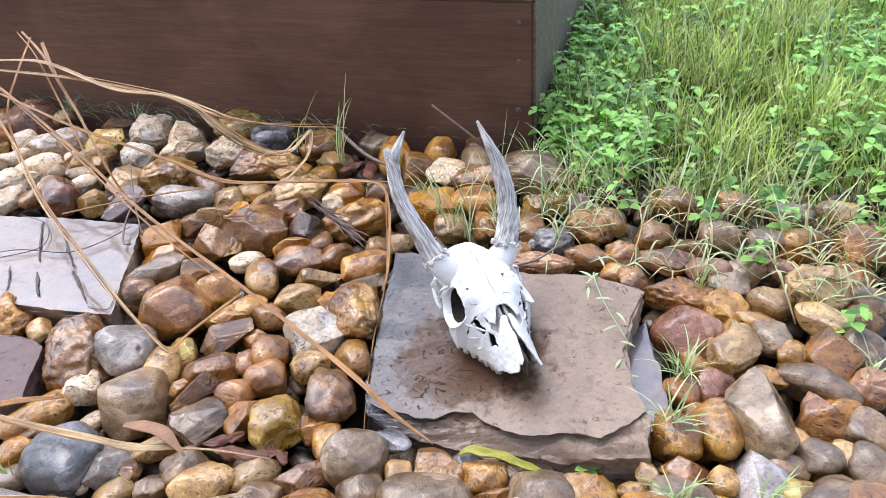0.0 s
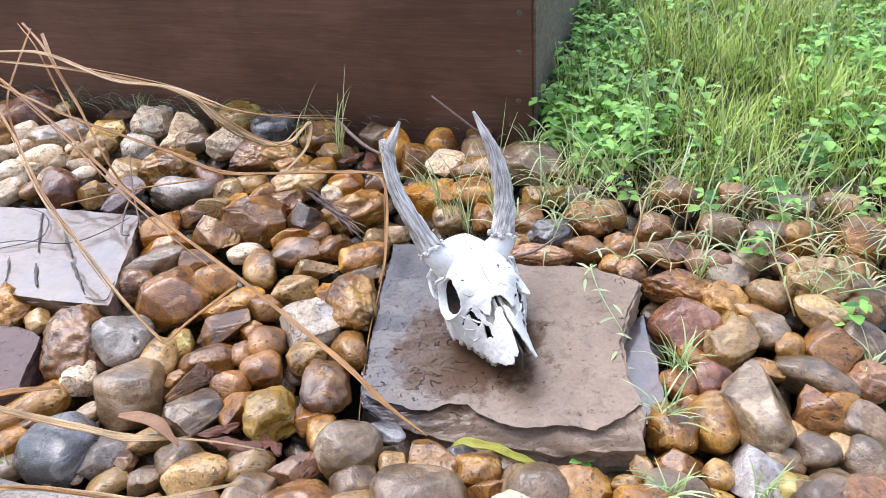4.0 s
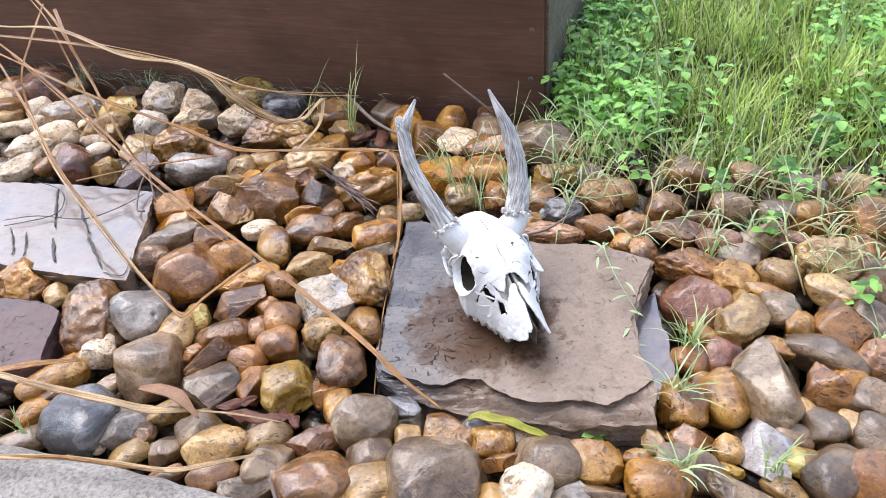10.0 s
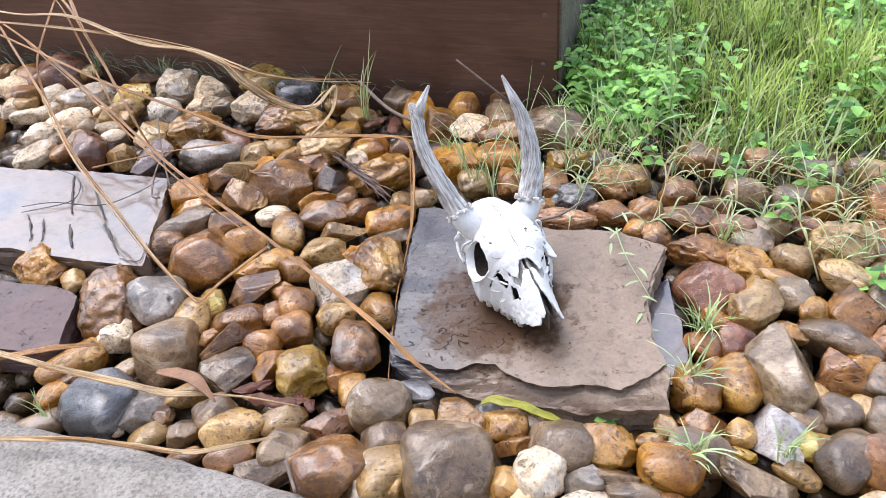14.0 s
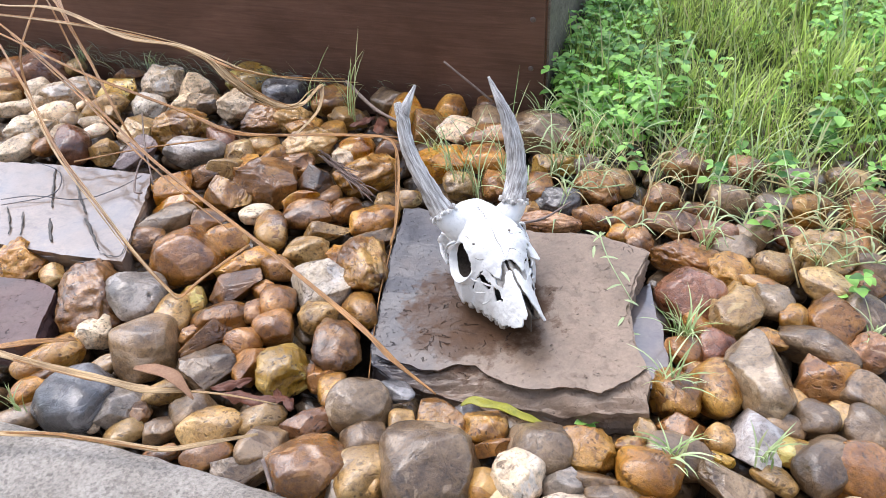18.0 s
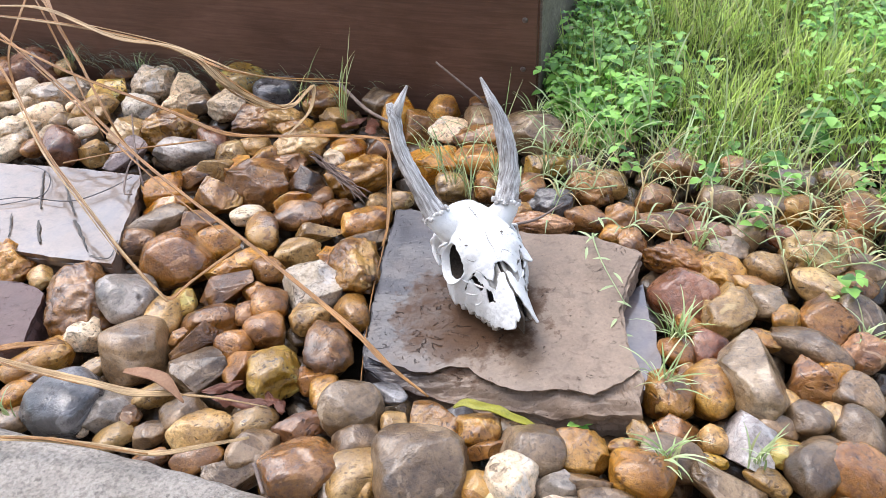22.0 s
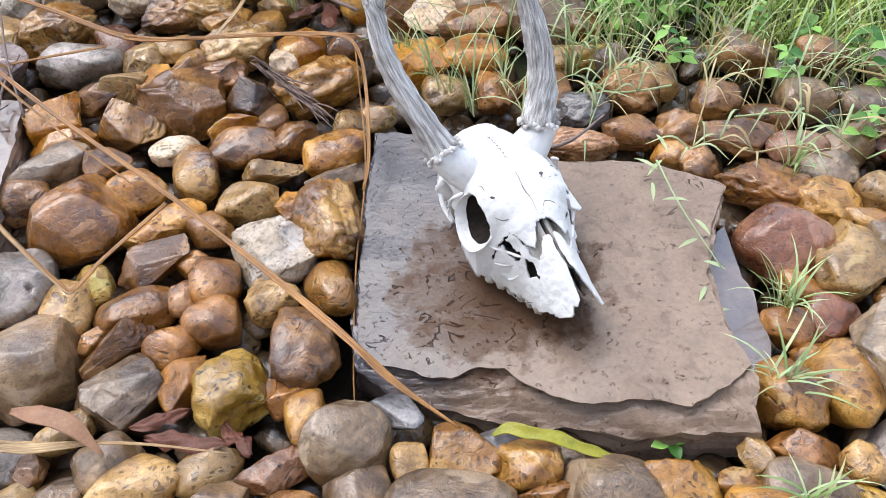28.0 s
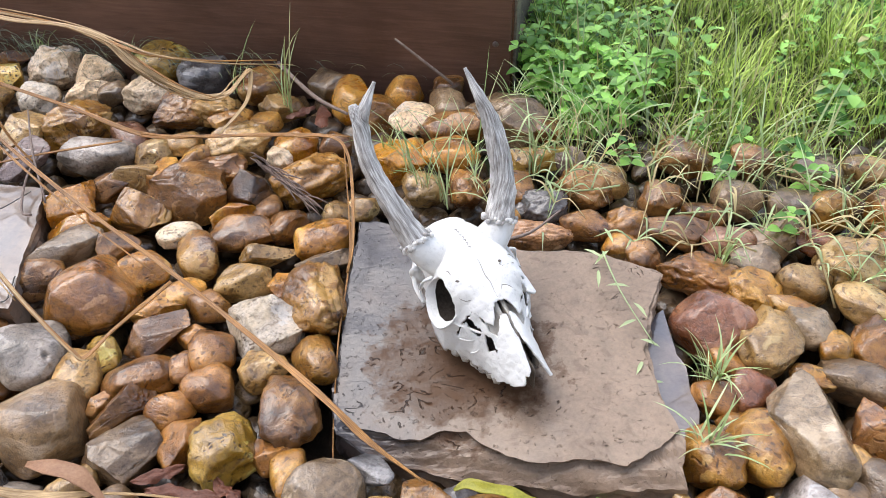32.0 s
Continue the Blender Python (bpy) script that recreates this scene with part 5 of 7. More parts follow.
stone("a", "taupe", 0.226, 0.495, 0.012, 0.0286, 0.0213, 0.0154, 43)
stone("r", "wet", 0.280, 0.482, 0.016, 0.0373, 0.0345, 0.0249, 57)
stone("r", "tan", 0.336, 0.489, 0.014, 0.0139, 0.0208, 0.0111, 22)
stone("a", "grey", 0.315, 0.470, 0.013, 0.0148, 0.0167, 0.0118, 36)
stone("r", "taupe", 0.385, 0.508, 0.024, 0.0443, 0.0410, 0.0295, 25)
stone("a", "ochre", 0.377, 0.566, 0.016, 0.0256, 0.0202, 0.0145, 7)
stone("r", "tan", 0.345, 0.552, 0.014, 0.0125, 0.0139, 0.0100, 27)
stone("a", "slate", 0.403, 0.572, 0.017, 0.0141, 0.0144, 0.0104, 19)
stone("k", "ochre", 0.423, 0.563, 0.018, 0.0233, 0.0190, 0.0137, 17)
stone("a", "brown", 0.433, 0.543, 0.019, 0.0206, 0.0101, 0.0093, 26)
stone("r", "taupe", 0.477, 0.550, 0.025, 0.0288, 0.0286, 0.0206, 10)
stone("r", "ochre", 0.440, 0.505, 0.019, 0.0186, 0.0185, 0.0133, 17)
stone("k", "cream", 0.465, 0.515, 0.028, 0.0246, 0.0257, 0.0185, 13)
stone("a", "grey", 0.500, 0.520, 0.022, 0.0194, 0.0155, 0.0112, 8)
stone("k", "ochre", 0.520, 0.561, 0.023, 0.0260, 0.0233, 0.0168, 4)
stone("a", "taupe", 0.529, 0.528, 0.023, 0.0244, 0.0144, 0.0110, 3)
stone("r", "ochre", 0.555, 0.573, 0.025, 0.0148, 0.0099, 0.0071, -1)
stone("r", "ochre", 0.572, 0.547, 0.032, 0.0279, 0.0217, 0.0156, -9)
stone("r", "taupe", 0.548, 0.516, 0.024, 0.0259, 0.0119, 0.0116, 0)
stone("k", "brown", 0.580, 0.843, 0.026, 0.0394, 0.0243, 0.0177, -9)
stone("k", "ochre", 0.627, 0.826, 0.028, 0.0283, 0.0227, 0.0164, -7)
stone("k", "taupe", 0.635, 0.864, 0.029, 0.0244, 0.0196, 0.0141, -7)
stone("r", "maroon", 0.592, 0.779, 0.030, 0.0338, 0.0337, 0.0243, -35)
stone("k", "tan", 0.636, 0.760, 0.035, 0.0252, 0.0368, 0.0201, -8)
stone("a", "shell", 0.670, 0.788, 0.035, 0.0243, 0.0214, 0.0154, -11)
stone("r", "ochre", 0.663, 0.811, 0.030, 0.0269, 0.0129, 0.0121, -10)
stone("r", "ochre", 0.692, 0.770, 0.032, 0.0146, 0.0219, 0.0117, -13)
stone("a", "brown", 0.724, 0.778, 0.032, 0.0267, 0.0314, 0.0214, -38)
stone("r", "tan", 0.726, 0.824, 0.032, 0.0291, 0.0197, 0.0142, -38)
stone("r", "taupe", 0.760, 0.784, 0.032, 0.0277, 0.0230, 0.0165, -18)
stone("k", "tan", 0.722, 0.875, 0.032, 0.0378, 0.0354, 0.0255, -30)
stone("k", "brown", 0.761, 0.901, 0.032, 0.0208, 0.0286, 0.0166, -48)
stone("a", "taupe", 0.660, 0.910, 0.030, 0.0230, 0.0345, 0.0184, -40)
stone("r", "maroon", 0.612, 0.896, 0.028, 0.0266, 0.0178, 0.0128, -5)
stone("a", "brown", 0.560, 0.909, 0.025, 0.0332, 0.0193, 0.0149, -1)
stone("r", "ochre", 0.716, 0.962, 0.032, 0.0221, 0.0243, 0.0177, -12)
stone("r", "taupe", 0.683, 0.961, 0.031, 0.0274, 0.0204, 0.0147, -9)
stone("r", "brown", 0.779, 0.964, 0.032, 0.0316, 0.0330, 0.0238, -33)
stone("k", "maroon", 0.695, 0.906, 0.032, 0.0213, 0.0159, 0.0115, -11)
stone("r", "tan", 0.676, 0.845, 0.031, 0.0236, 0.0205, 0.0148, -10)
stone("r", "taupe", 0.711, 0.732, 0.032, 0.0402, 0.0205, 0.0181, -27)
stone("r", "ochre", 0.671, 0.732, 0.031, 0.0184, 0.0124, 0.0090, -12)
stone("k", "pink", 0.762, 0.737, 0.032, 0.0213, 0.0245, 0.0170, -20)
stone("r", "maroon", 0.618, 0.710, 0.028, 0.0184, 0.0214, 0.0147, -34)
stone("r", "brown", 0.590, 0.699, 0.027, 0.0184, 0.0177, 0.0128, -4)
stone("r", "brown", 0.602, 0.737, 0.027, 0.0159, 0.0121, 0.0087, -5)
stone("r", "brown", 0.588, 0.937, 0.026, 0.0226, 0.0152, 0.0109, -3)
stone("a", "shell", 0.659, 0.673, 0.040, 0.0450, 0.0300, 0.0235, -57)
stone("r", "tan", 0.686, 0.656, 0.032, 0.0164, 0.0143, 0.0103, -15)
stone("r", "ochre", 0.624, 0.655, 0.028, 0.0280, 0.0280, 0.0201, -35)
stone("k", "ochre", 0.586, 0.644, 0.026, 0.0259, 0.0286, 0.0206, -17)
stone("k", "ochre", 0.607, 0.674, 0.027, 0.0167, 0.0144, 0.0104, -6)
stone("a", "brown", 0.713, 0.688, 0.032, 0.0256, 0.0232, 0.0167, -44)
stone("a", "ochre", 0.736, 0.705, 0.032, 0.0191, 0.0170, 0.0123, -19)
stone("r", "taupe", 0.750, 0.678, 0.032, 0.0228, 0.0195, 0.0140, -35)
stone("r", "taupe", 0.706, 0.639, 0.032, 0.0202, 0.0187, 0.0135, -18)
stone("r", "tan", 0.731, 0.646, 0.032, 0.0169, 0.0133, 0.0096, -20)
stone("r", "taupe", 0.747, 0.638, 0.032, 0.0234, 0.0214, 0.0154, -11)
stone("a", "brown", 0.595, 0.602, 0.027, 0.0230, 0.0155, 0.0112, -12)
stone("r", "tan", 0.627, 0.599, 0.028, 0.0137, 0.0147, 0.0106, -10)
stone("a", "pale", 0.658, 0.606, 0.030, 0.0214, 0.0322, 0.0172, 12)
stone("r", "taupe", 0.681, 0.623, 0.031, 0.0169, 0.0143, 0.0103, -16)
stone("r", "taupe", 0.597, 0.574, 0.027, 0.0280, 0.0207, 0.0149, -6)
stone("r", "yellow", 0.629, 0.578, 0.029, 0.0118, 0.0063, 0.0053, -11)
stone("r", "yellow", 0.686, 0.598, 0.032, 0.0179, 0.0167, 0.0120, -4)
stone("r", "taupe", 0.711, 0.590, 0.036, 0.0240, 0.0321, 0.0192, -39)
stone("r", "wet", 0.738, 0.589, 0.036, 0.0286, 0.0261, 0.0188, -13)
stone("a", "taupe", 0.636, 0.551, 0.029, 0.0328, 0.0191, 0.0147, -22)
stone("r", "tan", 0.671, 0.568, 0.031, 0.0194, 0.0116, 0.0087, -29)
stone("a", "tan", 0.566, 0.594, 0.025, 0.0118, 0.0131, 0.0095, -2)
stone("a", "ochre", 0.189, 1.094, 0.012, 0.0302, 0.0324, 0.0233, 21)
stone("a", "cream", 0.239, 1.088, 0.012, 0.0324, 0.0272, 0.0196, 18)
stone("r", "ochre", 0.212, 1.142, 0.012, 0.0253, 0.0226, 0.0163, 19)
stone("r", "taupe", 0.275, 1.119, 0.012, 0.0246, 0.0253, 0.0182, 16)
stone("r", "brown", 0.266, 1.164, 0.012, 0.0206, 0.0179, 0.0129, 16)
stone("a", "taupe", 0.359, 1.105, 0.019, 0.0510, 0.0433, 0.0312, -21)
stone("r", "brown", 0.403, 1.078, 0.017, 0.0283, 0.0183, 0.0131, -18)
stone("r", "brown", 0.296, 1.073, 0.012, 0.0413, 0.0210, 0.0186, 15)
stone("a", "orange", 0.239, 0.996, 0.012, 0.0389, 0.0326, 0.0235, 20)
stone("r", "ochre", 0.300, 1.012, 0.012, 0.0354, 0.0251, 0.0181, 16)
stone("k", "tan", 0.285, 0.946, 0.012, 0.0234, 0.0248, 0.0179, 18)
stone("k", "brown", 0.330, 0.954, 0.013, 0.0209, 0.0276, 0.0167, 15)
stone("a", "yellow", 0.398, 1.015, 0.017, 0.0402, 0.0234, 0.0181, 10)
stone("a", "lilac", 0.438, 1.021, 0.019, 0.0212, 0.0192, 0.0138, 7)
stone("k", "brown", 0.461, 0.964, 0.020, 0.0326, 0.0267, 0.0192, -23)
stone("k", "slate", 0.421, 0.932, 0.018, 0.0299, 0.0243, 0.0175, 9)
stone("r", "brown", 0.384, 0.954, 0.016, 0.0245, 0.0262, 0.0188, 12)
stone("r", "brown", 0.469, 0.905, 0.020, 0.0274, 0.0189, 0.0136, 6)
stone("k", "pink", 0.415, 0.877, 0.018, 0.0391, 0.0151, 0.0176, 10)
stone("r", "ochre", 0.388, 0.904, 0.016, 0.0137, 0.0148, 0.0106, 12)
stone("k", "brown", 0.513, 0.908, 0.023, 0.0227, 0.0231, 0.0166, 3)
stone("r", "tan", 0.226, 0.898, 0.012, 0.0182, 0.0155, 0.0112, 23)
stone("k", "brown", 0.528, 0.861, 0.023, 0.0182, 0.0228, 0.0146, 2)
stone("r", "ochre", 0.507, 0.877, 0.022, 0.0165, 0.0155, 0.0112, 3)
stone("r", "brown", 0.568, 1.036, 0.025, 0.0333, 0.0257, 0.0185, -19)
stone("r", "tan", 0.487, 0.984, 0.021, 0.0242, 0.0193, 0.0139, 4)
stone("r", "taupe", 0.625, 0.967, 0.028, 0.0266, 0.0236, 0.0170, -5)
stone("r", "brown", 0.546, 0.959, 0.024, 0.0234, 0.0194, 0.0140, 0)
stone("r", "taupe", 0.710, 1.014, 0.032, 0.0268, 0.0204, 0.0147, -10)
stone("r", "brown", 0.643, 1.036, 0.029, 0.0240, 0.0193, 0.0139, -6)
stone("r", "tan", 0.763, 1.036, 0.032, 0.0232, 0.0197, 0.0142, -14)
stone("r", "taupe", 0.772, 0.870, 0.032, 0.0260, 0.0197, 0.0142, -17)
stone("r", "brown", 0.766, 0.835, 0.032, 0.0189, 0.0152, 0.0109, -18)
# stones beyond the ones above, left, right and along the lawn
rng = random.Random(77)
kinds = ["brown", "ochre", "tan", "taupe", "cream", "brown", "tan", "pink", "ochre"]
for gx in range(12):
    for gy in range(11):
        x, y = -1.12 + gx * 0.062 + rng.uniform(-0.012, 0.012), 0.50 + gy * 0.062 + rng.uniform(-0.012, 0.012)
        if x > -0.36 - 0.30 * (y - 0.5) - 0.04 or (x > -0.56 and 0.63 < y < 0.88):
            continue
        a = rng.uniform(0.022, 0.036)
        stone(rng.choice("rrrak"), "cream" if y > 0.85 and rng.random() < 0.6 else rng.choice(kinds), x, y, 0.012, a, a * rng.uniform(0.7, 0.95), a * rng.uniform(0.55, 0.7), rng.uniform(0, 180))
for gx in range(8):
    for gy in range(8):
        x, y = 0.60 + gx * 0.066 + rng.uniform(-0.014, 0.014), 0.48 + gy * 0.066 + rng.uniform(-0.014, 0.014)
        if x < 0.80 + 0.06 * (y - 0.6) and y > 0.565:
            continue
        if x < 0.62 + 0.2 * (y - 0.48) / 0.1 and y > 0.545:
            continue
        a = rng.uniform(0.026, 0.04)
        stone(rng.choice("rrrak"), rng.choice(kinds), x, y, 0.03, a, a * rng.uniform(0.7, 0.95), a * rng.uniform(0.55, 0.7), rng.uniform(0, 180))
for gx in range(5):
    a = rng.uniform(0.026, 0.036)
    stone(rng.choice("rra"), rng.choice(kinds), 0.33 + gx * 0.062, 0.497 + rng.uniform(-0.01, 0.01), 0.012, a, a * 0.8, a * 0.6, rng.uniform(0, 180))

# ---- dry grass lying over the stones ----
tagged(add_mesh("dry_straw", *ribbon([(-0.608, 1.073, 0.160), (-0.457, 1.005, 0.140), (-0.256, 0.900, 0.115), (-0.110, 0.821, 0.090), (-0.004, 0.769, 0.075), (0.095, 0.723, 0.065), (0.180, 0.675, 0.065), (0.253, 0.631, 0.068), (0.296, 0.604, 0.070), (0.332, 0.583, 0.062), (0.376, 0.566, 0.050)], [0.0028, 0.0034, 0.0038, 0.0040, 0.0041, 0.0043, 0.0056, 0.0050, 0.0014]), straw_mat), "long dry tan grass blade arching over the stones", "dry grass", "dry grass over the stones")
tagged(add_mesh("dry_straw", *ribbon([(-0.519, 1.017, 0.160), (-0.337, 0.883, 0.120), (-0.209, 0.783, 0.100), (-0.103, 0.715, 0.080), (-0.023, 0.666, 0.060), (0.045, 0.631, 0.045), (0.059, 0.628, 0.043), (0.069, 0.661, 0.045), (0.095, 0.721, 0.050)], [0.0033, 0.0039, 0.0039, 0.0039, 0.0039, 0.0033]), straw_mat), "long dry tan grass blade arching over the stones", "dry grass", "dry grass over the stones")
tagged(add_mesh("dry_reed", *ribbon([(-0.539, 1.004, 0.200), (-0.430, 0.981, 0.200), (-0.351, 1.004, 0.190), (-0.234, 0.993, 0.160), (-0.172, 1.020, 0.140), (-0.123, 1.024, 0.120), (-0.081, 1.008, 0.100), (-0.046, 1.010, 0.075), (-0.009, 1.015, 0.060), (0.017, 1.029, 0.060), (0.026, 1.053, 0.068), (0.030, 1.072, 0.068), (0.039, 1.031, 0.050), (0.027, 0.971, 0.040)], [0.0028, 0.0039, 0.0066, 0.0088, 0.0099, 0.011, 0.0077, 0.006, 0.0055, 0.0028]), pale_straw), "wide folded dry straw-coloured grass leaf", "dry grass", "dry grass over the stones")
tagged(add_mesh("dry_straw", *ribbon([(-0.464, 0.950, 0.200), (-0.426, 0.971, 0.190), (-0.304, 0.998, 0.170), (-0.199, 1.041, 0.130), (-0.111, 1.021, 0.120), (-0.076, 1.022, 0.110), (-0.032, 1.067, 0.080), (0.038, 1.134, 0.050)], [0.0033, 0.0044, 0.005, 0.0044, 0.0033, 0.0017]), straw_mat), "long dry tan grass blade arching over the stones", "dry grass", "dry grass over the stones")
tagged(add_mesh("dry_straw", *ribbon([(-0.472, 0.952, 0.190), (-0.342, 0.929, 0.160), (-0.249, 0.912, 0.140), (-0.158, 0.905, 0.120), (-0.091, 0.905, 0.100), (-0.029, 0.898, 0.085), (0.010, 0.903, 0.080), (0.064, 0.914, 0.080), (0.143, 0.923, 0.085), (0.193, 0.919, 0.090), (0.214, 0.904, 0.085), (0.230, 0.868, 0.070), (0.248, 0.804, 0.050), (0.249, 0.777, 0.035)], [0.0025, 0.0035, 0.004, 0.0045, 0.0055, 0.004, 0.0035, 0.003, 0.003, 0.0025]), straw_mat), "long dry tan grass blade arching over the stones", "dry grass", "dry grass over the stones")
tagged(add_mesh("dry_stalk", *ribbon([(-0.461, 1.089, 0.200), (-0.380, 1.033, 0.190), (-0.320, 0.988, 0.160), (-0.267, 0.948, 0.130), (-0.206, 0.897, 0.100), (-0.175, 0.877, 0.070), (-0.153, 0.869, 0.050)], [0.0034, 0.0037, 0.0034, 0.002]), straw_mat), "thin dry tan grass stem", "dry grass", "dry grass over the stones")
tagged(add_mesh("dry_stalk", *ribbon([(-0.427, 1.069, 0.200), (-0.402, 0.991, 0.170), (-0.382, 0.940, 0.150), (-0.366, 0.912, 0.120), (-0.310, 0.862, 0.080), (-0.281, 0.841, 0.050)], [0.0027, 0.0034, 0.0034, 0.002]), straw_mat), "thin dry tan grass stem", "dry grass", "dry grass over the stones")
tagged(add_mesh("dry_straw", *ribbon([(-0.021, 0.409, 0.055), (0.011, 0.417, 0.055), (0.062, 0.430, 0.054), (0.116, 0.438, 0.052), (0.164, 0.445, 0.050), (0.204, 0.465, 0.050), (0.234, 0.485, 0.045)], [0.0044, 0.005, 0.005, 0.005, 0.0039, 0.0022]), pale_straw), "long dry tan grass blade arching over the stones", "dry grass", "dry grass over the stones")
tagged(add_mesh("dry_reed", *ribbon([(-0.101, 0.495, 0.060), (-0.063, 0.497, 0.055), (-0.023, 0.498, 0.052), (0.066, 0.493, 0.060), (0.103, 0.499, 0.050), (0.142, 0.516, 0.040)], [0.0068, 0.0075, 0.0068, 0.0068, 0.0082, 0.0027]), pale_straw), "wide folded dry straw-coloured grass leaf", "dry grass", "dry grass over the stones")
tagged(add_mesh("dry_reed", *ribbon([(-0.095, 0.493, 0.055), (-0.076, 0.509, 0.050), (-0.052, 0.528, 0.045), (-0.017, 0.545, 0.040)], [0.0082, 0.0075, 0.0061, 0.0027]), straw_mat), "wide folded dry straw-coloured grass leaf", "dry grass", "dry grass over the stones")
tagged(add_mesh("dry_stalk", *ribbon([(0.139, 0.515, 0.040), (0.179, 0.521, 0.040), (0.230, 0.527, 0.035)], [0.002, 0.0017, 0.001]), pale_straw), "thin dry tan grass stem", "dry grass", "dry grass over the stones")
tagged(add_mesh("dry_straw", *ribbon([(-0.414, 1.074, 0.190), (-0.338, 1.002, 0.170), (-0.301, 0.979, 0.130), (-0.268, 0.951, 0.110)], [0.0054, 0.0048, 0.0034]), straw_mat), "long dry tan grass blade arching over the stones", "dry grass", "dry grass over the stones")
tagged(add_mesh("dry_stalk", *ribbon([(0.184, 0.971, 0.040), (0.236, 0.823, 0.025), (0.261, 0.708, 0.020), (0.282, 0.623, 0.005), (0.292, 0.591, 0.000)], [0.0015, 0.0015, 0.001, 0.001]), straw_mat), "thin dry tan grass stem", "dry grass", "dry grass over the stones")
tagged(add_mesh("dry_stalk", *ribbon([(-0.248, 0.833, 0.045), (-0.165, 0.878, 0.050), (-0.073, 0.925, 0.050)], [0.0027, 0.0027, 0.002]), straw_mat), "thin dry tan grass stem", "dry grass", "dry grass over the stones")
tagged(add_mesh("twig", *tube([(0.043, 1.127, 0.050), (0.118, 1.056, 0.050), (0.172, 1.024, 0.050)], [0.003, 0.0028, 0.0018], 6), twig_mat), "bare grey-brown twig leaning on the stones", "twig", "twigs")
tagged(add_mesh("twig", *tube([(0.209, 1.124, 0.100), (0.247, 1.124, 0.070), (0.280, 1.129, 0.040)], [0.0015, 0.0018, 0.002], 6), twig_mat), "thin bare twig leaning by the planter", "twig", "twigs")
# two thin dark strands along the top of the left flagstone
tagged(add_mesh("twig", *tube([(-0.300, 0.743, 0.035), (-0.260, 0.761, 0.035), (-0.191, 0.768, 0.035), (-0.158, 0.797, 0.036), (-0.135, 0.831, 0.040)], [0.0005, 0.0007, 0.0007, 0.0005], 6), dark_strand), "thin dark strand on a flagstone", "twig", "twigs")
tagged(add_mesh("twig", *tube([(-0.322, 0.833, 0.035), (-0.274, 0.823, 0.034), (-0.246, 0.797, 0.034), (-0.241, 0.767, 0.034), (-0.292, 0.733, 0.034)], [0.0005, 0.0007, 0.0007, 0.0005], 6), dark_strand), "thin dark strand on a flagstone", "twig", "twigs")
tagged(add_mesh("twig", *tube([(-0.110, 0.795, 0.040), (-0.127, 0.801, 0.038), (-0.150, 0.848, 0.045), (-0.160, 0.898, 0.050)], [0.0013, 0.0014, 0.0012], 6), twig_mat), "thin pale twig lying on the stones", "twig", "twigs")
tagged(add_mesh("twig", *tube([(-0.107, 0.816, 0.040), (-0.154, 0.875, 0.060), (-0.213, 0.952, 0.060)], [0.0012, 0.0012, 0.001], 6), twig_mat), "thin pale twig lying on the stones", "twig", "twigs")
tagged(add_mesh("twig", *tube([(0.251, 0.462, 0.045), (0.258, 0.454, 0.040), (0.270, 0.440, 0.040)], [0.0018, 0.0018, 0.0015], 6), twig_mat), "short dark twig between the stones", "twig", "twigs")
tagged(add_mesh("twig", *tube([(0.383, 0.830, 0.050), (0.416, 0.849, 0.050), (0.443, 0.883, 0.055)], [0.0016, 0.0016, 0.001], 6), twig_mat), "thin pale twig lying on the stones", "twig", "twigs")
tagged(add_mesh("dry_stalk", *ribbon([(-0.465, 1.006, 0.141), (-0.265, 0.899, 0.115), (-0.118, 0.817, 0.092), (-0.013, 0.761, 0.079), (0.084, 0.715, 0.068)], [0.001, 0.0026, 0.002, 0.0008]), straw_mat), "thin dry tan grass stem", "dry grass", "dry grass over the stones")
tagged(add_mesh("dry_stalk", *ribbon([(-0.340, 0.887, 0.121), (-0.210, 0.785, 0.100), (-0.102, 0.715, 0.081), (-0.017, 0.662, 0.064), (0.050, 0.626, 0.048), (0.065, 0.623, 0.046)], [0.001, 0.0026, 0.002, 0.0008]), pale_straw), "thin dry tan grass stem", "dry grass", "dry grass over the stones")
tagged(add_mesh("dry_stalk", *ribbon([(-0.332, 0.875, 0.123), (-0.207, 0.776, 0.103), (-0.103, 0.709, 0.084), (-0.028, 0.664, 0.060)], [0.001, 0.0026, 0.002, 0.0008]), pale_straw), "thin dry tan grass stem", "dry grass", "dry grass over the stones")
tagged(add_mesh("dry_stalk", *ribbon([(-0.087, 1.012, 0.101), (-0.049, 1.007, 0.079), (-0.014, 1.009, 0.063), (0.011, 1.019, 0.064), (0.020, 1.041, 0.071), (0.020, 1.062, 0.068)], [0.001, 0.0026, 0.002, 0.0008]), pale_straw), "thin dry tan grass stem", "dry grass", "dry grass over the stones")
tagged(add_mesh("dry_stalk", *ribbon([(-0.176, 1.019, 0.141), (-0.128, 1.021, 0.122), (-0.089, 1.005, 0.101), (-0.056, 1.006, 0.076), (-0.019, 1.005, 0.063), (0.002, 1.023, 0.060)], [0.001, 0.0026, 0.002, 0.0008]), pale_straw), "thin dry tan grass stem", "dry grass", "dry grass over the stones")
tagged(add_mesh("dry_stalk", *ribbon([(-0.170, 1.018, 0.141), (-0.116, 1.017, 0.124), (-0.079, 1.007, 0.101), (-0.042, 1.008, 0.077), (-0.006, 1.013, 0.061), (0.021, 1.024, 0.063)], [0.001, 0.0026, 0.002, 0.0008]), pale_straw), "thin dry tan grass stem", "dry grass", "dry grass over the stones")
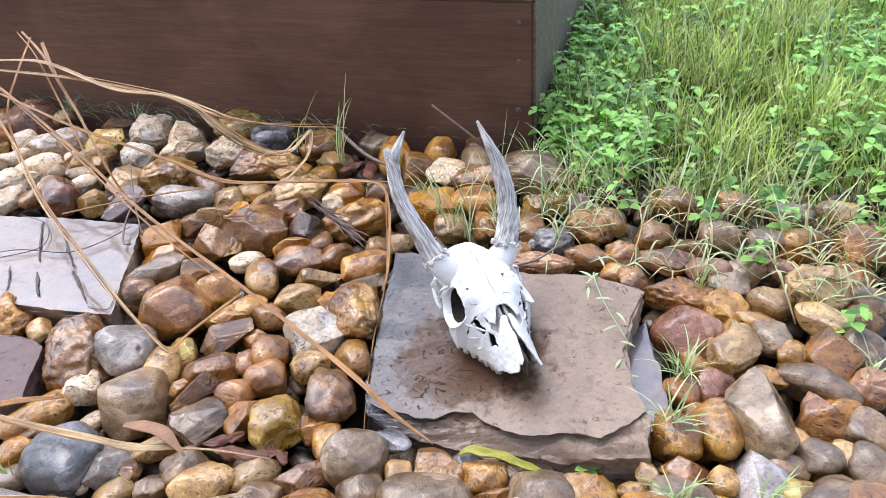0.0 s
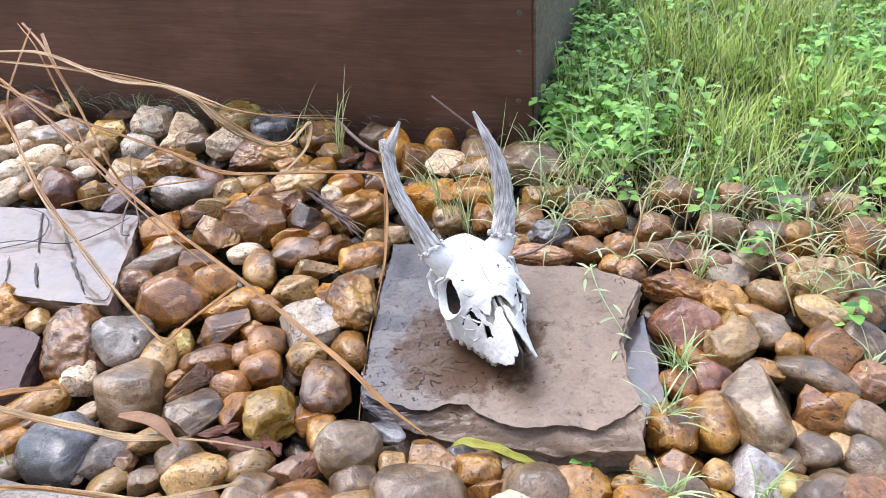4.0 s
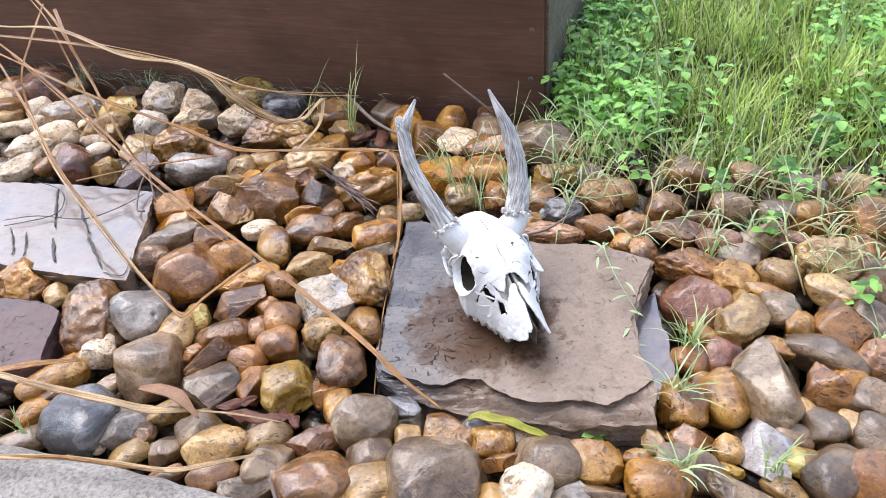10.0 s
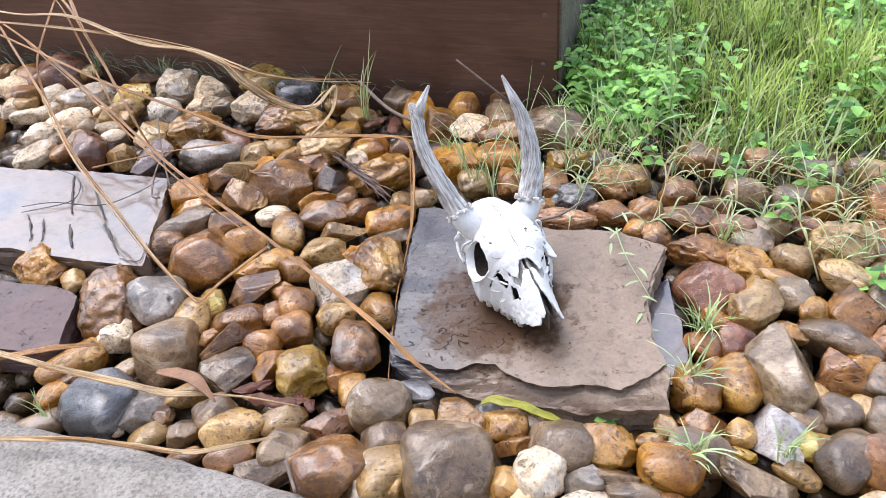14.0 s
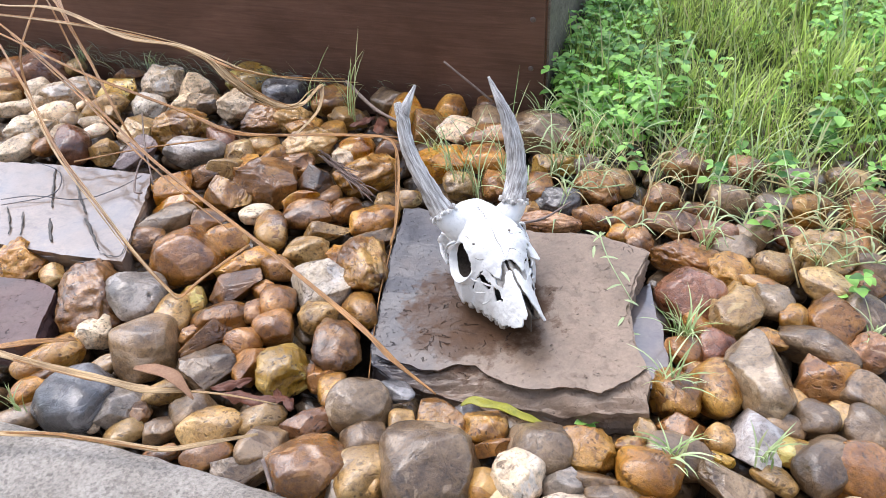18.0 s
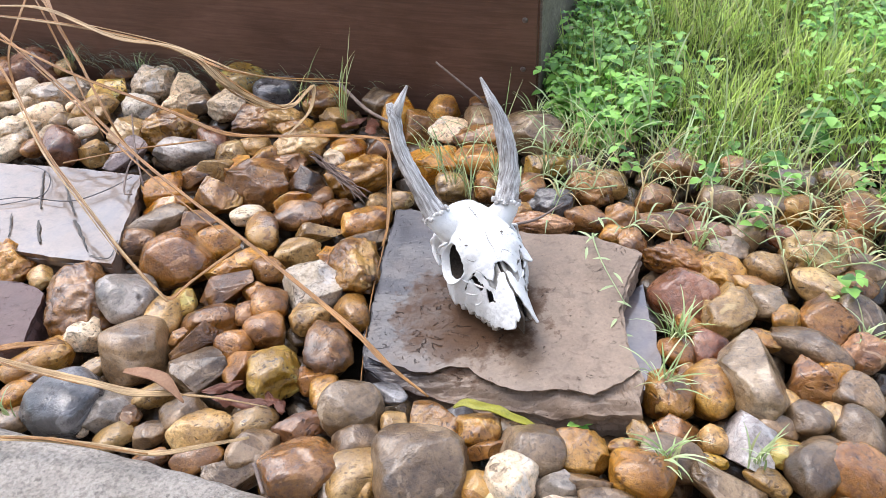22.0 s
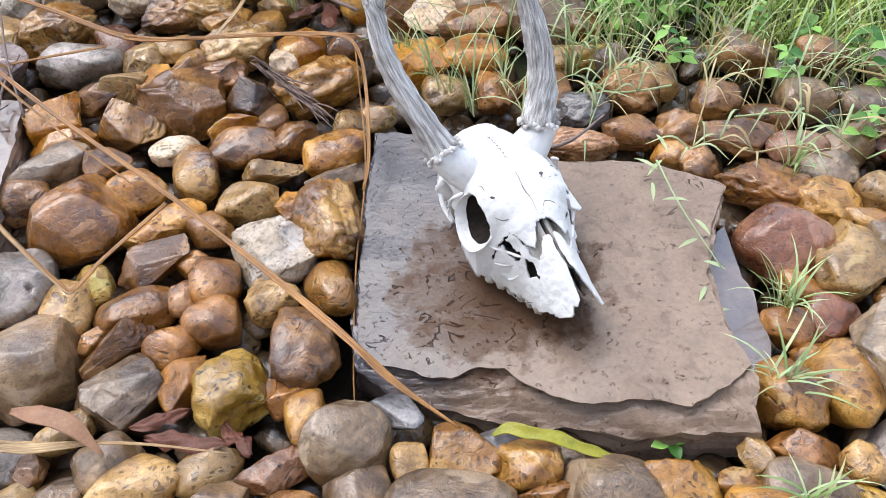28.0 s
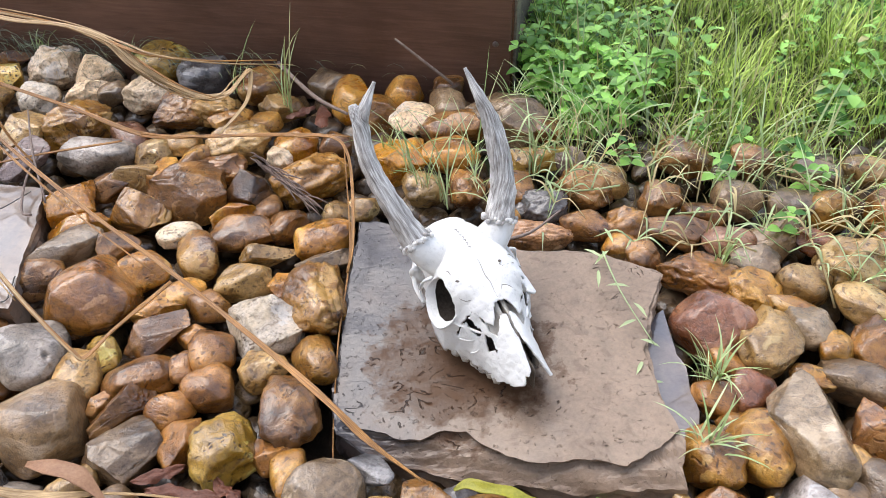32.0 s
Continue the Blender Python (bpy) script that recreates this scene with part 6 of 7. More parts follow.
tagged(add_mesh("dry_stalk", *ribbon([(-0.456, 0.942, 0.203), (-0.424, 0.967, 0.191), (-0.303, 0.995, 0.171), (-0.197, 1.035, 0.133), (-0.111, 1.016, 0.123)], [0.001, 0.0026, 0.002, 0.0008]), pale_straw), "thin dry tan grass stem", "dry grass", "dry grass over the stones")
tagged(add_mesh("dry_stalk", *ribbon([(-0.299, 1.002, 0.174), (-0.193, 1.047, 0.131), (-0.101, 1.025, 0.120), (-0.060, 1.020, 0.111), (-0.011, 1.064, 0.080), (0.067, 1.120, 0.054)], [0.001, 0.0026, 0.002, 0.0008]), pale_straw), "thin dry tan grass stem", "dry grass", "dry grass over the stones")
tagged(add_mesh("dry_stalk", *ribbon([(-0.033, 0.900, 0.086), (0.008, 0.900, 0.083), (0.062, 0.909, 0.083), (0.140, 0.916, 0.088)], [0.001, 0.0026, 0.002, 0.0008]), straw_mat), "thin dry tan grass stem", "dry grass", "dry grass over the stones")
tagged(add_mesh("dry_stalk", *ribbon([(-0.096, 0.904, 0.101), (-0.034, 0.895, 0.087), (0.005, 0.895, 0.084), (0.054, 0.910, 0.081), (0.131, 0.919, 0.085), (0.180, 0.915, 0.090)], [0.001, 0.0026, 0.002, 0.0008]), straw_mat), "thin dry tan grass stem", "dry grass", "dry grass over the stones")
tagged(add_mesh("dry_stalk", *ribbon([(-0.020, 0.895, 0.087), (0.022, 0.903, 0.081), (0.081, 0.911, 0.084), (0.160, 0.926, 0.085), (0.212, 0.924, 0.090)], [0.001, 0.0026, 0.002, 0.0008]), straw_mat), "thin dry tan grass stem", "dry grass", "dry grass over the stones")
tagged(add_mesh("dry_stalk", *ribbon([(-0.467, 1.085, 0.201), (-0.382, 1.022, 0.194), (-0.334, 0.984, 0.160), (-0.281, 0.940, 0.132), (-0.222, 0.888, 0.103), (-0.196, 0.869, 0.072)], [0.001, 0.0026, 0.002, 0.0008]), straw_mat), "thin dry tan grass stem", "dry grass", "dry grass over the stones")
tagged(add_mesh("dry_stalk", *ribbon([(0.008, 0.417, 0.055), (0.060, 0.429, 0.056), (0.112, 0.436, 0.053), (0.161, 0.441, 0.054)], [0.001, 0.0026, 0.002, 0.0008]), straw_mat), "thin dry tan grass stem", "dry grass", "dry grass over the stones")
tagged(add_mesh("dry_stalk", *ribbon([(-0.108, 0.495, 0.061), (-0.071, 0.497, 0.056), (-0.032, 0.495, 0.053), (0.058, 0.487, 0.063)], [0.001, 0.0026, 0.002, 0.0008]), straw_mat), "thin dry tan grass stem", "dry grass", "dry grass over the stones")
tagged(add_mesh("dry_stalk", *ribbon([(-0.119, 1.030, 0.120), (-0.070, 1.009, 0.102), (-0.030, 1.007, 0.079), (0.009, 1.012, 0.063)], [0.001, 0.0026, 0.002, 0.0008]), straw_mat), "thin dry tan grass stem", "dry grass", "dry grass over the stones")
# dark streaks laid just above the left flagstone
add_mesh("drip_mark", *streak([(-0.284, 0.830, 0.0318), (-0.253, 0.788, 0.0318), (-0.222, 0.748, 0.0318)], [0.0011, 0.0033, 0.0028, 0.0011]), streak_mat, bpy.data.objects["flagstone.001"], "dark dirty drip mark")
add_mesh("drip_mark", *streak([(-0.207, 0.726, 0.0318), (-0.194, 0.711, 0.0318), (-0.172, 0.687, 0.0318)], [0.0022, 0.0033, 0.0033, 0.0017]), streak_mat, bpy.data.objects["flagstone.001"], "dark dirty drip mark")
add_mesh("drip_mark", *streak([(-0.239, 0.817, 0.0318), (-0.201, 0.779, 0.0318), (-0.167, 0.748, 0.0318)], [0.0017, 0.0033, 0.0039, 0.0017]), streak_mat, bpy.data.objects["flagstone.001"], "dark dirty drip mark")
add_mesh("drip_mark", *streak([(-0.159, 0.738, 0.0318), (-0.121, 0.705, 0.0318), (-0.101, 0.687, 0.0318)], [0.0022, 0.0039, 0.0022, 0.0006]), streak_mat, bpy.data.objects["flagstone.001"], "dark dirty drip mark")
add_mesh("drip_mark", *streak([(-0.283, 0.734, 0.0318), (-0.256, 0.708, 0.0318), (-0.237, 0.686, 0.0318)], [0.0011, 0.0022, 0.0022, 0.0006]), streak_mat, bpy.data.objects["flagstone.001"], "dark dirty drip mark")
add_mesh("drip_mark", *streak([(-0.253, 0.728, 0.0318), (-0.235, 0.707, 0.0318), (-0.220, 0.687, 0.0318)], [0.0017, 0.0022, 0.0017, 0.0006]), streak_mat, bpy.data.objects["flagstone.001"], "dark dirty drip mark")
add_mesh("drip_mark", *streak([(-0.095, 0.683, 0.0318), (-0.076, 0.680, 0.0318), (-0.066, 0.685, 0.0318), (-0.078, 0.715, 0.0318)], [0.0006, 0.0011, 0.0011, 0.0006]), streak_mat, bpy.data.objects["flagstone.001"], "dark dirty drip mark")

# ---- plants and litter ----


def blades(name, spots, material, label, category, kind="", group="", segs=4):
    """One mesh of arching tapered blades. spots: (x, y, z, length, lean direction, lean, width)."""
    verts, faces = [], []
    for x, y, z, ln, az, lean, wd in spots:
        k = len(verts)
        ca, sa = math.cos(az), math.sin(az)
        out, up, sway = 0.0, 0.0, 0.25 * math.sin(x * 977 + y * 613)
        for i in range(segs):
            u = i / segs
            w = wd * (0.75 + 0.9 * u - 1.5 * u * u) * 0.5
            px, py = x + ca * out - sa * sway * out * u, y + sa * out + ca * sway * out * u
            verts += [(px - sa * w, py + ca * w, z + up), (px + sa * w, py - ca * w, z + up)]
            th = lean * (0.2 + 1.55 * (u + 0.5 / segs))
            out += ln / segs * math.sin(th)
            up += ln / segs * math.cos(th)
            if i:
                j = k + 2 * i
                faces.append((j - 2, j - 1, j + 1, j))
        verts.append((x + ca * out - sa * sway * out, y + sa * out + ca * sway * out, z + up))
        j = k + 2 * segs
        faces.append((j - 2, j - 1, j))
    ob = add_mesh(name, verts, faces, material)
    return tagged(ob, label, category, group, kind)


def lawn_edge(x):
    return 1.17 - 0.135 * min(1, max(0, (x - 0.35) / 0.1)) - 0.03 * math.sin(x * 9)


rng = random.Random(11)
green, tall, thatch, runner = [], [], [], []
while len(green) < 32000:
    x, y = rng.uniform(0.36, 1.4), rng.uniform(0.98, 2.9)
    if rng.random() > 1.35 / (0.35 + (y - 0.75) ** 1.3):
        continue
    if y < lawn_edge(x) + rng.gauss(0.02, 0.03):
        continue
    clump = 0.5 + 0.5 * noise.noise(Vector((x * 7, y * 7, 0)))
    if rng.random() > 0.04 + 1.35 * clump ** 1.3:
        continue
    ln = rng.uniform(0.035, 0.105) * (0.5 + clump) * (0.6 if y < lawn_edge(x) + 0.08 else 1)
    green.append((x, y, -0.005, ln, rng.uniform(0, 6.3), rng.uniform(0.2, 1.05), rng.uniform(0.0012, 0.0032)))
blades("lawn_grass", green, grass_green, "fresh green wet lawn grass of mixed lengths", "grass", "stuff")
for _ in range(800):
    x, y = rng.uniform(0.37, 1.35), rng.uniform(1.06, 2.5)
    if noise.noise(Vector((x * 5, y * 5, 9))) < -0.05:
        continue
    tall.append((x, y, 0.0, rng.uniform(0.09, 0.19), rng.uniform(0, 6.3), rng.uniform(0.15, 0.85), rng.uniform(0.0018, 0.0048)))
blades("tall_grass", tall, tuft_green, "taller pale green grass blades in the lawn", "grass", "stuff")
for _ in range(420):
    x = rng.uniform(0.42, 1.3)
    y = lawn_edge(x) + rng.gauss(-0.05, 0.045)
    if y > 0.84:
        thatch.append((x, y, rng.uniform(0.0, 0.03), rng.uniform(0.04, 0.11), rng.uniform(0, 6.3), rng.uniform(0.7, 1.2), rng.uniform(0.0010, 0.0020)))
blades("dry_thatch", thatch, dry_grass, "thin dry straw-coloured grass at the lawn edge", "dry grass", "stuff", segs=6)
for _ in range(42):
    # creeping tussocks, their blades arching out over the stones
    cx = rng.uniform(0.40, 1.25)
    cy = lawn_edge(cx) + rng.gauss(-0.035, 0.045)
    if cy < 0.86 or (cx < 0.5 and cy < 0.97):
        continue
    for _ in range(rng.randint(7, 16)):
        runner.append((cx + rng.gauss(0, 0.012), cy + rng.gauss(0, 0.010), 0.012, rng.uniform(0.05, 0.12), rng.uniform(0, 6.3), rng.uniform(0.45, 1.15), rng.uniform(0.0014, 0.0030)))
blades("edge_grass", runner, tuft_green, "sparse green grass creeping over the stones", "grass", "stuff", segs=6)


def leaf_verts(c, az, tilt, ln, wd):
    """A small oval leaf with a folded midrib."""
    ca, sa = math.cos(az), math.sin(az)
    out = []
    for u, w in ((0, 0), (0.25, 0.8), (0.55, 1.0), (0.82, 0.55), (1, 0)):
        for e in ((0,) if w == 0 else (-1, 0, 1)):
            lx, ly = u * ln, e * w * wd / 2
            lz = abs(e) * w * wd * 0.18 + math.sin(tilt) * lx - 0.35 * ln * u * u
            out.append((c[0] + ca * lx - sa * ly, c[1] + sa * lx + ca * ly, c[2] + lz))
    return out


LEAF_F = [(0, 1, 2), (0, 2, 3), (1, 4, 5, 2), (2, 5, 6, 3), (4, 7, 8, 5), (5, 8, 9, 6), (7, 10, 8), (8, 10, 9)]


def leaves(name, spots, material, label, category, kind="", group=""):
    verts, faces = [], []
    for c, az, tilt, ln, wd in spots:
        k = len(verts)
        verts += leaf_verts(c, az, tilt, ln, wd)
        faces += [tuple(k + i for i in f) for f in LEAF_F]
    return tagged(add_mesh(name, verts, faces, material), label, category, group, kind)


def weed_plant(x, y, z, height, r, size):
    """Leaves in pairs up a short stem."""
    out = []
    lean, way = r.uniform(0, 0.4), r.uniform(0, 6.3)
    pairs = r.randint(2, 4)
    for k in range(pairs):
        u = (k + 1) / pairs
        c = (x + lean * height * u * math.cos(way), y + lean * height * u * math.sin(way), z + height * u)
        a0 = k * 1.57 + r.uniform(0, 0.6)
        for q in range(2 + (k == pairs - 1)):
            ln = size * r.uniform(0.7, 1.15) * (0.75 + 0.25 * (k < pairs - 1))
            out.append((c, a0 + q * (3.14 if k < pairs - 1 else 2.09) + r.uniform(-0.3, 0.3), r.uniform(-0.1, 0.6), ln, ln * r.uniform(0.6, 0.85)))
    return out


weed = []
plants = 0
while plants < 2100:
    x, y = rng.uniform(0.355, 1.35), rng.uniform(1.0, 2.4)
    if y < lawn_edge(x) + 0.01:
        continue
    near_box = 1.2 * math.exp(-((x - 0.36) / 0.12) ** 2) * (1.0 if y < 1.5 else 0.5)
    right = 0.7 * min(1, max(0, (x - 0.72) / 0.2)) * (1.0 if y < 1.55 else 0.45)
    patch = 0.5 * max(0, noise.noise(Vector((x * 4, y * 4, 3))))
    if rng.random() > near_box + right + patch + 0.04:
        continue
    plants += 1
    weed += weed_plant(x, y, 0.0, rng.uniform(0.025, 0.09), rng, rng.uniform(0.013, 0.025))
leaves("low_weeds", weed, weed_green, "low broad-leaved green weeds in the lawn", "weeds", "stuff")
for k, (x, y, z, hgt) in enumerate(((0.655, 0.905, 0.02, 0.05), (0.775, 0.985, 0.02, 0.06), (0.74, 0.80, 0.03, 0.04), (0.60, 0.985, 0.02, 0.045), (0.50, 1.0, 0.02, 0.05), (0.83, 0.93, 0.02, 0.06), (0.70, 0.985, 0.02, 0.05))):
    leaves("weed_plant", weed_plant(x, y, z, hgt, random.Random(k + 40), 0.02) + weed_plant(x + 0.012, y + 0.008, z, hgt * 0.7, random.Random(k + 60), 0.018), weed_green, "small leafy green weed growing among the stones", "weed", group="weeds among the stones")
# a slender sprig that leans over the flagstone
sprig = [((0.497 + 0.004 * k * (1 if k > 3 else -1), 0.835 - 0.016 * k, 0.062 + 0.006 * k - 0.0009 * k * k), 2.0 + 1.9 * (k % 2) * (1 if k % 2 else -1) + 0.3 * k, 0.3, 0.024 - 0.001 * k, 0.0035) for k in range(10)]
plant = tagged(empty("grass_sprig"), "slender green grass sprig leaning over the flagstone", "grass sprig")
for place, az, tilt, ln, wd in sprig:
    add_mesh("leaf", leaf_verts(place, az, tilt, ln, wd), LEAF_F, tuft_green, plant)
add_mesh("stem", *tube([(0.492, 0.842, 0.04), (0.488, 0.80, 0.080), (0.505, 0.75, 0.085), (0.535, 0.705, 0.075)], [0.0009, 0.0008, 0.0005], 5, 4), tuft_green, plant)


def tuft(x, y, z, count, ln, spread, seed, width=0.0021, category="grass tuft", az0=0.0, arc=6.3):
    r = random.Random(seed)
    spots = []
    for _ in range(int(count * 1.3)):
        spots.append((x + r.gauss(0, 0.004), y + r.gauss(0, 0.004), z, 0.8 * ln * r.uniform(0.5, 1.1), az0 + r.uniform(0, arc), spread * r.uniform(0.5, 1.15), width * r.uniform(0.7, 1.2)))
    return blades("grass_tuft", spots, tuft_green, "small green grass tuft growing between the stones", "grass tuft", group="grass tufts", segs=6)


tuft(0.588, 0.712, 0.030, 26, 0.075, 0.85, 1)
tuft(0.580, 0.640, 0.035, 16, 0.070, 1.05, 2)
tuft(0.590, 0.560, 0.040, 14, 0.060, 1.15, 3)
tuft(0.077, 1.062, 0.020, 7, 0.19, 0.55, 4, 0.0026)
tuft(-0.007, 1.095, 0.020, 5, 0.13, 0.6, 5, 0.0022)
tuft(0.316, 0.921, 0.015, 9, 0.17, 0.75, 6)
tuft(0.262, 0.965, 0.020, 7, 0.15, 0.85, 31)
tuft(0.335, 0.985, 0.020, 8, 0.17, 0.8, 32)
tuft(0.405, 0.985, 0.020, 7, 0.13, 0.95, 33)
tuft(0.425, 0.935, 0.020, 6, 0.10, 1.05, 34)
tuft(0.372, 0.905, 0.020, 6, 0.09, 1.0, 35)
tuft(0.288, 0.935, 0.015, 8, 0.16, 0.7, 26)
tuft(0.345, 0.95, 0.015, 8, 0.06, 0.9, 27)
tuft(0.662, 0.579, 0.040, 13, 0.055, 0.8, 7)
tuft(0.651, 0.915, 0.020, 16, 0.06, 0.9, 8)
tuft(0.231, 1.001, 0.020, 8, 0.07, 0.8, 9, 0.002)
tuft(-0.013, 0.455, 0.035, 8, 0.05, 0.6, 10, 0.002)
tuft(0.720, 0.845, 0.030, 14, 0.07, 0.9, 12)
tuft(0.60, 0.86, 0.035, 12, 0.06, 1.0, 13)
tuft(0.76, 0.75, 0.03, 12, 0.06, 1.0, 14)
tuft(0.36, 1.12, 0.02, 9, 0.08, 0.9, 15, 0.002)
tuft(-0.20, 1.16, 0.02, 14, 0.05, 1.0, 16, 0.0016)
tuft(-0.35, 1.16, 0.02, 14, 0.05, 1.0, 17, 0.0016)
tuft(-0.50, 1.16, 0.02, 14, 0.05, 1.0, 18, 0.0016)



def grass_runner(x, y, az, length, seed):
    """A creeping stem over the stones with short arching blades along it."""
    r = random.Random(seed)
    ob = tagged(empty("grass_runner", x, y, 0.0), "thin pale creeping grass stem lying over the stones", "grass runner", "grass runners")
    line, turn = [], az
    px, py = 0.0, 0.0
    steps = max(4, int(length / 0.03))
    for i in range(steps + 1):
        line.append(Vector((px, py, 0.052 + 0.012 * math.sin(i * 1.7 + seed) - (0.012 if i in (0, steps) else 0))))
        turn += r.gauss(0, 0.28)
        px += 0.03 * math.cos(turn)
        py += 0.03 * math.sin(turn)
    add_mesh("stem", *tube(line, [0.0011, 0.0009, 0.0005], 5, 4), dry_grass if seed % 2 else tuft_green, ob)
    for i in range(1, steps + 1):
        for _ in range(r.randint(1, 3)):
            p, a, ln, ben = line[i], r.uniform(0, 6.3), r.uniform(0.022, 0.055), r.uniform(0.3, 1.1)
            way = Vector((math.cos(a), math.sin(a), 0))
            blade = [p, p + way * ln * 0.4 + Vector((0, 0, ln * 0.35)), p + way * ln * (0.75 + 0.2 * ben) + Vector((0, 0, ln * (0.42 - 0.4 * ben)))]
            add_mesh("blade", *ribbon(blade, [0.0016, 0.0021, 0.0004], 4, r.uniform(-0.6, 0.6), 0.2, 0.00015), tuft_green if r.random() < 0.65 else dry_grass, ob)


for k, (x, y, az, length) in enumerate(((0.47, 0.985, -100, 0.12), (0.53, 0.99, -75, 0.14), (0.60, 0.99, -95, 0.13), (0.66, 0.985, -60, 0.15), (0.72, 0.97, -100, 0.14), (0.78, 0.96, -85, 0.16), (0.56, 0.93, -20, 0.12), (0.66, 0.90, 10, 0.12), (0.74, 0.85, -40, 0.10), (0.63, 0.86, 170, 0.09), (0.50, 0.94, 200, 0.10), (0.80, 0.88, 190, 0.12), (0.43, 1.02, -120, 0.10), (0.70, 0.82, 160, 0.08))):
    grass_runner(x, y, radians(az), length, 300 + k)

foot = []
for _ in range(600):
    x = rng.uniform(-1.2, 0.30) if _ % 6 == 0 else rng.uniform(-1.2, 0.0)
    foot.append((x, BOARD_Y - rng.uniform(0.006, 0.05), rng.uniform(0.005, 0.03), rng.uniform(0.03, 0.075) * (1 if x < -0.15 else 0.6), rng.choice((0, 3.14)) + rng.uniform(-0.6, 0.6), rng.uniform(1.2, 1.6), rng.uniform(0.0008, 0.0014)))
blades("board_foot_litter", foot, foot_green, "tangle of thin grey-green stems along the planter foot", "dry grass", "stuff")
# yellowing leaf at the foot of the flagstone
tagged(add_mesh("fallen_leaf", *ribbon([(0.397, 0.574, 0.031), (0.407, 0.578, 0.035), (0.420, 0.577, 0.037), (0.433, 0.576, 0.037), (0.446, 0.575, 0.036), (0.460, 0.573, 0.034), (0.474, 0.571, 0.032), (0.488, 0.570, 0.031)], [0.002, 0.0075, 0.0095, 0.0075, 0.0095, 0.0065, 0.0075, 0.004, 0.001], 7, 0.35, 0.6), yellow_leaf), "curled yellow-green fallen leaf below the flagstone", "leaf", "fallen leaves")
tagged(add_mesh("fallen_leaf", *ribbon([(0.075, 0.523, 0.046), (0.100, 0.520, 0.052), (0.125, 0.519, 0.050), (0.150, 0.508, 0.040)], [0.004, 0.014, 0.013, 0.002], 5, 0.5, 0.5), dead_leaf), "curled brown dead leaf on the stones", "leaf", "fallen leaves")
leaves("clover_sprig", [((0.513, 0.600, 0.012), a0, 0.5, 0.014, 0.009) for a0 in (0.4, 1.6, 2.8, 3.6, 5.2)], weed_green, "tiny green sprig under the flagstone", "weed")
for k, (bx, by, bz, ln, wd, az) in enumerate(((0.134, 1.036, 0.030, 0.055, 0.022, -70), (0.192, 0.533, 0.022, 0.060, 0.015, 3), (0.165, 0.547, 0.018, 0.042, 0.013, 30), (0.225, 0.543, 0.018, 0.036, 0.013, -30), (0.10, 1.05, 0.025, 0.04, 0.014, 40))):
    GX, GY, sheet, sheet_f = 24, 8, [], []
    for face in (1, -1):
        for i in range(GX + 1):
            for j in range(GY + 1):
                u, w = i / GX - 0.5, j / GY - 0.5
                taper = (1 - (2 * abs(u)) ** 3 * 0.75) * (0.85 + 0.5 * noise.noise(Vector((u * 7, k * 3, 1))))
                y = w * wd * taper
                edge = 1 if 0 < i < GX and 0 < j < GY else 0
                sheet.append((u * ln + 0.003 * noise.noise(Vector((w * 6, k, 5))), y + 0.003 * noise.noise(Vector((u * 3, k, 9))), 0.004 - 40 * y * y + 0.003 * noise.noise(Vector((u * 4, w * 3, k))) + 0.0006 * noise.noise(Vector((u * 9, w * 12, k))) + face * 0.0008 * edge))
    half = (GX + 1) * (GY + 1)
    for i in range(GX):
        for j in range(GY):
            q = i * (GY + 1) + j
            sheet_f += [(q, q + GY + 1, q + GY + 2, q + 1), (half + q, half + q + 1, half + q + GY + 2, half + q + GY + 1)]
    ob = tagged(add_mesh("bark_piece", sheet, sheet_f, bark_mat), "reddish brown curled flake of wet bark between stones", "bark", "bark pieces")
    ob.matrix_basis = pose(bx, by, bz, 6, -5, az)
# a withered seed head
head_mat = plain_mat("withered_brown_husk", (0.07, 0.045, 0.035), (0.3, 0.21, 0.17), 200.0, 0.7)
head = tagged(empty("withered_seed_head", 0.13, 0.895, 0.045), "withered brown grass seed head lying on the stones", "seed head")
for k in range(60):
    r = random.Random(k)
    u = r.random() ** 0.8
    c = Vector((-0.046, 0.031, 0.004)).lerp(Vector((0.044, -0.026, -0.006)), u) + Vector((r.gauss(0, 0.0022), r.gauss(0, 0.0022), r.gauss(0.004, 0.002)))
    e = c + Vector((0.032, -0.020, -0.002)) * r.uniform(0.5, 1.0) + Vector((r.gauss(0, 0.0045), r.gauss(0, 0.0045), r.gauss(0.0, 0.003)))
    v, f = tube([c, (c + e) / 2 + Vector((0, 0, 0.002)), e], [0.0007, 0.0011, 0.0004], 4, 2)
    add_mesh("seed_bristle", v, f, head_mat, head)

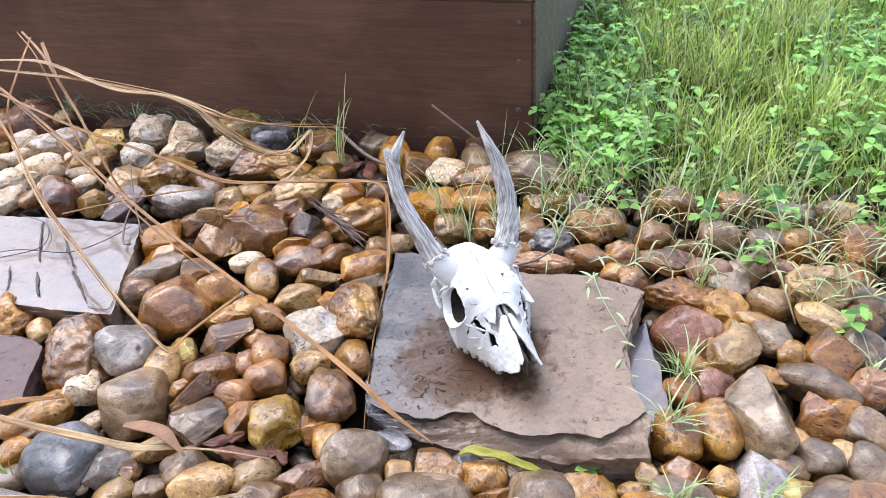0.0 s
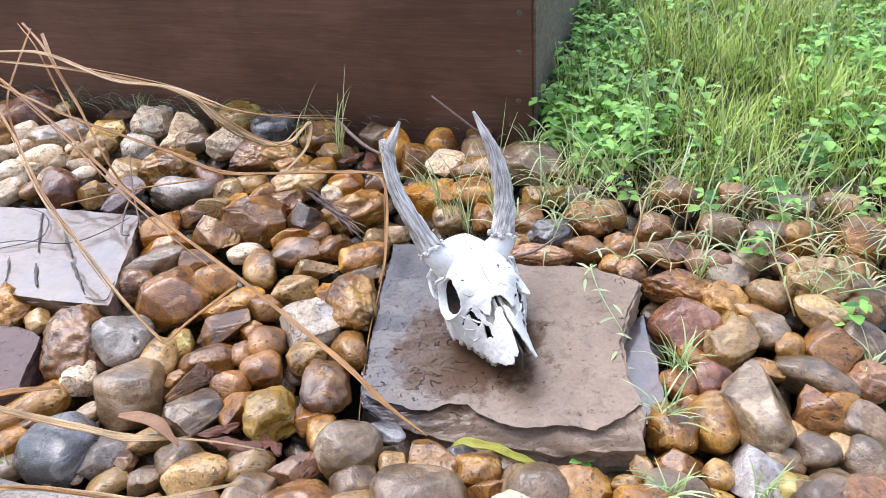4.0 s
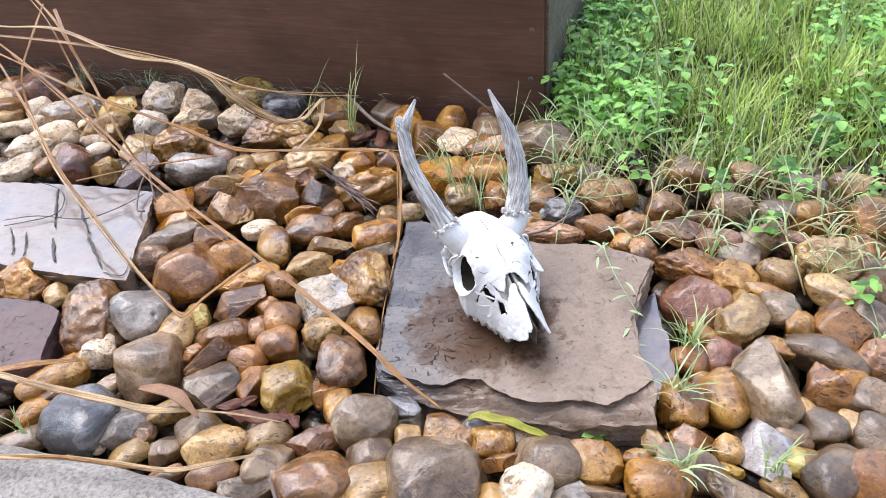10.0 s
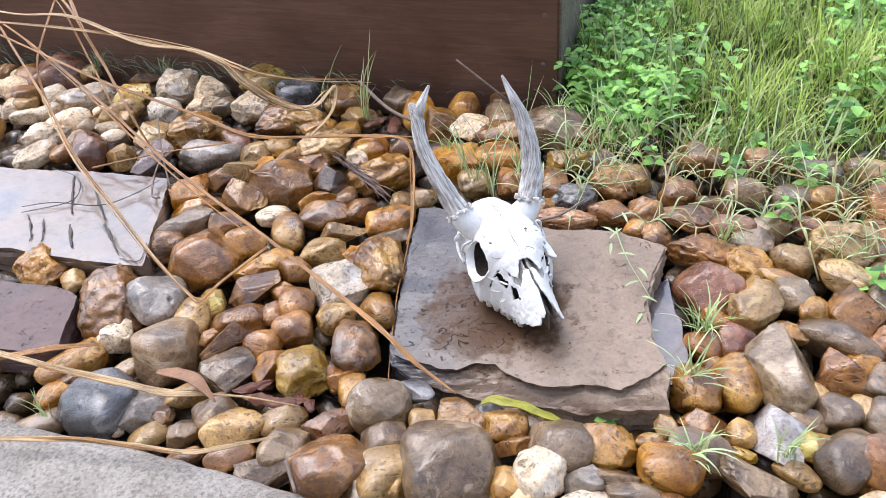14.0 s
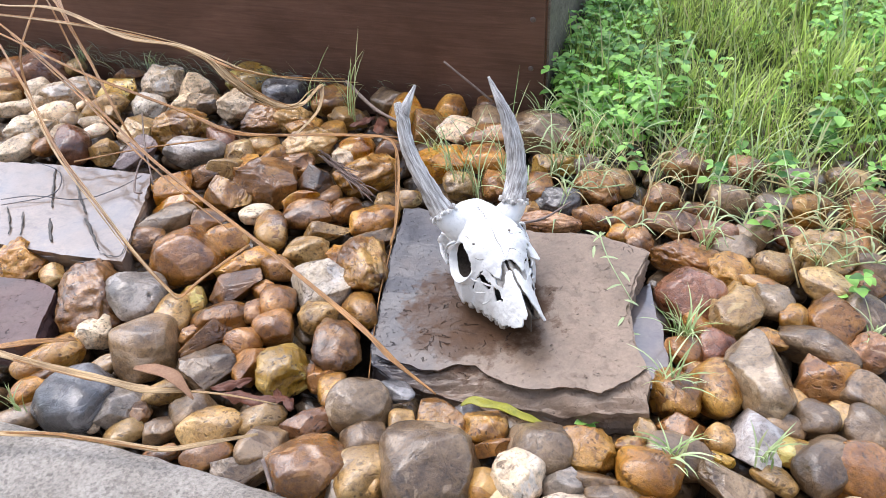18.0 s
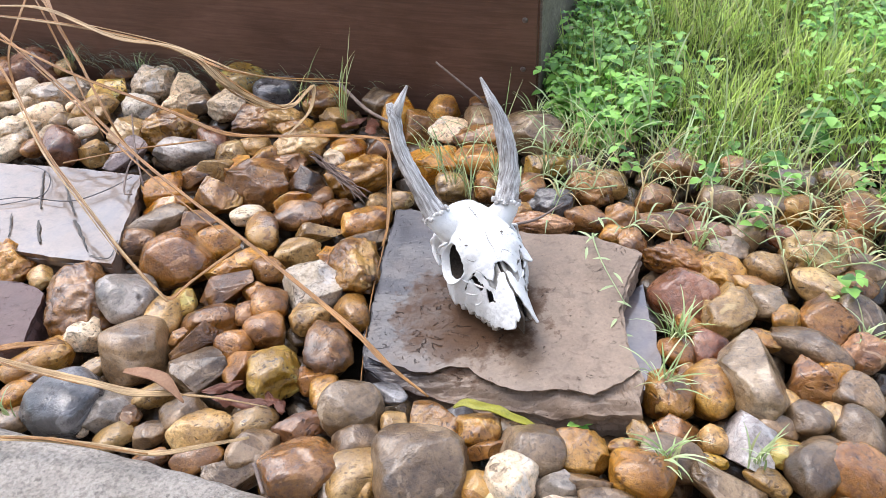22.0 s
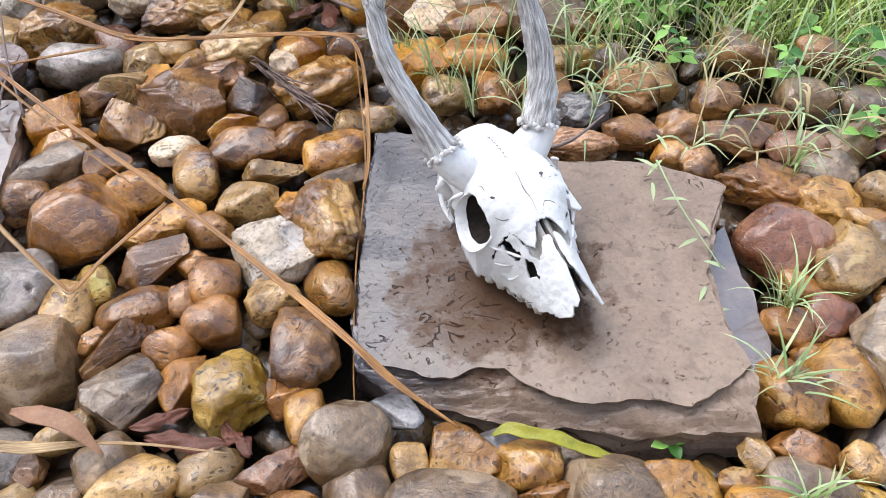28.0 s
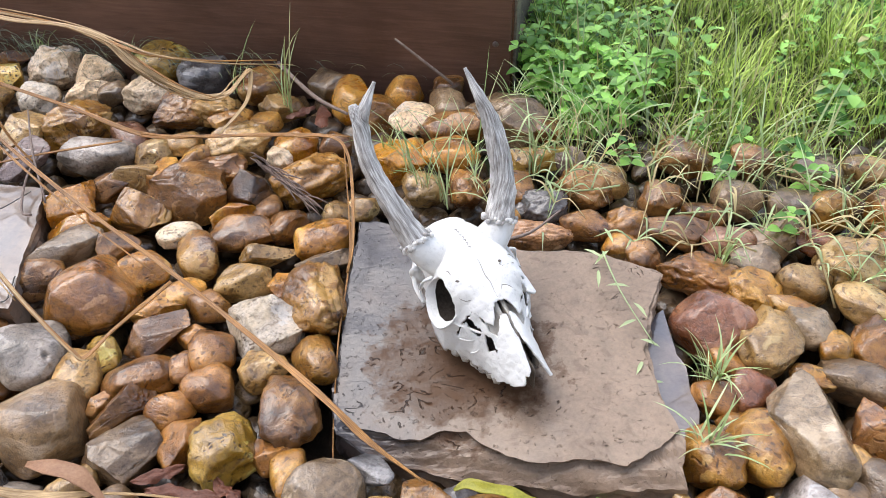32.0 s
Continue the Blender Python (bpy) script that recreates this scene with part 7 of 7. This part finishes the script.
# ---- pebbles filling the gaps below ----
SMALL = bmesh.new()
bmesh.ops.create_icosphere(SMALL, subdivisions=3, radius=1.0)
CHIP = bmesh.new()
bmesh.ops.create_icosphere(CHIP, subdivisions=2, radius=1.0)
CHIP_V = [v.co.copy() for v in CHIP.verts]
CHIP_F = [tuple(v.index for v in f.verts) for f in CHIP.faces]
CHIP.free()
SM_V = [v.co.copy() for v in SMALL.verts]
SM_F = [tuple(v.index for v in f.verts) for f in SMALL.faces]
SMALL.free()
rng = random.Random(5)
verts, faces = [], []
yy = 0.46
while yy < 1.19:
    xx = -1.3
    while xx < 1.25:
        x, y = xx + rng.uniform(-0.012, 0.012), yy + rng.uniform(-0.012, 0.012)
        xx += 0.034
        a, b, c = rng.uniform(0.014, 0.028), rng.uniform(0.012, 0.022), rng.uniform(0.010, 0.017)
        az, off = rng.uniform(0, 6.3), Vector((rng.uniform(0, 50), rng.uniform(0, 50), 0))
        if 0.25 < x < 0.56 and 0.6 < y < 0.84 or y > 1.17:
            continue
        k = len(verts)
        ca, sa = math.cos(az), math.sin(az)
        z = -0.020 + rng.uniform(-0.008, 0.006) + 0.02 * max(0, min(1, (x - 0.3) / 0.4))
        for u in SM_V:
            g = 1 + 0.3 * noise.noise(u * 1.2 + off)
            verts.append((x + (u.x * a * ca - u.y * b * sa) * g, y + (u.x * a * sa + u.y * b * ca) * g, z + u.z * c * g))
        faces += [tuple(k + i for i in f) for f in SM_F]
    yy += 0.034
tagged(add_mesh("gravel", verts, faces, pebble_fill), "small wet brown pebbles filling the gaps between stones", "gravel", kind="stuff")

# coarse chips on the planter's soil
rng = random.Random(8)
verts, faces = [], []
for _ in range(900):
    x, y = rng.uniform(-1.1, 0.305), BOARD_Y + 0.045 + 0.33 * rng.random() ** 1.5
    a, az, k = rng.uniform(0.005, 0.013), rng.uniform(0, 6.3), len(verts)
    off = Vector((rng.uniform(0, 50), rng.uniform(0, 50), 0))
    for u in CHIP_V:
        g = a * (1 + 0.5 * noise.noise(u * 1.5 + off))
        verts.append((x + 0.8 + g * (u.x * math.cos(az) - 0.7 * u.y * math.sin(az)), y - BOARD_Y + g * (u.x * math.sin(az) + 0.7 * u.y * math.cos(az)), 0.2 + 0.6 * g * u.z))
    faces += [tuple(k + i for i in f) for f in CHIP_F]
add_mesh("mulch_chips", verts, faces, mulch_mat, bed, "dark wet mulch chips", smooth=False)
